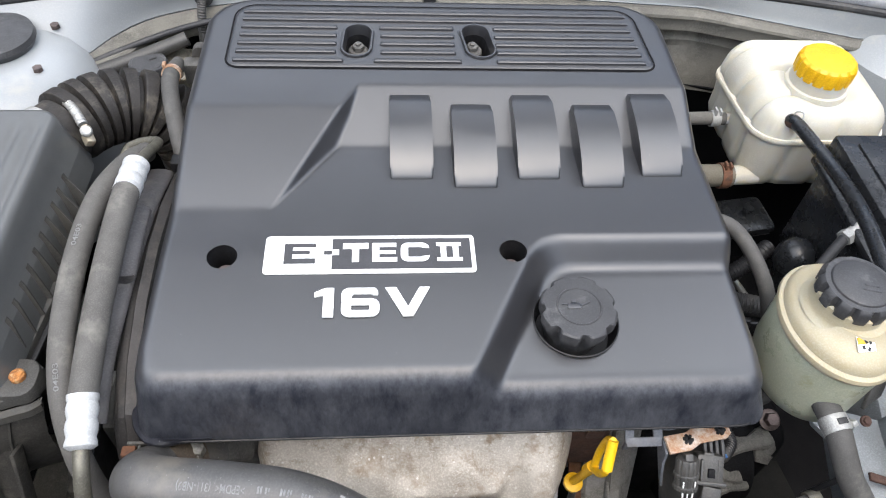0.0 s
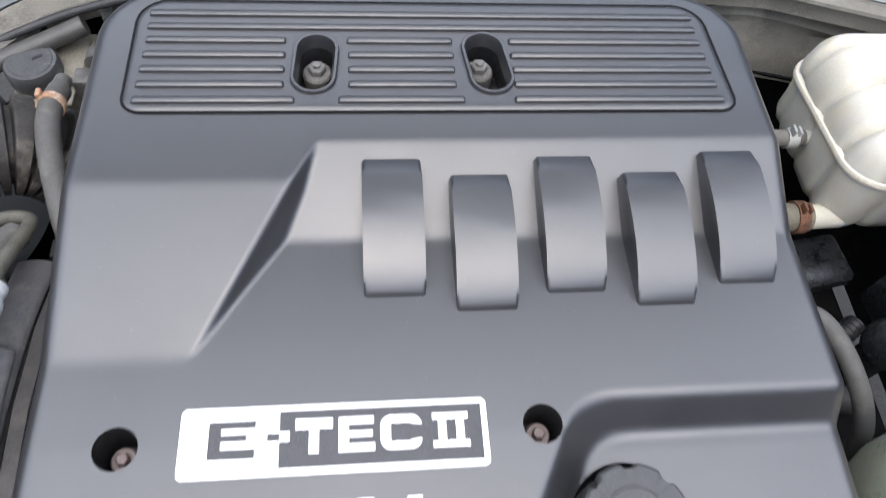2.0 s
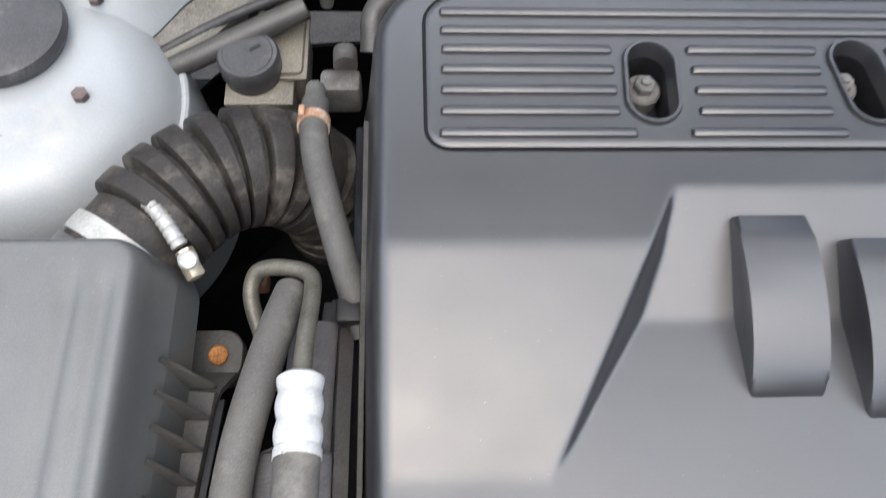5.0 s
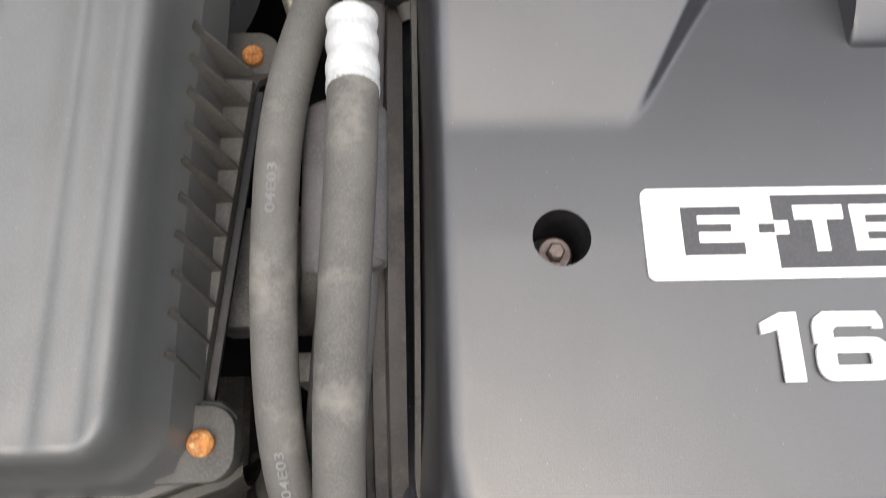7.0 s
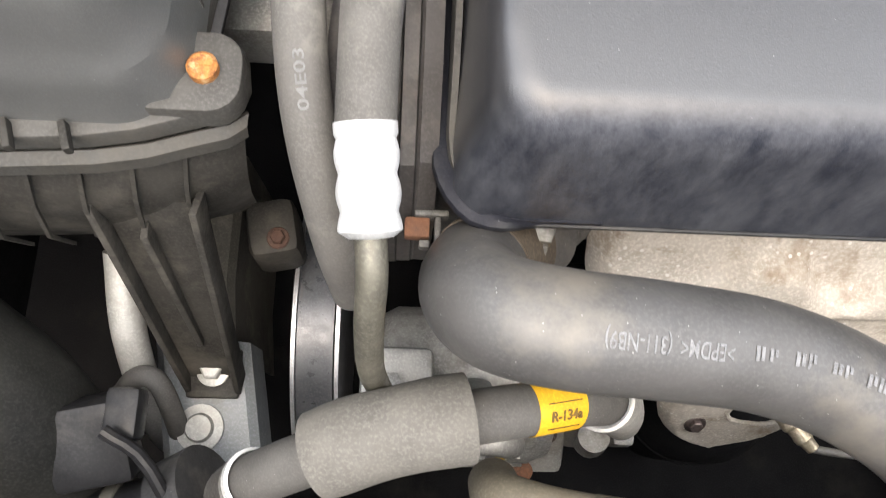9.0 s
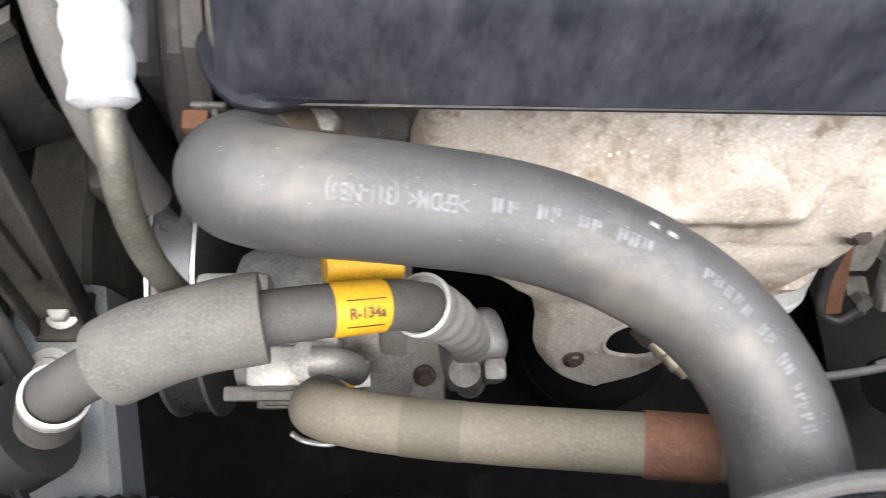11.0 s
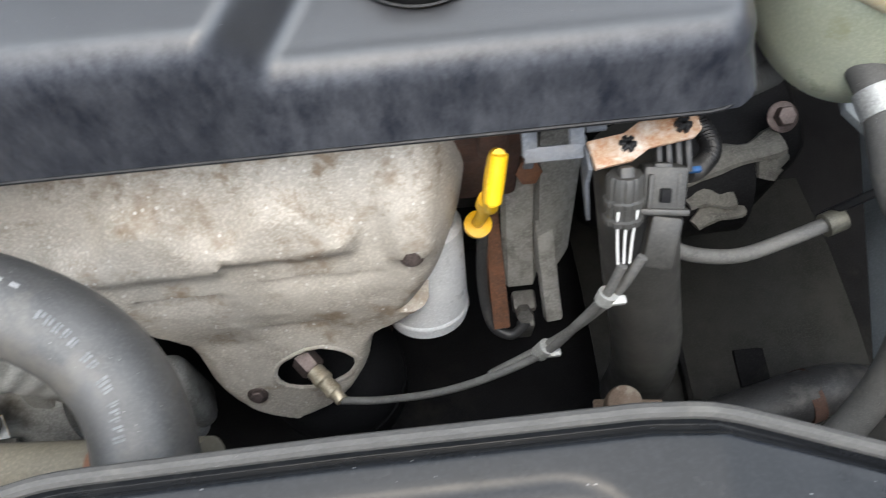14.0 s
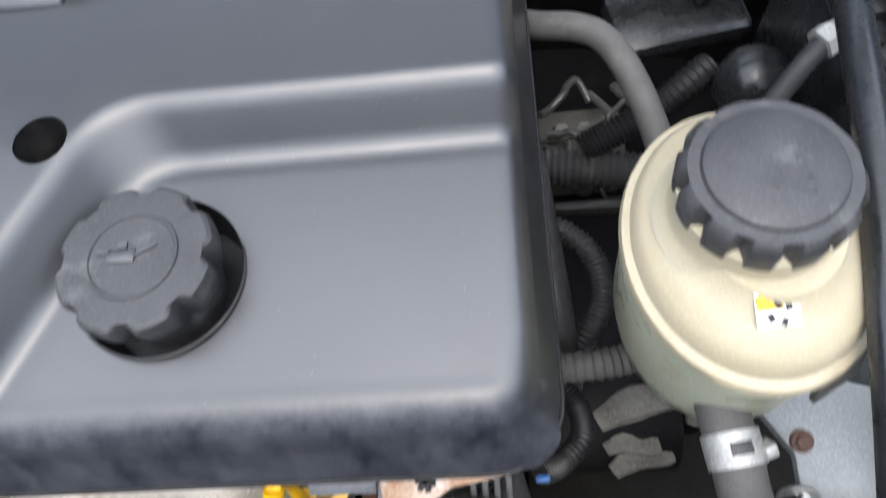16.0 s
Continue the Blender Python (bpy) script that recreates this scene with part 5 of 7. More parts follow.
# dipstick
dip = thing("oil_dipstick", "yellow plastic dipstick with loop handle", "dipstick", (0.207, 0.298, 0.62))
dm = along((0.2075, 0.297, 0.645), (0.2135, 0.281, 0.735))
part("collar", lathe([(0.0035, -0.016), (0.0085, -0.003), (0.0105, 0.0), (0.0105, 0.005), (0.0055, 0.006)], (0.2075, 0.297, 0.645), 24, dm), DIP, dip)
part("stem", tube([(0.2075, 0.297, 0.650), (0.210, 0.291, 0.680), (0.2108, 0.2830, 0.722)], 0.0044, 14, 4), DIP, dip)
part("knuckle", tube([(0.2100, 0.2870, 0.704), (0.2108, 0.2825, 0.724)], 0.0062, 14, 1), DIP, dip)
DT, DB, DS = Vector((0.2145, 0.2785, 0.790)), Vector((0.2095, 0.2600, 0.770)), Vector((0.2105, 0.280, 0.726))
part("loop_handle", join(tube([DS, DS.lerp(DT, 0.35) + Vector((0, 0.006, 0.004)), DT.lerp(DS, 0.25) + Vector((0, 0.006, 0.004)), DT], 0.0038, 12, 6), tube([DS, DS.lerp(DB, 0.4) + Vector((0, -0.003, -0.004)), DB.lerp(DS, 0.2) + Vector((0, -0.002, -0.004)), DB], 0.0038, 12, 6),
                         tube([DT + (DT - DB) * 0.02, DB + (DB - DT) * 0.02], 0.0052, 16, 1)), DIP, dip)

# engine block behind
block = thing("engine_block", "dirty cast engine block under the cover", "engine", (0.06, 0.53, 0.40))
part("head", box((0.05, 0.53, 0.66), (0.48, 0.36, 0.24), 0.02), ALU_DARK, block)
# Near-black crankcase: the shade under the head is in its colour.
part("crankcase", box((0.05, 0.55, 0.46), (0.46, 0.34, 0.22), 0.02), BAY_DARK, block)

# ---- upper radiator hose ----
RAD = [(-0.155, 0.295, 0.750), (-0.178, 0.278, 0.772), (-0.194, 0.256, 0.800), (-0.188, 0.238, 0.827), (-0.162, 0.230, 0.835), (-0.120, 0.227, 0.831), (-0.075, 0.223, 0.822), (-0.035, 0.211, 0.814), (0.000, 0.190, 0.808), (0.022, 0.162, 0.803), (0.031, 0.130, 0.80), (0.034, 0.08, 0.79)]
RR = 0.0238
rad = thing("radiator_hose", "thick dark grey rubber radiator hose with faded print", "hose", (-0.05, 0.20, 0.79))
rad_hose = part("hose", tube(RAD, RR, 40, 10), HOSE_GREY, rad)
RAD_WAY = smooth_path(RAD, 10)
part("hose_end", tube(RAD_WAY[6:17], RR + 0.0006, 36, 1), HOSE_BROWN, rad, "rust stained hose end")
out = thing("coolant_outlet", "dusty cast alloy coolant outlet flange", "outlet", (-0.165, 0.28, 0.74))
part("flange_plate", prism([(-0.181, 0.2800), (-0.1560, 0.2775), (-0.1535, 0.2850), (-0.158, 0.2905), (-0.181, 0.2925)], 0.782, 0.791, 0.0015), ALU, out)
part("flange_leg", slab([(-0.1630, 0.2790, 0.786), (-0.1655, 0.2680, 0.776), (-0.1680, 0.2580, 0.752)], 0.013, 0.006), ALU, out)
RAD_FR = path_frames(RAD_WAY)


def on_hose(bm, s_mid, ang):
    """Bends flat lettering round the hose; its top faces the front of the car."""
    step = sum((b - a).length for a, b in zip(RAD_WAY, RAD_WAY[1:])) / (len(RAD_WAY) - 1)
    for v in bm.verts:
        f = min(max(s_mid * (len(RAD_WAY) - 1) - v.co.x / step, 0.0), len(RAD_WAY) - 1.001)
        j = int(f)
        p = RAD_WAY[j].lerp(RAD_WAY[j + 1], f - j)
        t = RAD_FR[j][0].lerp(RAD_FR[j + 1][0], f - j).normalized()
        sd = t.cross(Vector((0, 0, 1))).normalized()
        up = sd.cross(t).normalized()
        a = radians(ang) - v.co.y / RR
        v.co = p + (sd * math.cos(a) + up * math.sin(a)) * (RR + 0.0002 + v.co.z)
    return bm


part("print_line", on_hose(text(">EPDM<  (311-NB9)", 0.0092, 0.0001, 0.54, 0.0001), 0.434, 76), PRINT_FADED, rad_hose, smooth=False)
rnd = random.Random(4)
for s0, s1, b0, b1, marks, gaps in ((0.500, 0.642, 79, 89, 12, (2, 5, 8)), (0.690, 0.885, 95, 86, 17, (5, 8, 11))):
    for k in range(marks):
        if k in gaps:
            continue
        f0 = s0 + (s1 - s0) * k / marks
        w = (s1 - s0) / marks * rnd.uniform(0.30, 0.42)
        mid = b0 + (b1 - b0) * k / marks
        lo, hi = mid - 7.5 + rnd.uniform(0, 2.5), mid + 7.5 - rnd.uniform(0, 2.5)
        part("print_mark", tube_patch(RAD, RR, f0, f0 + w * 0.8, lo, hi), PRINT_FADED, rad_hose, smooth=False)
        part("print_mark", tube_patch(RAD, RR, f0 + w * 1.15, f0 + w * 1.9, lo + rnd.uniform(0, 6), hi), PRINT_FADED, rad_hose, smooth=False)
for f in (0.632, 0.650):
    part("print_mark", tube_patch(RAD, RR, f, f + 0.009, 109, 115), PRINT_PALE, rad_hose)
thermo = thing("thermostat_housing", "brown stained cast coolant outlet", "housing", (-0.17, 0.32, 0.76))
part("neck", tube([(-0.140, 0.318, 0.728), (-0.160, 0.298, 0.746)], 0.0250, 28, 1), ALU_DARK, thermo, "grimy alloy neck")
part("flange", join(box((-0.135, 0.330, 0.755), (0.04, 0.03, 0.05), 0.006), lathe([(0.0065, 0), (0.0065, 0.008), (0.005, 0.009)], (-0.128, 0.316, 0.772), 6, SN)), ALU_DARK, thermo)
solo("head_corner", join(box((-0.160, 0.335, 0.73), (0.10, 0.05, 0.09), 0.01), lathe([(0.008, 0), (0.008, 0.01)], (-0.150, 0.308, 0.762), 6, SN)), ALU_DARK, "dirty alloy corner of the cylinder head", "engine casting")

# ---- air conditioning hose ----
AC = [(-0.306, 0.160, 0.690), (-0.296, 0.167, 0.718), (-0.268, 0.178, 0.738), (-0.235, 0.190, 0.750), (-0.200, 0.197, 0.752), (-0.160, 0.204, 0.743), (-0.128, 0.210, 0.728), (-0.105, 0.212, 0.708)]
ac = thing("air_conditioning_hose", "grey air conditioning hose with a yellow label and foam sleeve", "hose", (-0.19, 0.19, 0.70))
part("hose", tube(AC, 0.0135, 28, 8), RUBBER, ac)
part("foam_sleeve", tube([(-0.262, 0.180, 0.741), (-0.240, 0.188, 0.749), (-0.212, 0.195, 0.753), (-0.190, 0.199, 0.752)], 0.0218, 32, 6, rfun=lambda s: 1.0 + 0.02 * math.sin(9 * s)), RUBBER_DUSTY, ac, "dusty grey foam sleeve")
ac_way = [p for p in smooth_path(AC, 24) if -0.160 < p.x < -0.134]
lab = part("label", tube(ac_way, 0.0139, 28, 1, caps=False), LABEL_YELLOW, ac, "yellow printed label")
LT = (Vector((-0.134, 0.209, 0.731)) - Vector((-0.160, 0.204, 0.743))).normalized()
LU = Vector((0, -0.30, 0.954))
LU = (LU - LT * LU.dot(LT)).normalized()
LS = LU.cross(LT)
LC = Vector((-0.147, 0.2065, 0.7375))


def wrap(bm, c, r, off=0.0):
    """Bends a flat text round the label's tube."""
    for v in bm.verts:
        a = v.co.y / r + off
        v.co = c + LT * v.co.x + LS * (math.sin(a) * (r + v.co.z)) + LU * (math.cos(a) * (r + v.co.z))
    return bm


part("print", wrap(text("R-134a", 0.0074, 0.0002, 0.92, 0.0002), LC, 0.0146, -0.12), INK_WORN, lab, smooth=False)
for off, w in ((-0.62, 0.020), (0.36, 0.021)):
    part("print_rule", wrap(box((0, 0, 0), (w, 0.0005, 0.0004), 0), LC, 0.0142, off), INK, lab, smooth=False)
part("end_ring", lathe([(0.0150, -0.001), (0.0168, 0.0), (0.0168, 0.004), (0.0150, 0.005)], (-0.297, 0.166, 0.716), 28, along((-0.306, 0.160, 0.690), (-0.280, 0.172, 0.732)), caps=(False, False)), WHITE_PLASTIC, ac, "pale ring at the joint")
part("end_cup", lathe([(0.0165, -0.03), (0.0165, -0.001), (0.0140, 0.0)], (-0.298, 0.165, 0.714), 28, along((-0.306, 0.160, 0.690), (-0.288, 0.170, 0.726))), ALU_DARK, ac)
CR = [(-0.112, 0.212, 0.715), (-0.098, 0.211, 0.690), (-0.086, 0.208, 0.660), (-0.078, 0.205, 0.634)]
part("crimp", tube(CR, 0.0165, 28, 12, rfun=lambda s: (1.0 + 0.035 * math.sin(s * 2 * math.pi * 6)) * (1.0 - 0.22 * s)), ALLOY_PALE, ac, "ribbed alloy crimp")
part("crimp_rim", lathe([(0.0150, -0.002), (0.0178, 0.0), (0.0178, 0.003), (0.0160, 0.004)], (-0.1125, 0.212, 0.716), 28, along((-0.098, 0.211, 0.690), (-0.112, 0.212, 0.715)), caps=(False, False)), ALLOY_PALE, ac)
part("crimp_tail", tube([(-0.079, 0.205, 0.640), (-0.074, 0.204, 0.615), (-0.080, 0.206, 0.59)], 0.008, 16, 4), ALLOY_PALE, ac)
part("second_label", tube([(-0.165, 0.232, 0.720), (-0.145, 0.235, 0.715), (-0.125, 0.237, 0.71)], 0.010, 20, 4), LABEL_YELLOW, ac, "yellow label on the pipe behind")

# ---- lower coolant hose ----
low = thing("coolant_return_hose", "dusty beige coolant hose with a rusty clamp", "hose", (-0.08, 0.15, 0.70))
BEIGE = [(-0.168, 0.166, 0.680), (-0.168, 0.160, 0.706), (-0.155, 0.155, 0.720), (-0.130, 0.150, 0.726), (-0.080, 0.144, 0.736), (-0.015, 0.138, 0.752), (0.05, 0.131, 0.770)]
BR = 0.0145
BEIGE_DARKER = mat("darker_beige_hose", (0.105, 0.096, 0.072), (0.085, 0.078, 0.058), rough=0.7, scale=18, bump=0.1)
part("hose", tube(BEIGE, BR, 28, 8), RUBBER_BEIGE, low)
part("clamp", tube([(-0.012, 0.1378, 0.7528), (0.019, 0.1345, 0.7605)], BR + 0.0012, 28, 1), RUST, low, "rusty wide hose clamp")
part("wire_clip", tube([(-0.183, 0.148, 0.690), (-0.176, 0.144, 0.688), (-0.162, 0.142, 0.689), (-0.153, 0.146, 0.695)], 0.0016, 8, 6), STEEL, low, "wire spring clip")
part("damp_patch", tube([p for p in smooth_path(BEIGE, 24) if -0.124 < p.x < -0.092], BR + 0.0003, 28, 1, caps=False), BEIGE_DARKER, low, "darker stretch")

# ---- compressor ----
comp = thing("air_conditioning_compressor", "dirty cast aluminium air conditioning compressor", "compressor", (-0.15, 0.22, 0.50))
part("casing", tube([(-0.235, 0.232, 0.565), (-0.225, 0.232, 0.565), (-0.13, 0.232, 0.565), (-0.115, 0.232, 0.565)], 0.056, 40, 1, rfun=lambda s: (0.9, 1.0, 1.0, 0.92)[round(s * 3)]), ALU, comp)
part("valve_block", join(box((-0.190, 0.205, 0.630), (0.060, 0.045, 0.040), 0.008, pose(0, 0, 0, 20)), box((-0.196, 0.188, 0.650), (0.040, 0.026, 0.024), 0.006), lathe([(0.013, 0), (0.013, 0.018), (0.009, 0.020)], (-0.178, 0.190, 0.648), 6)), ALU, comp)
part("elbow", tube([(-0.176, 0.190, 0.668), (-0.164, 0.189, 0.668), (-0.154, 0.188, 0.655), (-0.152, 0.188, 0.632)], 0.009, 18, 6), ALU, comp)
part("sticker", moved(box((0, 0, 0), (0.016, 0.018, 0.0006), 0), pose(-0.151, 0.1865, 0.628, 35, 0, 5)), LABEL_YELLOW, comp, "small yellow and white sticker")
part("sticker_half", moved(box((0.003, 0, 0.0004), (0.010, 0.018, 0.0006), 0), pose(-0.151, 0.1865, 0.628, 35, 0, 5)), BADGE_WHITE, comp)
part("bracket_slab", box((-0.128, 0.218, 0.585), (0.018, 0.05, 0.12), 0.004, pose(0, 0, 0, -20)), ALLOY_PALE, comp)
part("bolt_plate", box((-0.103, 0.208, 0.512), (0.036, 0.018, 0.09), 0.006, pose(0, 0, 0, -55)), ALLOY_PALE, comp)
part("plate_bolt", hexbolt((-0.103, 0.198, 0.520), 0.006, 0.008, along((0, 0, 0), (0, -0.5, 0.85))), BOLT, comp)
for z, dx in ((0.60, -0.02), (0.56, 0.0), (0.53, -0.01)):
    part("cooling_fin", box((-0.175 + dx, 0.178, z), (0.09, 0.010, 0.006), 0.002), ALU_DARK, comp)
part("lower_lug", lathe([(0.008, 0), (0.008, 0.025), (0.006, 0.027)], (-0.125, 0.170, 0.535), 16, along((0, 0, 0), (0, -0.3, -1))), RUST, comp)
part("end_casting", join(box((-0.066, 0.218, 0.515), (0.052, 0.045, 0.090), 0.014, pose(0, 0, 0, -10, 0, 12), 3), tube([(-0.075, 0.196, 0.560), (-0.068, 0.192, 0.520), (-0.060, 0.198, 0.470)], 0.012, 16, 4), box((-0.052, 0.198, 0.545), (0.018, 0.018, 0.030), 0.005)), ALU, comp, "rough grey cast end")
pul = thing("belt_pulley", "grey steel drive pulley with grooved belt face", "pulley", (-0.283, 0.285, 0.40))
PUY, PUZ = 0.285, 0.487
part("rim", tube([(-0.297, PUY, PUZ), (-0.2965, PUY, PUZ), (-0.2705, PUY, PUZ), (-0.270, PUY, PUZ)], 0.110, 72, 1, rfun=lambda s: (0.97, 1.0, 1.0, 0.97)[round(s * 3)]), PULLEY_DARK, pul, "dark belt face")
for x in (-0.2985, -0.2675):
    part("flange", tube([(x - 0.0015, PUY, PUZ), (x + 0.0015, PUY, PUZ)], 0.1135, 72, 1), PULLEY, pul, "bright steel rim")
solo("pipe_union", join(lathe([(0.012, 0.0), (0.014, 0.004), (0.014, 0.02), (0.010, 0.022)], (-0.232, 0.215, 0.66), 6), box((-0.225, 0.225, 0.655), (0.045, 0.04, 0.02), 0.005)), ALU, "alloy pipe union on the compressor", "union")

# ---- grey side rail and small parts low on that side ----
rail = thing("chassis_rail", "pale grey painted chassis rail", "rail", (-0.33, 0.20, 0.50))
part("beam", sheet([[(x0 + sx, y, z) for y, sx in ((-0.02, 0.030), (0.128, 0.0), (0.196, -0.013), (0.255, -0.024))] for x0, z in ((-0.372, 0.50), (-0.372, 0.584), (-0.366, 0.590), (-0.312, 0.590), (-0.306, 0.584), (-0.304, 0.545))], 0.003), BAY_GREY, rail)
part("rear_section", sheet([[(x0 + sx, y, z) for y, sx in ((0.246, 0.0), (0.30, -0.006), (0.40, -0.006))] for x0, z in ((-0.390, 0.48), (-0.388, 0.580), (-0.384, 0.586), (-0.345, 0.586), (-0.340, 0.580), (-0.334, 0.44))], 0.003), BAY_DIRTY, rail, "grimy rear stretch")
part("rust_patch", sheet([[(x, y, 0.5895 + 0.0008 * noise.noise((x * 90, y * 90, 1.0))) for x in np.linspace(-0.366, -0.344, 6)] for y in np.linspace(0.212, 0.224, 5)], 0.001), RUST, rail, "rust bloom by the foot")
part("rail_bolt", lathe([(0.016, 0), (0.016, 0.002), (0.010, 0.0025), (0.0085, 0.006), (0.004, 0.0065)], (-0.357, 0.195, 0.5915), 20), ALLOY_PALE, rail)
solo("pale_tube", tube([(-0.40, 0.30, 0.66), (-0.398, 0.25, 0.63), (-0.395, 0.20, 0.56), (-0.395, 0.18, 0.48)], 0.011, 20, 6), ALLOY_PALE, "pale metal tube beside the air box", "tube")
solo("looped_wire", tube([(-0.41, 0.215, 0.60), (-0.392, 0.225, 0.625), (-0.378, 0.222, 0.627), (-0.372, 0.20, 0.60), (-0.375, 0.18, 0.56)], 0.007, 14, 6), RUBBER, "grey taped wiring loop", "wiring")
can = thing("dark_canister", "black plastic canister below the headlamp", "canister", (-0.38, 0.13, 0.60))
part("body", tube([(-0.43, 0.12, 0.62), (-0.36, 0.14, 0.64), (-0.345, 0.150, 0.646)], 0.028, 28, 4), BLACK, can)
part("end_cap", tube([(-0.352, 0.146, 0.643), (-0.332, 0.156, 0.651)], 0.031, 28, 1), RUBBER_DARK, can)
part("band", tube([(-0.385, 0.134, 0.633), (-0.377, 0.1365, 0.635)], 0.0292, 28, 1), BAY_DIRTY, can)
solo("connector_cluster", join(box((-0.40, 0.185, 0.66), (0.045, 0.05, 0.03), 0.005, pose(0, 0, 0, 20, 0, 12)), box((-0.38, 0.20, 0.672), (0.02, 0.03, 0.02), 0.004), tube([(-0.385, 0.19, 0.69), (-0.36, 0.17, 0.68), (-0.33, 0.10, 0.64)], 0.004, 10, 4)), BLACK, "black wiring connectors by the rail", "connector")
solo("corrugated_pipe", tube([(-0.34, 0.10, 0.62), (-0.29, 0.10, 0.60), (-0.24, 0.09, 0.585), (-0.20, 0.07, 0.58)], 0.015, 18, 20, rfun=lambda s: 1 + 0.08 * math.sin(s * 2 * math.pi * 16)), BLACK, "black corrugated plastic pipe by the radiator", "pipe")
fan = thing("radiator_fan_shroud", "black plastic radiator fan shroud", "fan shroud", (-0.08, 0.06, 0.50))
part("shroud", box((0.06, 0.02, 0.60), (0.90, 0.05, 0.42), 0.012), BLACK, fan)
part("motor", lathe([(0.055, 0.0), (0.055, 0.05), (0.045, 0.06), (0.02, 0.062)], (-0.12, 0.05, 0.56), 32, along((0, 0, 0), (0, 1, 0.1))), BLACK, fan)
for k in range(6):
    part("shroud_rib", box((-0.30 + 0.055 * k, 0.05, 0.56), (0.006, 0.05, 0.26), 0.001), BLACK, fan)


# ---- air filter housing ----
afb = thing("air_filter_box", "black plastic air filter housing with ribbed side", "air filter box", (-0.44, 0.45, 0.60))


def lid_cut(x, y):
    return sd_round(x, y, -0.62, 0.318, -0.3215, 0.628, 0.028)


def lid_top(x, y):
    e = np.clip(-lid_cut(x, y), 0, 1)
    z = 0.852 + 0.044 * soft_step((e + 0.001) / 0.015, 0.48)
    for gx in (-0.347, -0.366, -0.410, -0.430):
        z = z - 0.0022 * np.exp(-((x - gx) / 0.0050) ** 2) * np.clip(e / 0.02, 0, 1) * np.clip((0.60 - y) / 0.02, 0, 1)
    return z


def flange_x(y):
    return -0.3175 + 0.0185 * (y - 0.35) / 0.19


lid = part("lid", field(lid_cut, lid_top, -0.62, 0.318, -0.3215, 0.628, 0.0028, lambda x, y, z: 0.822, flare=0.006), FILTER_BOX, afb, angle=60)
FRONT_LIP = [(-0.620, 0.299), (-0.440, 0.301), (-0.400, 0.303), (-0.362, 0.306), (-0.340, 0.310), (-0.322, 0.316), (-0.306, 0.321), (-0.298, 0.327)]
part("flange", join(prism(FRONT_LIP + [(-0.2955, 0.336), (-0.2975, 0.350), (-0.306, 0.357), (-0.335, 0.360), (-0.620, 0.345)], 0.8115, 0.8235, 0.002),
                    prism([(-0.335, 0.352), (flange_x(0.352), 0.352), (flange_x(0.45), 0.45), (flange_x(0.542), 0.542), (-0.335, 0.546)], 0.8135, 0.8225, 0.002)), FILTER_RIB, afb, "dusty joint flange")
part("lower_lip", sheet([[(x + 0.002, y - 0.001, 0.8115) for x, y in FRONT_LIP], [(x + 0.001, y - 0.006, 0.8075) for x, y in FRONT_LIP], [(x, y - 0.0065, 0.798) for x, y in FRONT_LIP], [(x - 0.002, y - 0.003, 0.7945) for x, y in FRONT_LIP]], 0.003), FILTER_RIB, afb, "dusty lower lip")
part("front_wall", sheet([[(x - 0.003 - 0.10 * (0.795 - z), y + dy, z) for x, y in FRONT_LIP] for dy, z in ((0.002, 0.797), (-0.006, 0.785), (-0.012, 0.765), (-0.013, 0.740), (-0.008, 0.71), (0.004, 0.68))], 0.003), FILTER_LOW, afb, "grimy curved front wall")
for k in range(8):
    x = -0.318 - 0.023 * k
    yy = float(np.interp(x, [p[0] for p in FRONT_LIP], [p[1] for p in FRONT_LIP]))
    part("wall_rib", sheet([[(x - 0.010 - 0.16 * (0.795 - z) + dx, yy + dy - out, z) for dy, z, out in ((-0.002, 0.795, 0.003), (-0.008, 0.775, 0.007), (-0.013, 0.745, 0.008), (-0.006, 0.700, 0.006))] for dx in (0.0, 0.0022)], 0.002), FILTER_LOW, afb)
part("flange_gasket", box((-0.312, 0.44, 0.812), (0.016, 0.20, 0.004), 0.001, pose(0, 0, 0, 0, 0, -5.5)), BLACK, afb)
TURN90 = Matrix(((1, 0, 0, 0), (0, 0, -1, 0), (0, 1, 0, 0), (0, 0, 0, 1)))
for k in range(10):
    y = 0.3735 + k * 0.0197
    fx = flange_x(y) - 0.0005
    fin_bm = prism([(fx, 0.823), (fx - 0.0006, 0.8255), (-0.3190, 0.858), (-0.3215, 0.864), (-0.3250, 0.858), (-0.3250, 0.823)], -0.0010, 0.0010, m=TURN90)
    for vert in fin_bm.verts:
        vert.co.y += y - 0.006 + 0.013 * (vert.co.z - 0.823) / 0.06
    part("stiffening_rib", fin_bm, FILTER_RIB, lid, smooth=False)
for bx, by, bz in ((-0.3122, 0.336, 0.831), (-0.3060, 0.5730, 0.7970)):
    part("screw_tab", prism(rounded(bx - 0.024, by - 0.019, bx + 0.016, by + 0.019, (0.003, 0.014, 0.014, 0.003)), bz - 0.016, bz - 0.001, 0.002), FILTER_RIB, afb)
    part("cover_screw", join(lathe([(0.0066, -0.001), (0.0066, 0.003), (0.005, 0.0045), (0.002, 0.0046)], (bx, by, bz), 20), box((bx, by, bz + 0.0047), (0.010, 0.0016, 0.0008), 0)), RUST_ORANGE, afb, "rusty orange cover screw")
part("tab_web", sheet([[(x, y, z) for x, y, z in ((-0.335, 0.530, 0.8215), (-0.334, 0.546, 0.814), (-0.332, 0.562, 0.7955))], [(x, y, z) for x, y, z in ((flange_x(0.53), 0.530, 0.8215), (-0.2975, 0.546, 0.814), (-0.2925, 0.562, 0.7955))]], 0.004), FILTER_RIB, afb)
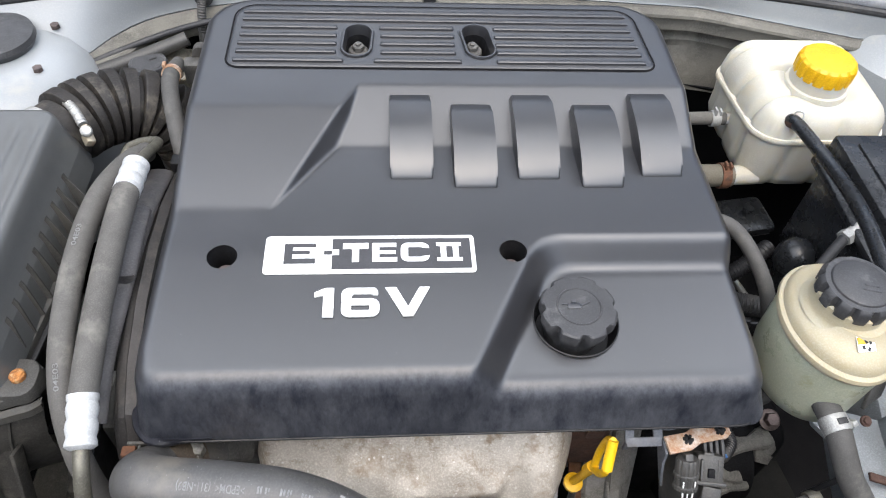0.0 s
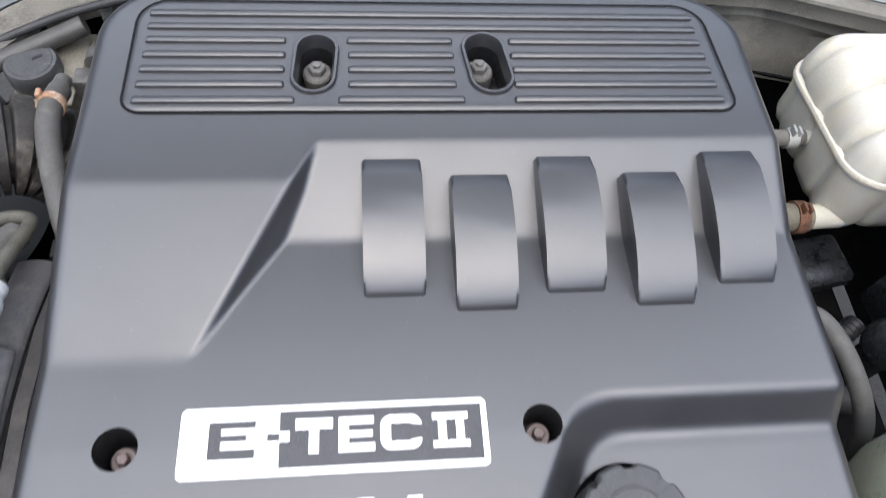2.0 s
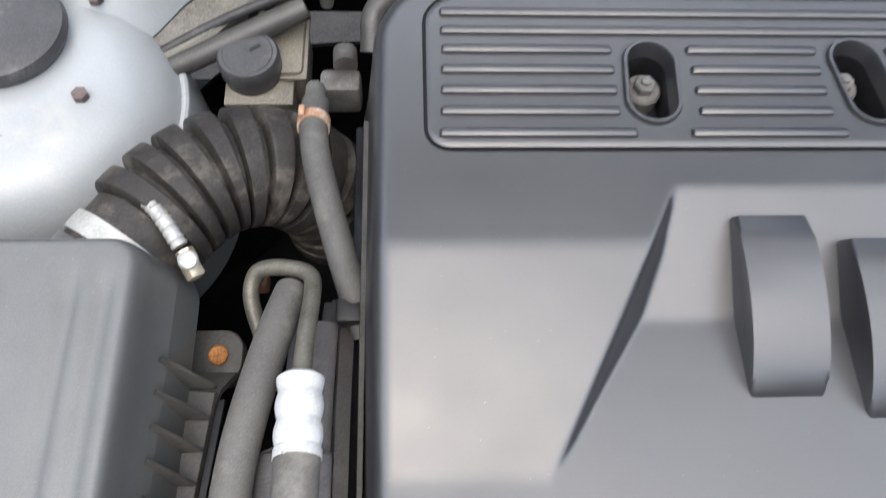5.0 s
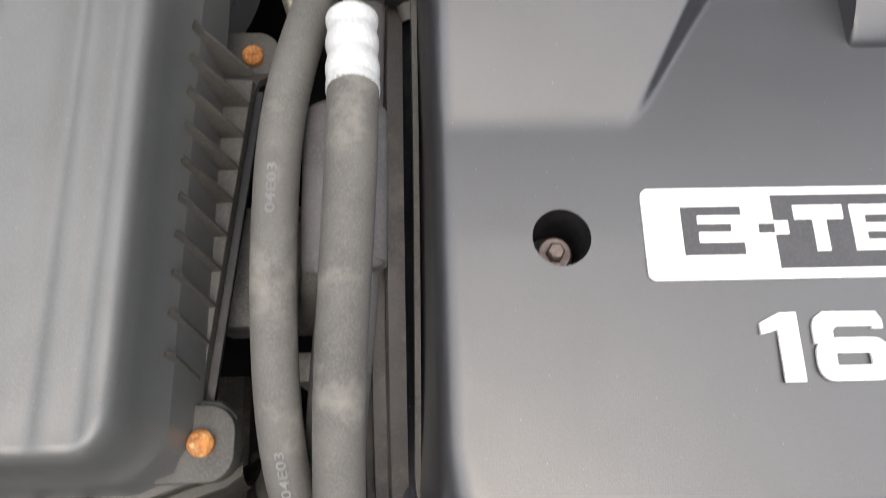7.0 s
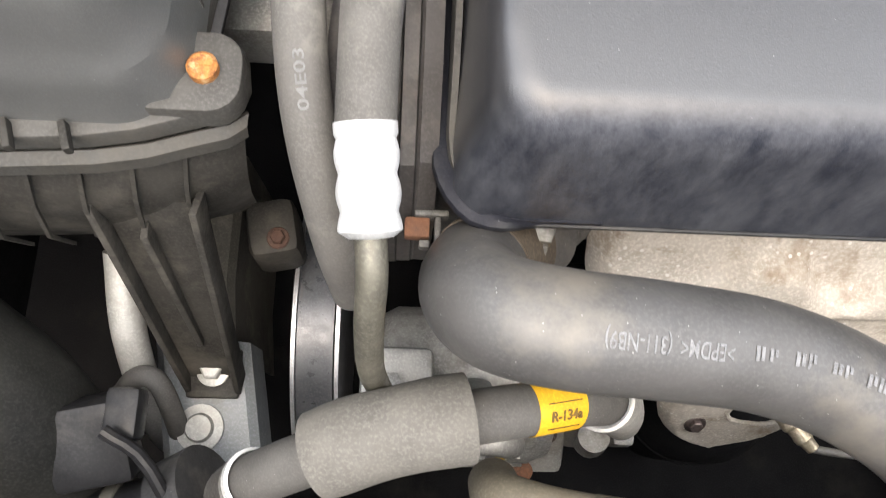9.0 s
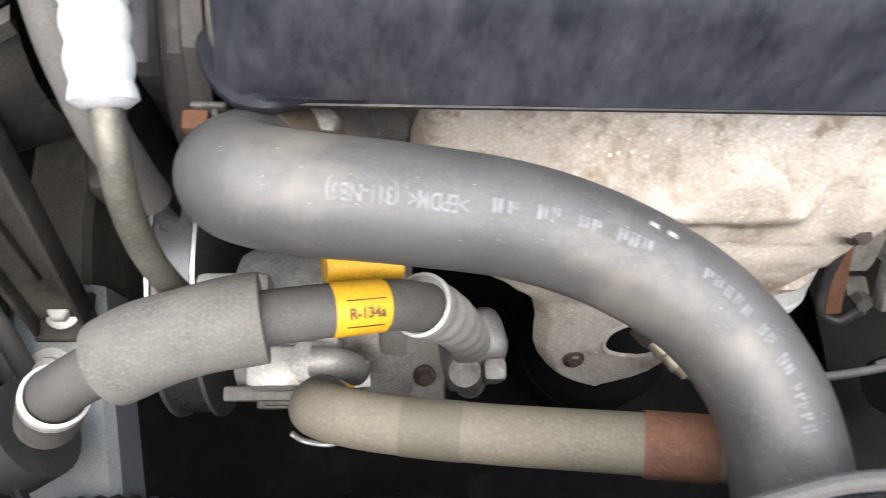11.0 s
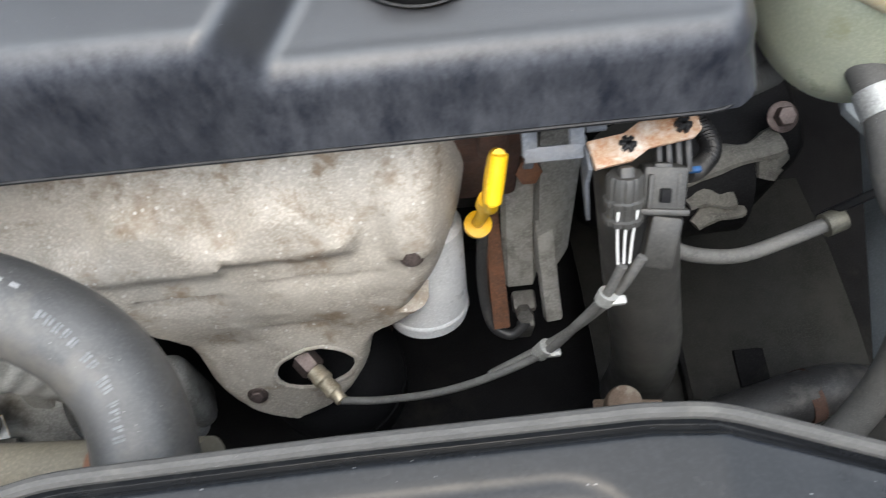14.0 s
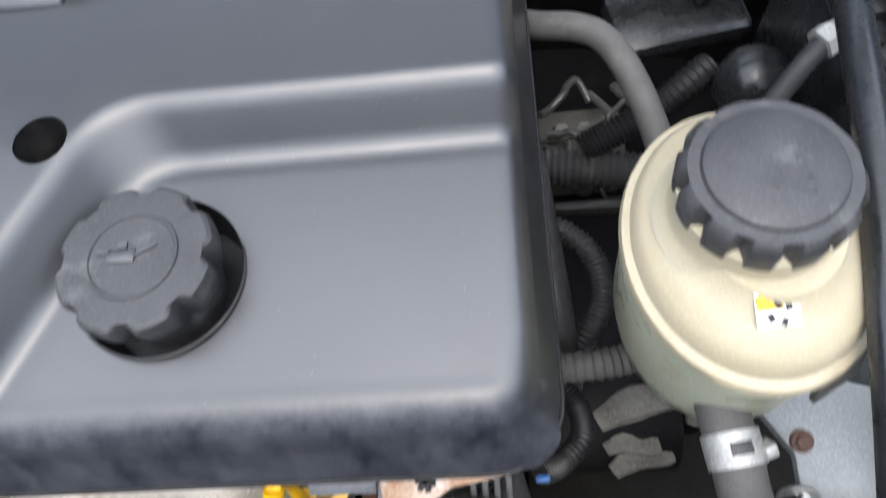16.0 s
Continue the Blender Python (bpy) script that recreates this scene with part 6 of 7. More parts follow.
for k in range(9):
    part("front_notch", box((-0.366 - 0.0235 * k, 0.3045, 0.8255), (0.0035, 0.014, 0.006), 0.001, pose(0, 0, 0, 0, 0, 18)), FILTER_LOW, afb)


def tray_bm():
    bm = bmesh.new()
    rings = []
    for z, i in ((0.813, 0.006), (0.79, 0.014), (0.72, 0.028), (0.64, 0.05)):
        rings.append([bm.verts.new((x, y, z)) for x, y in rounded(-0.62, 0.306 + i, -0.316 - i, 0.60 - i, 0.02)])
    n = len(rings[0])
    for a, b in zip(rings, rings[1:]):
        for k in range(n):
            bm.faces.new((a[k], a[(k + 1) % n], b[(k + 1) % n], b[k]))
    bm.faces.new(rings[0])
    bm.faces.new(rings[-1])
    return bm


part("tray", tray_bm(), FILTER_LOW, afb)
LEG = [(-0.376, 0.300, 0.760), (-0.326, 0.300, 0.760), (-0.336, 0.228, 0.592), (-0.366, 0.228, 0.592)]
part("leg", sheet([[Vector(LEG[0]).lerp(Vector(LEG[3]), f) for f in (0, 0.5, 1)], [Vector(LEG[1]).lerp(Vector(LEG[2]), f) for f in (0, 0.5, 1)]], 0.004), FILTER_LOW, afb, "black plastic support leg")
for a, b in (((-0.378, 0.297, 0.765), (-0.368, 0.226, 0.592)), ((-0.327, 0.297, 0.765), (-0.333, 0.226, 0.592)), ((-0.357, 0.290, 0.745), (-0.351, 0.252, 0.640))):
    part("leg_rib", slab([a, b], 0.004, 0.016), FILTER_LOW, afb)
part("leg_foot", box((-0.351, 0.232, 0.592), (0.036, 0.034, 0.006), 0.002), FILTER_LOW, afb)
part("leg_bolt", join(lathe([(0.0115, 0), (0.0115, 0.002), (0.009, 0.003)], (-0.351, 0.234, 0.5955), 24), lathe([(0.0075, 0.002), (0.0075, 0.010), (0.006, 0.011)], (-0.351, 0.234, 0.5955), 6)), ALLOY_PALE, afb, "zinc bolt stained with rust")
part("lower_duct", tube([(-0.52, 0.30, 0.72), (-0.50, 0.24, 0.70), (-0.46, 0.20, 0.66), (-0.44, 0.16, 0.60)], 0.05, 32, 6), SPLASH, afb, "dusty black air duct")
NK = [(-0.412, 0.548, 0.828), (-0.386, 0.590, 0.838), (-0.366, 0.621, 0.8425)]
part("neck", tube(NK, 0.0385, 36, 6, rfun=lambda s: 1.0 + 0.05 * (s > 0.80)), FILTER_BOX, afb)

# intake bellows with its screw clamp
bel = thing("intake_bellows", "black corrugated rubber air intake bellows", "intake hose", (-0.30, 0.66, 0.81))
BEL = [(-0.374, 0.610, 0.842), (-0.358, 0.634, 0.843), (-0.336, 0.667, 0.842), (-0.308, 0.692, 0.838), (-0.278, 0.704, 0.828), (-0.254, 0.707, 0.808), (-0.238, 0.706, 0.778), (-0.232, 0.704, 0.74)]


def bellows_r(s):
    if s < 0.20:
        return 0.93
    ph = ((s - 0.20) * 15.0) % 1.0
    rise = min(1.0, max(0.0, (0.5 - abs(ph - 0.5) - 0.09) / 0.10))
    return 0.84 + 0.25 * rise * rise * (3 - 2 * rise)

part("hose", tube(BEL, 0.0395, 40, 48, rfun=bellows_r), BELLOWS, bel, angle=50)
cl = along(BEL[0], BEL[1])
part("clamp_band", lathe([(0.0375, -0.007), (0.0392, -0.007), (0.0396, 0.0), (0.0392, 0.007), (0.0375, 0.007)], (-0.362, 0.628, 0.8425), 48, cl, caps=(False, False)), ALLOY_PALE, bel, "dull worm drive clamp")
part("clamp_housing", tube([(-0.340, 0.652, 0.879), (-0.328, 0.638, 0.877), (-0.317, 0.622, 0.870)], 0.0052, 12, 12, rfun=lambda q: 1 + 0.10 * math.sin(q * 60)), ALLOY_PALE, bel, "slotted worm housing")
part("clamp_screw", join(lathe([(0.0058, 0), (0.0058, 0.006), (0.0048, 0.0075)], (-0.3155, 0.6205, 0.867), 6, along((-0.328, 0.638, 0.877), (-0.312, 0.612, 0.866))), box((-0.312, 0.612, 0.858), (0.010, 0.014, 0.010), 0.002, pose(0, 0, 0, 20, 30, 40))), BRASS, bel)
part("screw_head", lathe([(0.0062, 0), (0.0062, 0.004), (0.0050, 0.0052), (0.003, 0.0045)], (-0.3125, 0.6145, 0.866), 14, along((0, 0, 0), (0.25, -0.4, 0.85))), ALLOY_PALE, bel, "pale screw head")

# ---- refrigerant pipes beside the cover ----
H1 = [(-0.2500, 0.598, 0.852), (-0.2555, 0.562, 0.872), (-0.2635, 0.512, 0.886), (-0.2690, 0.475, 0.885), (-0.2710, 0.435, 0.881), (-0.2715, 0.395, 0.873), (-0.2705, 0.355, 0.861), (-0.2680, 0.325, 0.847), (-0.2640, 0.303, 0.833), (-0.2590, 0.285, 0.815), (-0.2540, 0.270, 0.790), (-0.249, 0.26, 0.75)]
h1 = thing("refrigerant_hose", "grey rubber refrigerant hose with white date print", "hose", (-0.265, 0.43, 0.80))
h1h = part("hose", tube(H1, 0.0108, 24, 8), RUBBER_WARM, h1)
for yc in (0.447, 0.325):
    way = [p for p in smooth_path(H1, 24)]
    c = min(way, key=lambda p: abs(p.y - yc))
    d = min(way, key=lambda p: abs(p.y - yc - 0.012)) - min(way, key=lambda p: abs(p.y - yc + 0.012))
    d.normalize()
    up = (Vector((0.0, 0.0, 1.0)) - d * d.z).normalized()
    side = up.cross(d)
    bm = text("04E03", 0.0062, 0.0002, 1.55, 0.0001)
    for v in bm.verts:
        a = v.co.y / 0.0111
        v.co = c + d * v.co.x + side * (math.sin(a) * 0.0111) + up * (math.cos(a) * 0.0111)
    part("print_mark", bm, PRINT_PALE, h1h, smooth=False)
H2 = [(-0.2330, 0.490, 0.905), (-0.2340, 0.450, 0.902), (-0.2375, 0.400, 0.888), (-0.2410, 0.350, 0.870), (-0.2420, 0.300, 0.853)]
h2 = thing("refrigerant_hose", "grey rubber refrigerant hose between white plastic sleeves", "hose", (-0.24, 0.42, 0.80))
part("hose", tube(H2, 0.0120, 24, 8), RUBBER_WARM, h2)


def sleeve(a, b, r=0.0122):
    a, b = Vector(a), Vector(b)
    L = (b - a).length
    prof = [(r * 1.03, 0), (r * 1.03, L * 0.10)] + [(r * (0.93 + 0.12 * abs(math.sin(math.pi * (k / 36 * 2.5 + 0.0)))), L * (0.12 + 0.85 * k / 36)) for k in range(1, 37)] + [(r * 0.75, L + 0.0015), (r * 0.4, L + 0.002)]
    return lathe(prof, a, 32, along(a, b))


part("sleeve", sleeve((-0.2330, 0.487, 0.9045), (-0.2345, 0.531, 0.8975)), WHITE_PLASTIC, h2, "white ribbed plastic sleeve")
part("sleeve", sleeve((-0.2420, 0.304, 0.8545), (-0.2385, 0.2640, 0.8395)), WHITE_PLASTIC, h2, "white ribbed plastic sleeve")
part("upper_pipe", tube([(-0.2345, 0.526, 0.898), (-0.2345, 0.560, 0.885), (-0.2345, 0.592, 0.868), (-0.2380, 0.606, 0.860), (-0.250, 0.613, 0.854), (-0.267, 0.617, 0.846), (-0.277, 0.614, 0.839), (-0.2795, 0.600, 0.829), (-0.272, 0.575, 0.812)], 0.0054, 16, 8), PIPE, h2, "bent alloy pipe")
part("lower_pipe", tube([(-0.2390, 0.268, 0.841), (-0.2375, 0.250, 0.830), (-0.2385, 0.233, 0.805), (-0.2380, 0.220, 0.765), (-0.2330, 0.213, 0.715), (-0.228, 0.212, 0.67)], 0.0066, 16, 8), PIPE, h2, "dull alloy pipe")

# belt cover with its ridges, and the sheathed loom on it
tbc = thing("timing_belt_cover", "dusty black plastic timing belt cover", "belt cover", (-0.225, 0.45, 0.55))
for x0, x1, z1, y0, y1 in ((-0.224, -0.212, 0.800, 0.325, 0.60), (-0.238, -0.2245, 0.790, 0.320, 0.60), (-0.252, -0.2385, 0.780, 0.31, 0.58)):
    part("ridge", box(((x0 + x1) / 2, (y0 + y1) / 2, z1 - 0.10), (x1 - x0, y1 - y0, 0.20), 0.004), FILTER_LOW, tbc)
RIDGE = [(0.0, 0.605, 0.822), (0.0, 0.57, 0.840), (0.0, 0.52, 0.853), (0.0, 0.46, 0.858), (0.0, 0.40, 0.853), (0.0, 0.345, 0.838), (0.0, 0.305, 0.815), (0.0, 0.285, 0.785), (0.0, 0.278, 0.75)]
BAND = [(-0.2370, -0.040), (-0.2350, -0.018), (-0.2330, -0.0155), (-0.2290, -0.0150), (-0.2282, -0.0075), (-0.2215, -0.0070), (-0.2208, -0.0010), (-0.2195, 0.0005), (-0.2112, -0.0030)]
part("top_face", sheet([[(x, y - 0.15 * dz, z + dz) for x, dz in BAND] for _, y, z in RIDGE], 0.002), BELT_COVER, tbc, "smooth grimy upper face", angle=25)
part("rusty_lug", box((-0.2190, 0.2830, 0.787), (0.0120, 0.0100, 0.008), 0.0015), RUST, tbc, "rusty lug")
part("lug_clip", join(box((-0.2125, 0.2890, 0.789), (0.016, 0.003, 0.010), 0.001), box((-0.2095, 0.2815, 0.788), (0.003, 0.013, 0.009), 0.001), box((-0.2155, 0.2755, 0.786), (0.005, 0.004, 0.006), 0.001)), ALU_DARK, tbc, "dusty metal clip")
loom = thing("sheathed_loom", "black wiring loom in a flat sheath", "wiring", (-0.22, 0.45, 0.83))
LOOM = [(-0.2145, 0.580, 0.846), (-0.2150, 0.52, 0.862), (-0.2155, 0.46, 0.868), (-0.2185, 0.40, 0.862), (-0.224, 0.345, 0.846), (-0.228, 0.30, 0.82)]
part("loom_branch", tube([(x - 0.0215, y, z - 0.008) for x, y, z in LOOM], 0.0150, 20, 8, flat=0.36), SHEATH, loom)
part("loom_edge", tube([(x - 0.0090, y, z - 0.010) for x, y, z in LOOM], 0.0020, 10, 8), SHEATH, loom)
part("sheath", tube([(-0.2395, 0.492, 0.8725), (-0.2395, 0.489, 0.8735), (-0.2395, 0.455, 0.8735), (-0.2400, 0.420, 0.8675), (-0.2400, 0.416, 0.8665)], 0.0208, 28, 6, flat=0.42), SHEATH, loom, "flat dusty plastic sheath")
part("end_block", box((-0.2135, 0.585, 0.848), (0.016, 0.016, 0.014), 0.002), BLACK, loom)

# alloy casting and struts in the gap by the belt
alt = thing("alternator_casting", "dusty alloy casting between the box and engine", "casting", (-0.285, 0.44, 0.62))
part("lug", box((-0.312, 0.452, 0.722), (0.050, 0.084, 0.040), 0.006), ALU, alt, "pale rough lug")
part("lower_arm", box((-0.310, 0.322, 0.630), (0.034, 0.040, 0.05), 0.008, pose(0, 0, 0, 0, 0, 12)), FILTER_LOW, alt, "grimy dark casting")
part("arm_bolt", hexbolt((-0.305, 0.314, 0.654), 0.005, 0.005), RUST_DARK, alt, "rusty bolt")
part("drum", tube([(-0.31, 0.47, 0.66), (-0.27, 0.47, 0.66)], 0.05, 28, 1), ALU_DARK, alt)
part("ear", box((-0.275, 0.385, 0.70), (0.02, 0.02, 0.08), 0.004), ALU_DARK, alt)
solo("gap_bracket", join(box((-0.262, 0.30, 0.72), (0.012, 0.05, 0.10), 0.003), lathe([(0.007, 0), (0.007, 0.006)], (-0.262, 0.315, 0.80), 6), lathe([(0.007, 0), (0.007, 0.006)], (-0.263, 0.292, 0.79), 6)), BLACK, "black bolted bracket behind the hose", "bracket")
solo("inlet_clip", join(lathe([(0.005, 0), (0.005, 0.006), (0.003, 0.007)], (-0.280, 0.622, 0.818), 16), box((-0.280, 0.622, 0.810), (0.014, 0.014, 0.016), 0.003)), RUST, "small rusty fixing by the bellows", "fixing")

# ---- suspension tower ----
tower = thing("strut_tower", "silver white painted suspension tower", "strut tower", (-0.478, 0.775, 0.65))
part("dome", lathe([(0.145, 0.62), (0.140, 0.74), (0.131, 0.786), (0.122, 0.808), (0.108, 0.827), (0.090, 0.838), (0.062, 0.842), (0.03, 0.842)], (-0.488, 0.775, 0), 64), BODY, tower)
part("seam_bead", tube([(-0.488 + 0.132 * math.cos(a), 0.775 + 0.132 * math.sin(a), 0.786) for a in np.linspace(-1.2, 1.2, 30)], 0.004, 10, 2), BODY, tower)
part("rubber_cap", lathe([(0.045, 0.842), (0.049, 0.850), (0.0475, 0.857), (0.036, 0.861), (0.012, 0.862)], (-0.476, 0.806, 0), 48), CAP_DUSTY, tower, "black rubber cap")
for a in (0.2, 1.5, 2.8):
    part("stud_nut", lathe([(0.006, 0), (0.006, 0.005)], (-0.474 + 0.075 * math.cos(a - 0.8), 0.798 + 0.075 * math.sin(a - 0.8), 0.840), 6), BOLT, tower)

# ---- brake fluid reservoir ----
brake = thing("brake_fluid_reservoir", "grimy plastic brake fluid reservoir with black cap", "reservoir", (-0.28, 0.82, 0.74))
part("body", join(box((-0.280, 0.832, 0.778), (0.056, 0.066, 0.055), 0.008), box((-0.290, 0.797, 0.772), (0.054, 0.040, 0.050), 0.008)), BRAKE_PLASTIC, brake, "stained translucent body")
part("seam", join(box((-0.280, 0.832, 0.798), (0.060, 0.070, 0.004), 0.001), box((-0.290, 0.797, 0.792), (0.058, 0.044, 0.005), 0.002)), BRAKE_PLASTIC, brake)
part("cap", lathe([(0.0240, 0.794), (0.0250, 0.803), (0.0258, 0.805), (0.0258, 0.818), (0.0240, 0.8215), (0.021, 0.8215), (0.020, 0.8225), (0.006, 0.8225)], (-0.296, 0.806, 0), 40), CAP_DUSTY, brake, "black screw cap")
part("cap_mark", box((-0.290, 0.811, 0.8228), (0.010, 0.003, 0.001), 0.0002, pose(0, 0, 0, 0, 0, 35)), INK, brake)
part("spout", tube([(-0.30, 0.86, 0.80), (-0.298, 0.862, 0.825)], 0.006, 12, 1), BLACK, brake)
brake.location += Vector((-0.011, 0.022, -0.020))
brh = thing("breather_hose", "grey rubber breather hose with rusty clip", "hose", (-0.225, 0.65, 0.83))
part("hose", tube([(-0.240, 0.735, 0.862), (-0.2390, 0.708, 0.871), (-0.2350, 0.680, 0.872), (-0.226, 0.645, 0.866), (-0.214, 0.605, 0.853), (-0.203, 0.575, 0.835)], 0.0095, 20, 8), RUBBER, brh)
part("clip", join(lathe([(0.0098, -0.004), (0.0112, -0.004), (0.0112, 0.004), (0.0098, 0.004)], (-0.2392, 0.712, 0.8695), 24, along((-0.240, 0.735, 0.862), (-0.2390, 0.708, 0.871)), caps=(False, False)), box((-0.246, 0.715, 0.880), (0.004, 0.008, 0.006), 0.001)), RUST_PALE, brh, "rusty spring clip")
solo("spigot", join(tube([(-0.241, 0.75, 0.858), (-0.240, 0.728, 0.866)], 0.0072, 16, 1), tube([(-0.222, 0.790, 0.85), (-0.221, 0.775, 0.852)], 0.009, 16, 1), box((-0.225, 0.765, 0.835), (0.03, 0.02, 0.03), 0.004)), ALU_DARK, "grimy metal spigots behind the cover", "spigot")

# ---- power steering reservoir ----
PX, PY = 0.441, 0.3685
SX, SY = 0.80, 1.0
ps = thing("power_steering_reservoir", "yellowed plastic power steering reservoir with black cap", "reservoir", (PX, PY, 0.737))
part("body", lathe([(0.020, 0.737), (0.048, 0.741), (0.059, 0.752), (0.0635, 0.772), (0.0655, 0.838), (0.0655, 0.843)], (PX, PY, 0), 56, sx=SX, sy=SY), PS_LOW, ps, "greenish translucent lower body")
part("seam", lathe([(0.0625, 0.838), (0.0675, 0.8395), (0.0692, 0.8440), (0.0680, 0.8480), (0.0640, 0.850)], (PX, PY, 0), 56, sx=SX, sy=SY), PS_TOP, ps, "welded seam")
part("top", lathe([(0.0645, 0.846), (0.0630, 0.855), (0.0585, 0.8615), (0.0500, 0.866), (0.0420, 0.870), (0.0380, 0.876)], (PX, PY, 0), 56, sx=SX, sy=SY), PS_TOP, ps, "yellowed upper half")
part("neck", lathe([(0.0400, 0.866), (0.0352, 0.870), (0.0338, 0.874), (0.0335, 0.888), (0.030, 0.889)], (0.437, 0.3710, 0), 40), PS_TOP, ps)
pcap = part("cap", lathe([(0.0330, 0.8835), (0.0345, 0.8845), (0.0352, 0.8965), (0.0332, 0.9005), (0.0315, 0.9020), (0.0270, 0.9022), (0.0262, 0.9040), (0.0245, 0.9050), (0.010, 0.9056)], (0.437, 0.3715, 0), 168, lobes=12, depth=0.13, lobe_range=(0.87, 0.9008)), CAP_DUSTY, ps, "black ribbed screw cap", angle=30)
part("cap_lettering", join(*[box((0.437 + dx, 0.3715 + dy, 0.9057), (w, 0.0022, 0.0006), 0.0002, pose(0, 0, 0, 0, 0, -14)) for dx, dy, w in ((0.004, -0.010, 0.016), (0.006, -0.005, 0.012))]), CAP_DUSTY, pcap)
sm = pose(0.4375, 0.3270, 0.8712, 29, 0, 4)
part("sticker", moved(box((0, 0, 0), (0.017, 0.014, 0.0006), 0.0), sm), BADGE_WHITE, ps, "torn white and yellow sticker")
part("sticker_print", moved(join(box((-0.003, 0.003, 0.0005), (0.010, 0.006, 0.0005), 0), ), sm), LABEL_YELLOW, ps)
part("sticker_print", moved(join(*[box((x, y, 0.0008), (0.0022, 0.0035, 0.0004), 0, pose(0, 0, 0, 0, 0, a)) for x, y, a in ((-0.003, -0.003, 20), (0.002, -0.005, -25), (0.004, 0.001, 10), (0.0, 0.002, 30))]), sm), INK, ps)
part("outlet", tube([(0.430, 0.326, 0.788), (0.432, 0.303, 0.789), (0.4333, 0.293, 0.788)], 0.0118, 20, 2), PS_LOW, ps)
PSH = [(0.4300, 0.326, 0.788), (0.4320, 0.303, 0.789), (0.4345, 0.284, 0.7865), (0.4375, 0.270, 0.778), (0.4470, 0.249, 0.757), (0.4630, 0.230, 0.735), (0.4790, 0.203, 0.700), (0.4800, 0.170, 0.660), (0.462, 0.135, 0.62), (0.425, 0.105, 0.595), (0.37, 0.08, 0.58)]
psh = thing("steering_hose", "grey rubber power steering hose with steel clamp", "hose", (0.45, 0.25, 0.75))
part("hose", tube(PSH, 0.0122, 28, 8), RUBBER, psh)
pc = along(PSH[1], PSH[2])
CP = Vector((0.4338, 0.2890, 0.7873))
part("clamp", join(lathe([(0.0122, -0.008), (0.0135, -0.008), (0.0137, 0.0), (0.0135, 0.008), (0.0122, 0.008)], CP, 32, pc, caps=(False, False)), box((0.4472, 0.2880, 0.793), (0.006, 0.006, 0.010), 0.001, pose(0, 0, 0, 35, 0, 20))), ALU, psh, "zinc spring clamp")
part("clamp_slot", moved(box((0.0, 0.0137, 0.0), (0.010, 0.0012, 0.006), 0.0005), Matrix.Translation(CP) @ pc), RUBBER_DARK, psh)
part("clamp_slot", moved(box((0.0137, 0.0, 0.0), (0.0012, 0.010, 0.006), 0.0005), Matrix.Translation(CP) @ pc), RUBBER_DARK, psh)
psb = thing("reservoir_bracket", "grey painted reservoir bracket with rusty bolt", "bracket", (0.47, 0.30, 0.76))
part("plate", box((0.518, 0.318, 0.814), (0.040, 0.032, 0.004), 0.0015, pose(0, 0, 0, 20, 10, 25)), ALU_DARK, psb)
part("bolt", hexbolt((0.4640, 0.291, 0.790), 0.0036, 0.004, along((0, 0, 0), (0, -0.4, 0.9))), RUST_DARK, psb)
part("web", box((0.490, 0.325, 0.790), (0.030, 0.004, 0.040), 0.001, pose(0, 0, 0, -15, 0, 30)), ALU_DARK, psb)

# overflow hose from the tank towards the front
OV = [(0.503, 0.670, 0.842), (0.506, 0.652, 0.850), (0.514, 0.600, 0.852), (0.513, 0.545, 0.860), (0.504, 0.490, 0.872), (0.4955, 0.440, 0.877), (0.4885, 0.385, 0.874), (0.4800, 0.325, 0.866), (0.475, 0.26, 0.845), (0.474, 0.20, 0.81)]
ov = thing("overflow_hose", "smooth dark rubber overflow hose with wire clip", "hose", (0.50, 0.45, 0.86))
part("hose", tube(OV, 0.0080, 22, 8), GLOSS_BLACK, ov)
part("rusty_end", tube([(0.503, 0.670, 0.842), (0.5063, 0.651, 0.850)], 0.0082, 20, 1), RUST_DARK, ov, "rust stained hose end")
part("wire_clip", tube([(0.503, 0.660, 0.853), (0.506, 0.662, 0.860), (0.512, 0.657, 0.862), (0.511, 0.652, 0.855)], 0.0010, 8, 5), STEEL, ov)

# ---- coolant expansion tank ----
TANK_SEAM = mat("tank_seam_plastic", (0.66, 0.62, 0.52), (0.56, 0.51, 0.40), rough=0.45, scale=30, sss=0.2)
tank = thing("coolant_expansion_tank", "white translucent coolant expansion tank with yellow cap", "expansion tank", (0.57, 0.77, 0.72))
TX0, TY0, TX1, TY1 = 0.471, 0.652, 0.642, 0.836
CUTS_Y = (0.696, 0.748, 0.800)
CUTS_X = (0.520, 0.575)


def tank_sd(x, y, deep=1.0):
    s = sd_round(x, y, TX0, TY0, TX1, TY1, 0.037)
    for g in CUTS_Y:
        s = s + deep * 0.0062 * np.exp(-((y - g) / 0.0055) ** 2) * np.exp(-np.clip(x - TX0, 0, 1) / 0.02)
    for g in CUTS_X:
        s = s + deep * 0.0062 * np.exp(-((x - g) / 0.0055) ** 2) * np.exp(-np.clip(y - TY0, 0, 1) / 0.02)
    return s


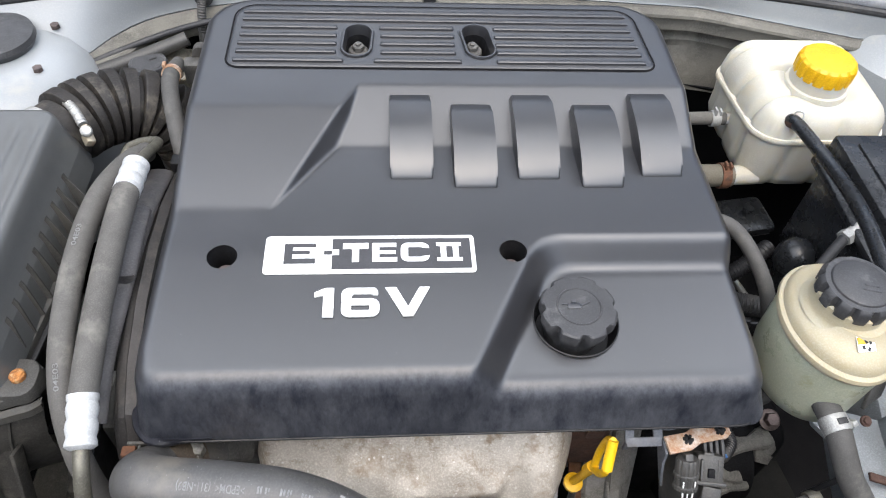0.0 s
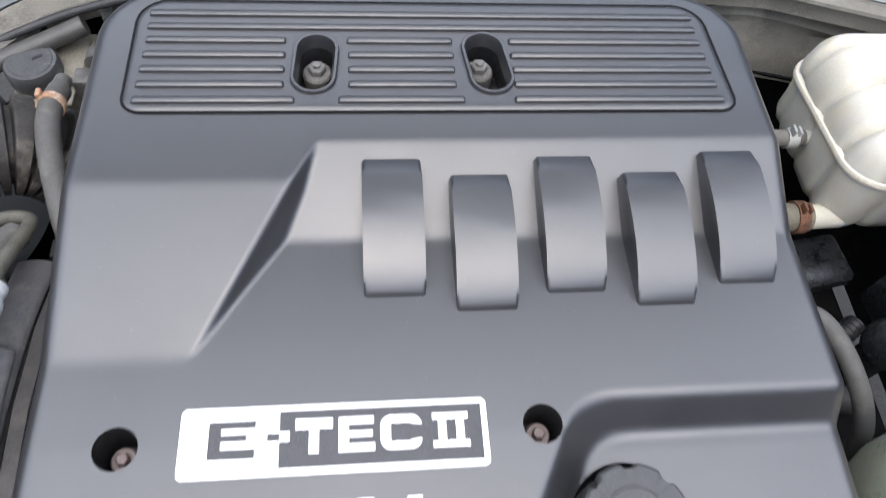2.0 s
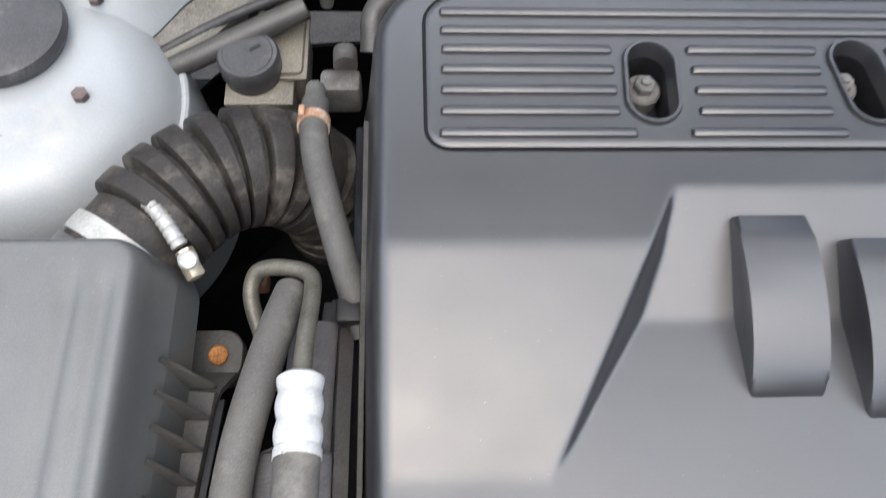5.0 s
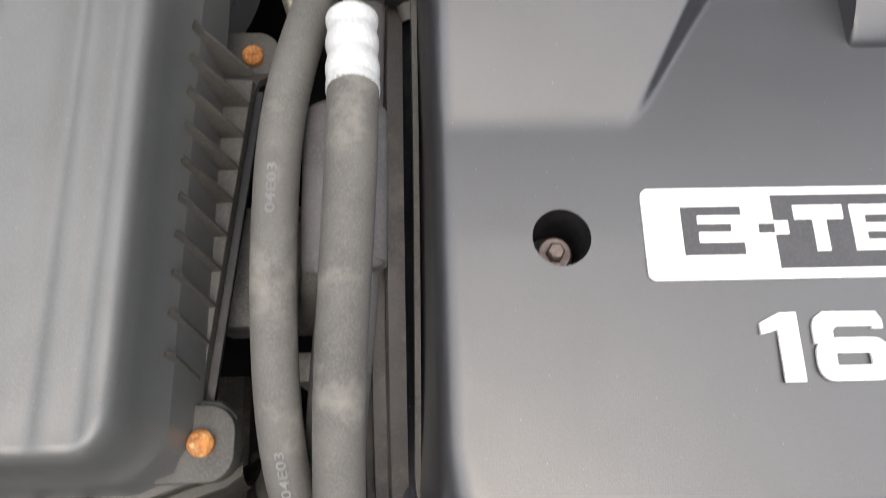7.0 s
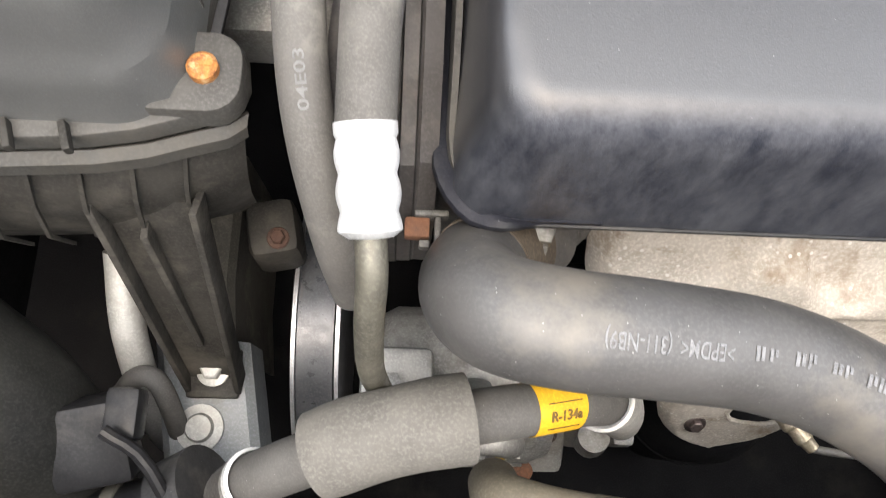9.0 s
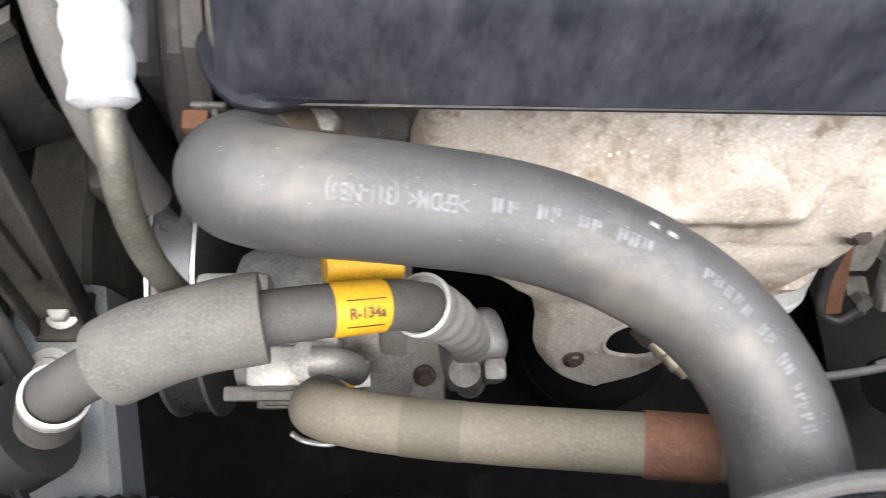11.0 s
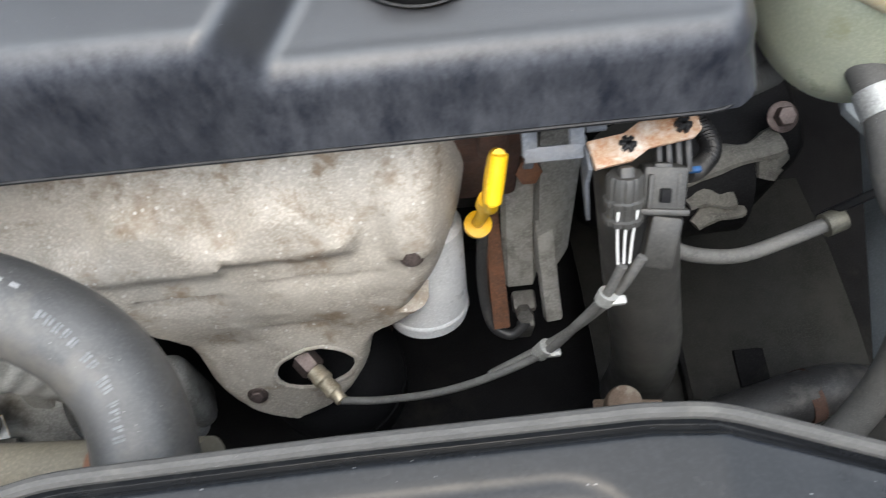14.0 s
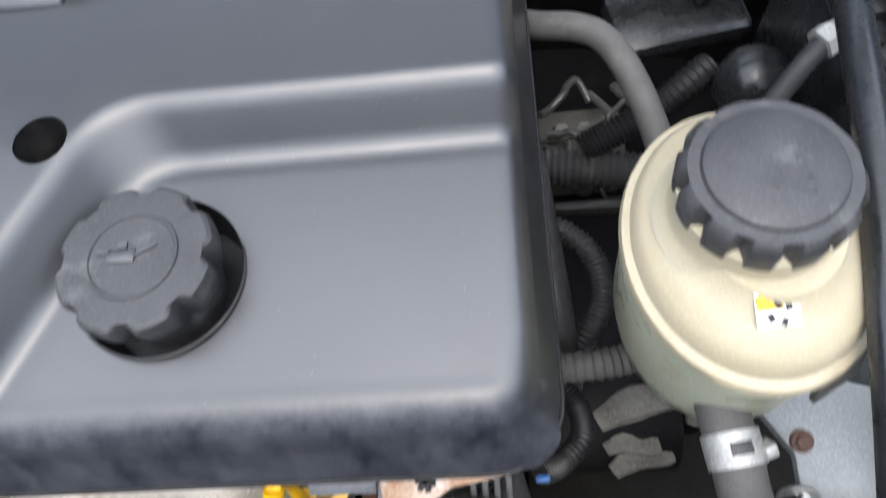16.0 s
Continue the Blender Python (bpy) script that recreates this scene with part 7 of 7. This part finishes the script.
def tank_top(x, y):
    e = np.clip(-tank_sd(x, y), 0, 0.034)
    z = 0.862 - (0.034 - np.sqrt(np.maximum(0.034 ** 2 - (0.034 - e) ** 2, 0))) * 1.25
    for gy, reach in zip(CUTS_Y, (0.060, 0.075, 0.150)):
        z = z - 0.0105 * np.exp(-((y - gy - 0.04 * (x - TX0)) / 0.0046) ** 2) * np.clip(1.4 - (x - TX0) / reach, 0, 1) * np.clip(e / 0.006, 0, 1)
    z = z - 0.007 * soft_step((0.054 - np.hypot(x - 0.556, y - 0.716)) / 0.022, 0.3)
    return z - 0.004 * soft_step((y - 0.80) / 0.03, 0.3)


part("upper_shell", field(lambda x, y: tank_sd(x, y), tank_top, TX0 - 0.01, TY0 - 0.01, TX1, TY1, 0.0032, lambda x, y, z: 0.812, flare=0.0), TANK, tank, angle=60)


def tank_loop(z, inset, n=150, deep=0.0):
    out = []
    cx, cy = (TX0 + TX1) / 2, (TY0 + TY1) / 2
    for k in range(n):
        a = 2 * math.pi * k / n
        lo, hi = 0.0, 0.3
        for _ in range(26):
            m = (lo + hi) / 2
            if float(tank_sd(np.array(cx + m * math.cos(a)), np.array(cy + m * math.sin(a)), deep)) < -inset:
                lo = m
            else:
                hi = m
        x, y = cx + lo * math.cos(a), cy + lo * math.sin(a)
        out.append((x, y, z - 0.10 * (y - 0.70) * (1 if deep == 0 else 0)))
    return out


bm, rings = ring_wall([tank_loop(0.8185, 0.003), tank_loop(0.8180, -0.0022), tank_loop(0.8160, -0.0030), tank_loop(0.8130, -0.0030), tank_loop(0.8110, -0.0022), tank_loop(0.8100, 0.003)])
part("seam", bm, TANK_SEAM, tank, "yellowed welded seam")
bm, rings = ring_wall([tank_loop(0.820, 0.001, deep=1.2), tank_loop(0.795, 0.001, deep=1.3), tank_loop(0.775, 0.003, deep=1.4), tank_loop(0.752, 0.003, deep=1.4), tank_loop(0.738, 0.008, deep=1.2), tank_loop(0.730, 0.018, deep=0.8), tank_loop(0.728, 0.030, deep=0.4)])
bm.faces.new(rings[-1])
part("lower_shell", bm, TANK, tank, angle=60)
part("neck", lathe([(0.0395, 0.846), (0.0385, 0.860), (0.0380, 0.863), (0.0350, 0.864), (0.0345, 0.880)], (0.551, 0.716, 0), 48), TANK, tank)
part("cap", lathe([(0.0345, 0.8765), (0.0355, 0.8775), (0.0360, 0.891), (0.0345, 0.8965), (0.0305, 0.8995), (0.022, 0.9005), (0.010, 0.9008)], (0.551, 0.716, 0), 144, lobes=16, depth=0.045, lobe_range=(0.875, 0.897)), YELLOW, tank, "bright yellow ribbed cap", angle=30)
part("upper_port", tube([(0.484, 0.746, 0.778), (0.456, 0.745, 0.779)], 0.0080, 18, 1), TANK, tank)
part("lower_port", tube([(0.500, 0.668, 0.748), (0.455, 0.667, 0.747)], 0.0130, 22, 1), TANK, tank)
for nm, pts, r, cx_, mt, cm in (("tank_hose", [(0.470, 0.745, 0.779), (0.43, 0.744, 0.780), (0.38, 0.742, 0.777), (0.33, 0.735, 0.77)], 0.0088, 0.456, RUBBER_DUSTY, ALLOY_PALE), ("tank_hose", [(0.466, 0.667, 0.747), (0.44, 0.667, 0.747), (0.39, 0.669, 0.745), (0.33, 0.673, 0.74)], 0.0150, 0.455, RUBBER_BEIGE, RUST)):
    th = thing(nm, "pale dusty coolant hose with spring clip", "hose", (0.42, pts[1][1], pts[1][2]), group="tank hoses")
    part("hose", tube(pts, r, 22, 6), mt, th)
    yy, zz = pts[0][1], pts[0][2]
    part("clip", join(lathe([(r + 0.0002, -0.006), (r + 0.0022, -0.006), (r + 0.0022, 0.006), (r + 0.0002, 0.006)], (cx_, yy, zz), 24, along((0, 0, 0), (1, 0, 0)), caps=(False, False)), box((cx_ - 0.003, yy - 0.002, zz + r + 0.005), (0.003, 0.010, 0.009), 0.001), box((cx_ + 0.004, yy - 0.002, zz + r + 0.004), (0.003, 0.010, 0.007), 0.001)), cm, th, "spring clip")
# tower on the far side, partly hidden by the tank
tw2 = thing("strut_tower", "silver white painted suspension tower", "strut tower", (0.80, 0.86, 0.65))
part("dome", lathe([(0.15, 0.62), (0.146, 0.74), (0.13, 0.812), (0.10, 0.838), (0.06, 0.846), (0.03, 0.846)], (0.80, 0.88, 0), 48), BODY, tw2)
part("rubber_cap", lathe([(0.050, 0.846), (0.052, 0.852), (0.04, 0.860), (0.012, 0.861)], (0.78, 0.84, 0), 36), BLACK, tw2)
hp = thing("sound_pipe", "black ribbed sleeve through a grommet in the wing", "sleeve", (0.66, 0.94, 0.87))
part("grommet", lathe([(0.024, -0.002), (0.024, 0.004), (0.016, 0.007)], (0.655, 0.905, 0.880), 28, along((0, 0, 0), (0.2, -0.85, 0.5))), RUBBER, hp)
part("sleeve", tube([(0.66, 0.900, 0.884), (0.70, 0.89, 0.888), (0.76, 0.87, 0.885)], 0.010, 18, 16, rfun=lambda s: 1 + 0.09 * math.sin(s * 2 * math.pi * 14)), BLACK, hp)

# ---- fuse box ----
fuse = thing("fuse_box", "black plastic fuse box with clipped lid", "fuse box", (0.64, 0.52, 0.70))
part("lid", join(box((0.650, 0.522, 0.849), (0.23, 0.195, 0.026), 0.004), box((0.650, 0.522, 0.863), (0.19, 0.160, 0.005), 0.002)), GLOSS_BLACK, fuse)
part("body", join(box((0.645, 0.510, 0.765), (0.235, 0.185, 0.140), 0.006), box((0.640, 0.510, 0.833), (0.250, 0.200, 0.010), 0.003)), GLOSS_BLACK, fuse)
for y in (0.44, 0.50, 0.56):
    part("lid_clip", box((0.533, y, 0.830), (0.010, 0.018, 0.030), 0.002), BLACK, fuse)
for k in range(9):
    part("edge_tooth", box((0.5285, 0.43 + 0.016 * k, 0.838), (0.006, 0.007, 0.008), 0.001), BLACK, fuse)
term = thing("battery_terminal", "pale metal cable terminal with a threaded stud", "terminal", (0.52, 0.50, 0.82))
part("barrel", tube([(0.506, 0.487, 0.828), (0.528, 0.500, 0.834)], 0.0068, 18, 1), ALLOY_PALE, term)
part("nut", lathe([(0.0092, -0.004), (0.0092, 0.004), (0.008, 0.005)], (0.5095, 0.489, 0.829), 6, along((0.506, 0.487, 0.828), (0.528, 0.500, 0.834))), ALLOY_PALE, term)
part("cable", tube([(0.508, 0.488, 0.828), (0.495, 0.478, 0.815), (0.480, 0.465, 0.79), (0.470, 0.450, 0.75)], 0.006, 14, 6), RUBBER_DARK, term, "black cable")

# ---- cables and hoses between the cover and the reservoirs ----
solo("clutch_hose", tube([(0.335, 0.565, 0.790), (0.362, 0.545, 0.800), (0.385, 0.535, 0.806), (0.402, 0.522, 0.806), (0.416, 0.495, 0.798), (0.428, 0.462, 0.78), (0.437, 0.44, 0.75), (0.445, 0.43, 0.70)], 0.0085, 22, 8), RUBBER, "grey rubber hose arching behind the reservoir", "hose")


def conduit(pts, r, rings, material, label):
    return solo("corrugated_conduit", tube(pts, r, 16, max(8, rings), rfun=lambda s: 1 + 0.09 * math.sin(s * 2 * math.pi * rings)), material, label, "conduit", group="corrugated conduits")


conduit([(0.335, 0.500, 0.700), (0.36, 0.503, 0.702), (0.40, 0.498, 0.703), (0.44, 0.492, 0.70), (0.48, 0.49, 0.69)], 0.013, 34, RUBBER_DARK, "thick black corrugated wiring conduit")
conduit([(0.392, 0.508, 0.715), (0.415, 0.515, 0.722), (0.445, 0.528, 0.73), (0.48, 0.55, 0.74)], 0.010, 24, BLACK, "branching black corrugated conduit")
conduit([(0.335, 0.475, 0.69), (0.352, 0.468, 0.69), (0.378, 0.456, 0.688), (0.395, 0.435, 0.683), (0.397, 0.41, 0.675), (0.385, 0.388, 0.665), (0.368, 0.37, 0.65)], 0.0080, 44, RUBBER_DARK, "looped black corrugated conduit")
conduit([(0.335, 0.357, 0.700), (0.36, 0.357, 0.700), (0.40, 0.360, 0.70), (0.43, 0.37, 0.70)], 0.0095, 22, RUBBER, "short grey corrugated conduit")
conduit([(0.362, 0.350, 0.69), (0.372, 0.335, 0.69), (0.372, 0.315, 0.695), (0.358, 0.300, 0.70), (0.345, 0.293, 0.71)], 0.0070, 26, BLACK, "thin corrugated conduit under the cover")
solo("black_hose", tube([(0.335, 0.520, 0.72), (0.352, 0.50, 0.73), (0.358, 0.45, 0.72), (0.365, 0.40, 0.69), (0.37, 0.36, 0.64)], 0.011, 18, 8), RUBBER_DARK, "black rubber hose dropping beside the engine", "hose")
for k, (dx, dz) in enumerate(((0, 0), (0.012, -0.006))):
    solo("wiring_strand", tube([(0.36 + dx, 0.478, 0.688 + dz), (0.40 + dx, 0.476, 0.69 + dz), (0.45 + dx, 0.474, 0.69 + dz)], 0.004, 10, 4), BLACK, "black taped wiring strand", "wiring", group="wiring strands")
inj = thing("wire_clip_cluster", "pale wire clips on a dark valve block", "valve block", (0.40, 0.56, 0.60))
part("block", box((0.395, 0.565, 0.62), (0.08, 0.05, 0.06), 0.006), BAY_DIRTY, inj)
for k in range(3):
    x = 0.385 + 0.018 * k
    part("wire", tube([(x, 0.560, 0.655), (x + 0.004, 0.545, 0.662), (x - 0.003, 0.530, 0.655), (x + 0.010, 0.520, 0.648), (x + 0.030, 0.521, 0.646)], 0.0022, 8, 5), PIPE, inj, "bent pale wire")
    part("nut", lathe([(0.006, 0), (0.006, 0.01)], (x, 0.563, 0.650), 6), PIPE, inj)
solo("dark_actuator", join(box((0.480, 0.640, 0.69), (0.11, 0.060, 0.020), 0.009, pose(0, 0, 0, 6, 4, 12)), lathe([(0.007, 0), (0.007, 0.006)], (0.50, 0.645, 0.702), 16)), GLOSS_BLACK, "black ribbed plastic actuator under the tank", "actuator")
solo("breather_valve", join(lathe([(0.022, 0), (0.024, 0.008), (0.0235, 0.018), (0.021, 0.027), (0.016, 0.034), (0.009, 0.038), (0.002, 0.0392)], (0.500, 0.525, 0.735), 28), lathe([(0.016, -0.06), (0.016, 0)], (0.500, 0.525, 0.735), 20)), GLOSS_BLACK, "shiny black plastic breather valve", "valve")
solo("selector_rod", join(tube([(0.43, 0.60, 0.66), (0.445, 0.545, 0.69), (0.452, 0.50, 0.70)], 0.004, 10, 4), tube([(0.41, 0.595, 0.66), (0.425, 0.55, 0.685)], 0.003, 10, 2)), STEEL, "thin steel selector rods", "rod")
wr = random.Random(11)
for k in range(9):
    x0, y0, z0 = 0.362 + wr.uniform(0, 0.02), 0.535 + wr.uniform(-0.02, 0.03), 0.672 + wr.uniform(-0.02, 0.015)
    way = [(x0, y0, z0)]
    for q in range(5):
        way.append((way[-1][0] + wr.uniform(0.004, 0.020), way[-1][1] + wr.uniform(-0.018, 0.014), way[-1][2] + wr.uniform(-0.010, 0.010)))
    solo("loose_wire", tube(way, wr.choice((0.0016, 0.0022, 0.003)), 8, 6), wr.choice((PIPE_DUSTY, PIPE_DUSTY, BLACK, RUBBER)), "thin dusty wire in the tangle beside the engine", "wire", group="wires beside the engine")

# ---- gearbox and lower parts on this side ----
GEAR_WEB = mat("grimy_cast_alloy", (0.15, 0.145, 0.13), (0.075, 0.072, 0.065), rough=0.8, scale=60, bump=0.5, stain=(0.14, 0.135, 0.12), stain_scale=40, stain_amount=0.2)
gb = thing("gearbox", "gearbox with dirty cast alloy webs, housing near-black for shade", "gearbox", (0.45, 0.40, 0.45))
# Housing is near-black: shade of the depth painted into the metal.
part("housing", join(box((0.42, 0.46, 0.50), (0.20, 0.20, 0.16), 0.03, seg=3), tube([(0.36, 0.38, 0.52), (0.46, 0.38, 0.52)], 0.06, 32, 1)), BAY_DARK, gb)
for a, b, w, d in (((0.395, 0.350, 0.572), (0.480, 0.372, 0.585), 0.020, 0.022), ((0.400, 0.333, 0.556), (0.440, 0.335, 0.556), 0.016, 0.022), ((0.405, 0.315, 0.548), (0.450, 0.330, 0.545), 0.014, 0.018), ((0.470, 0.345, 0.565), (0.482, 0.365, 0.575), 0.018, 0.020)):
    part("web", tube([a, Vector(a).lerp(Vector(b), 0.35) + Vector((0, 0.004, 0.004)), Vector(a).lerp(Vector(b), 0.7) + Vector((0, -0.002, 0.002)), b], w * 0.60, 10, 3, flat=0.55, rfun=lambda q: 0.75 + 0.45 * math.sin(q * 5.0) ** 2), GEAR_WEB, gb, angle=25)
part("bolt", hexbolt((0.481, 0.386, 0.600), 0.009, 0.010, along((0, 0, 0), (0, -0.4, 0.9))), BOLT, gb)
part("blue_tag", box((0.346, 0.288, 0.724), (0.008, 0.004, 0.004), 0.001), mat("blue_plastic", (0.02, 0.10, 0.28), rough=0.5), gb, "small blue plastic tag")
BIG = [(0.305, 0.300, 0.745), (0.312, 0.275, 0.70), (0.322, 0.245, 0.64), (0.335, 0.215, 0.575), (0.345, 0.200, 0.50), (0.35, 0.195, 0.42)]
solo("inlet_pipe", tube(BIG, 0.0275, 30, 6), PIPE_DUSTY, "wide dusty black pipe falling beside the engine", "pipe")
gp = thing("metal_pipe", "dull grey pipe with a bolted end bracket", "pipe", (0.40, 0.25, 0.65))
part("pipe", tube([(0.325, 0.262, 0.680), (0.350, 0.252, 0.664), (0.390, 0.250, 0.652), (0.430, 0.259, 0.650), (0.468, 0.269, 0.653)], 0.0055, 20, 6), CABLE_GREY, gp)
part("collar", tube([(0.458, 0.266, 0.652), (0.472, 0.270, 0.653)], 0.0090, 20, 1), PIPE, gp)
part("end_plate", box((0.482, 0.278, 0.668), (0.024, 0.006, 0.064), 0.002, pose(0, 0, 0, 10, 25, 20)), BLACK, gp)
part("plate_bolt", hexbolt((0.490, 0.276, 0.692), 0.008, 0.010, along((0, 0, 0), (-0.2, -0.9, 0.4))), STEEL, gp)
wp = thing("inner_wing_member", "grey blue painted box member by the wing", "body member", (0.55, 0.30, 0.55))
part("member", box((0.555, 0.28, 0.64), (0.05, 0.30, 0.10), 0.006, pose(0, 0, 0, 0, 12, -14)), BAY_GREY, wp)
part("brace", prism([(0.488, 0.236), (0.560, 0.225), (0.565, 0.330), (0.520, 0.345), (0.474, 0.352), (0.472, 0.335), (0.492, 0.300)], 0.690, 0.697, 0.002), BAY_GREY, wp)
part("brace_web", box((0.545, 0.285, 0.72), (0.006, 0.10, 0.05), 0.002, pose(0, 0, 0, 0, 12, -10)), BAY_GREY, wp)
part("rust_edge", box((0.522, 0.262, 0.706), (0.048, 0.009, 0.004), 0.001, pose(0, 0, 0, 0, 12, -14)), RUST_DARK, wp, "rust stained edge")
batt = thing("splash_panel", "dusty dark plastic splash panel", "splash panel", (0.50, 0.22, 0.33))
part("panel", sheet([[(x, y, 0.345 + 0.03 * math.sin((x - 0.36) * 6) - 0.25 * max(0, y - 0.30)) for x in np.linspace(0.34, 0.62, 12)] for y in (0.05, 0.15, 0.25, 0.34, 0.44)], 0.006), SPLASH, batt)
# Flat near-black patch in place of the shade inside a recess.
part("pocket", box((0.500, 0.212, 0.366), (0.034, 0.045, 0.006), 0.002), BAY_DARK, batt)
part("strengthening_rib", box((0.425, 0.20, 0.37), (0.006, 0.20, 0.012), 0.002), BAY_DARK, batt)
lh = thing("lower_hose", "thick dark hose lying low by the radiator", "hose", (0.50, 0.16, 0.44))
part("hose_clamp", tube([(0.500, 0.167, 0.4535), (0.512, 0.1695, 0.4545)], 0.0255, 24, 1), RUST_DARK, lh, "dark hose clamp")
part("hose", tube([(0.41, 0.150, 0.44), (0.46, 0.160, 0.45), (0.53, 0.172, 0.455), (0.60, 0.165, 0.43)], 0.024, 24, 6), RUBBER_DARK, lh)
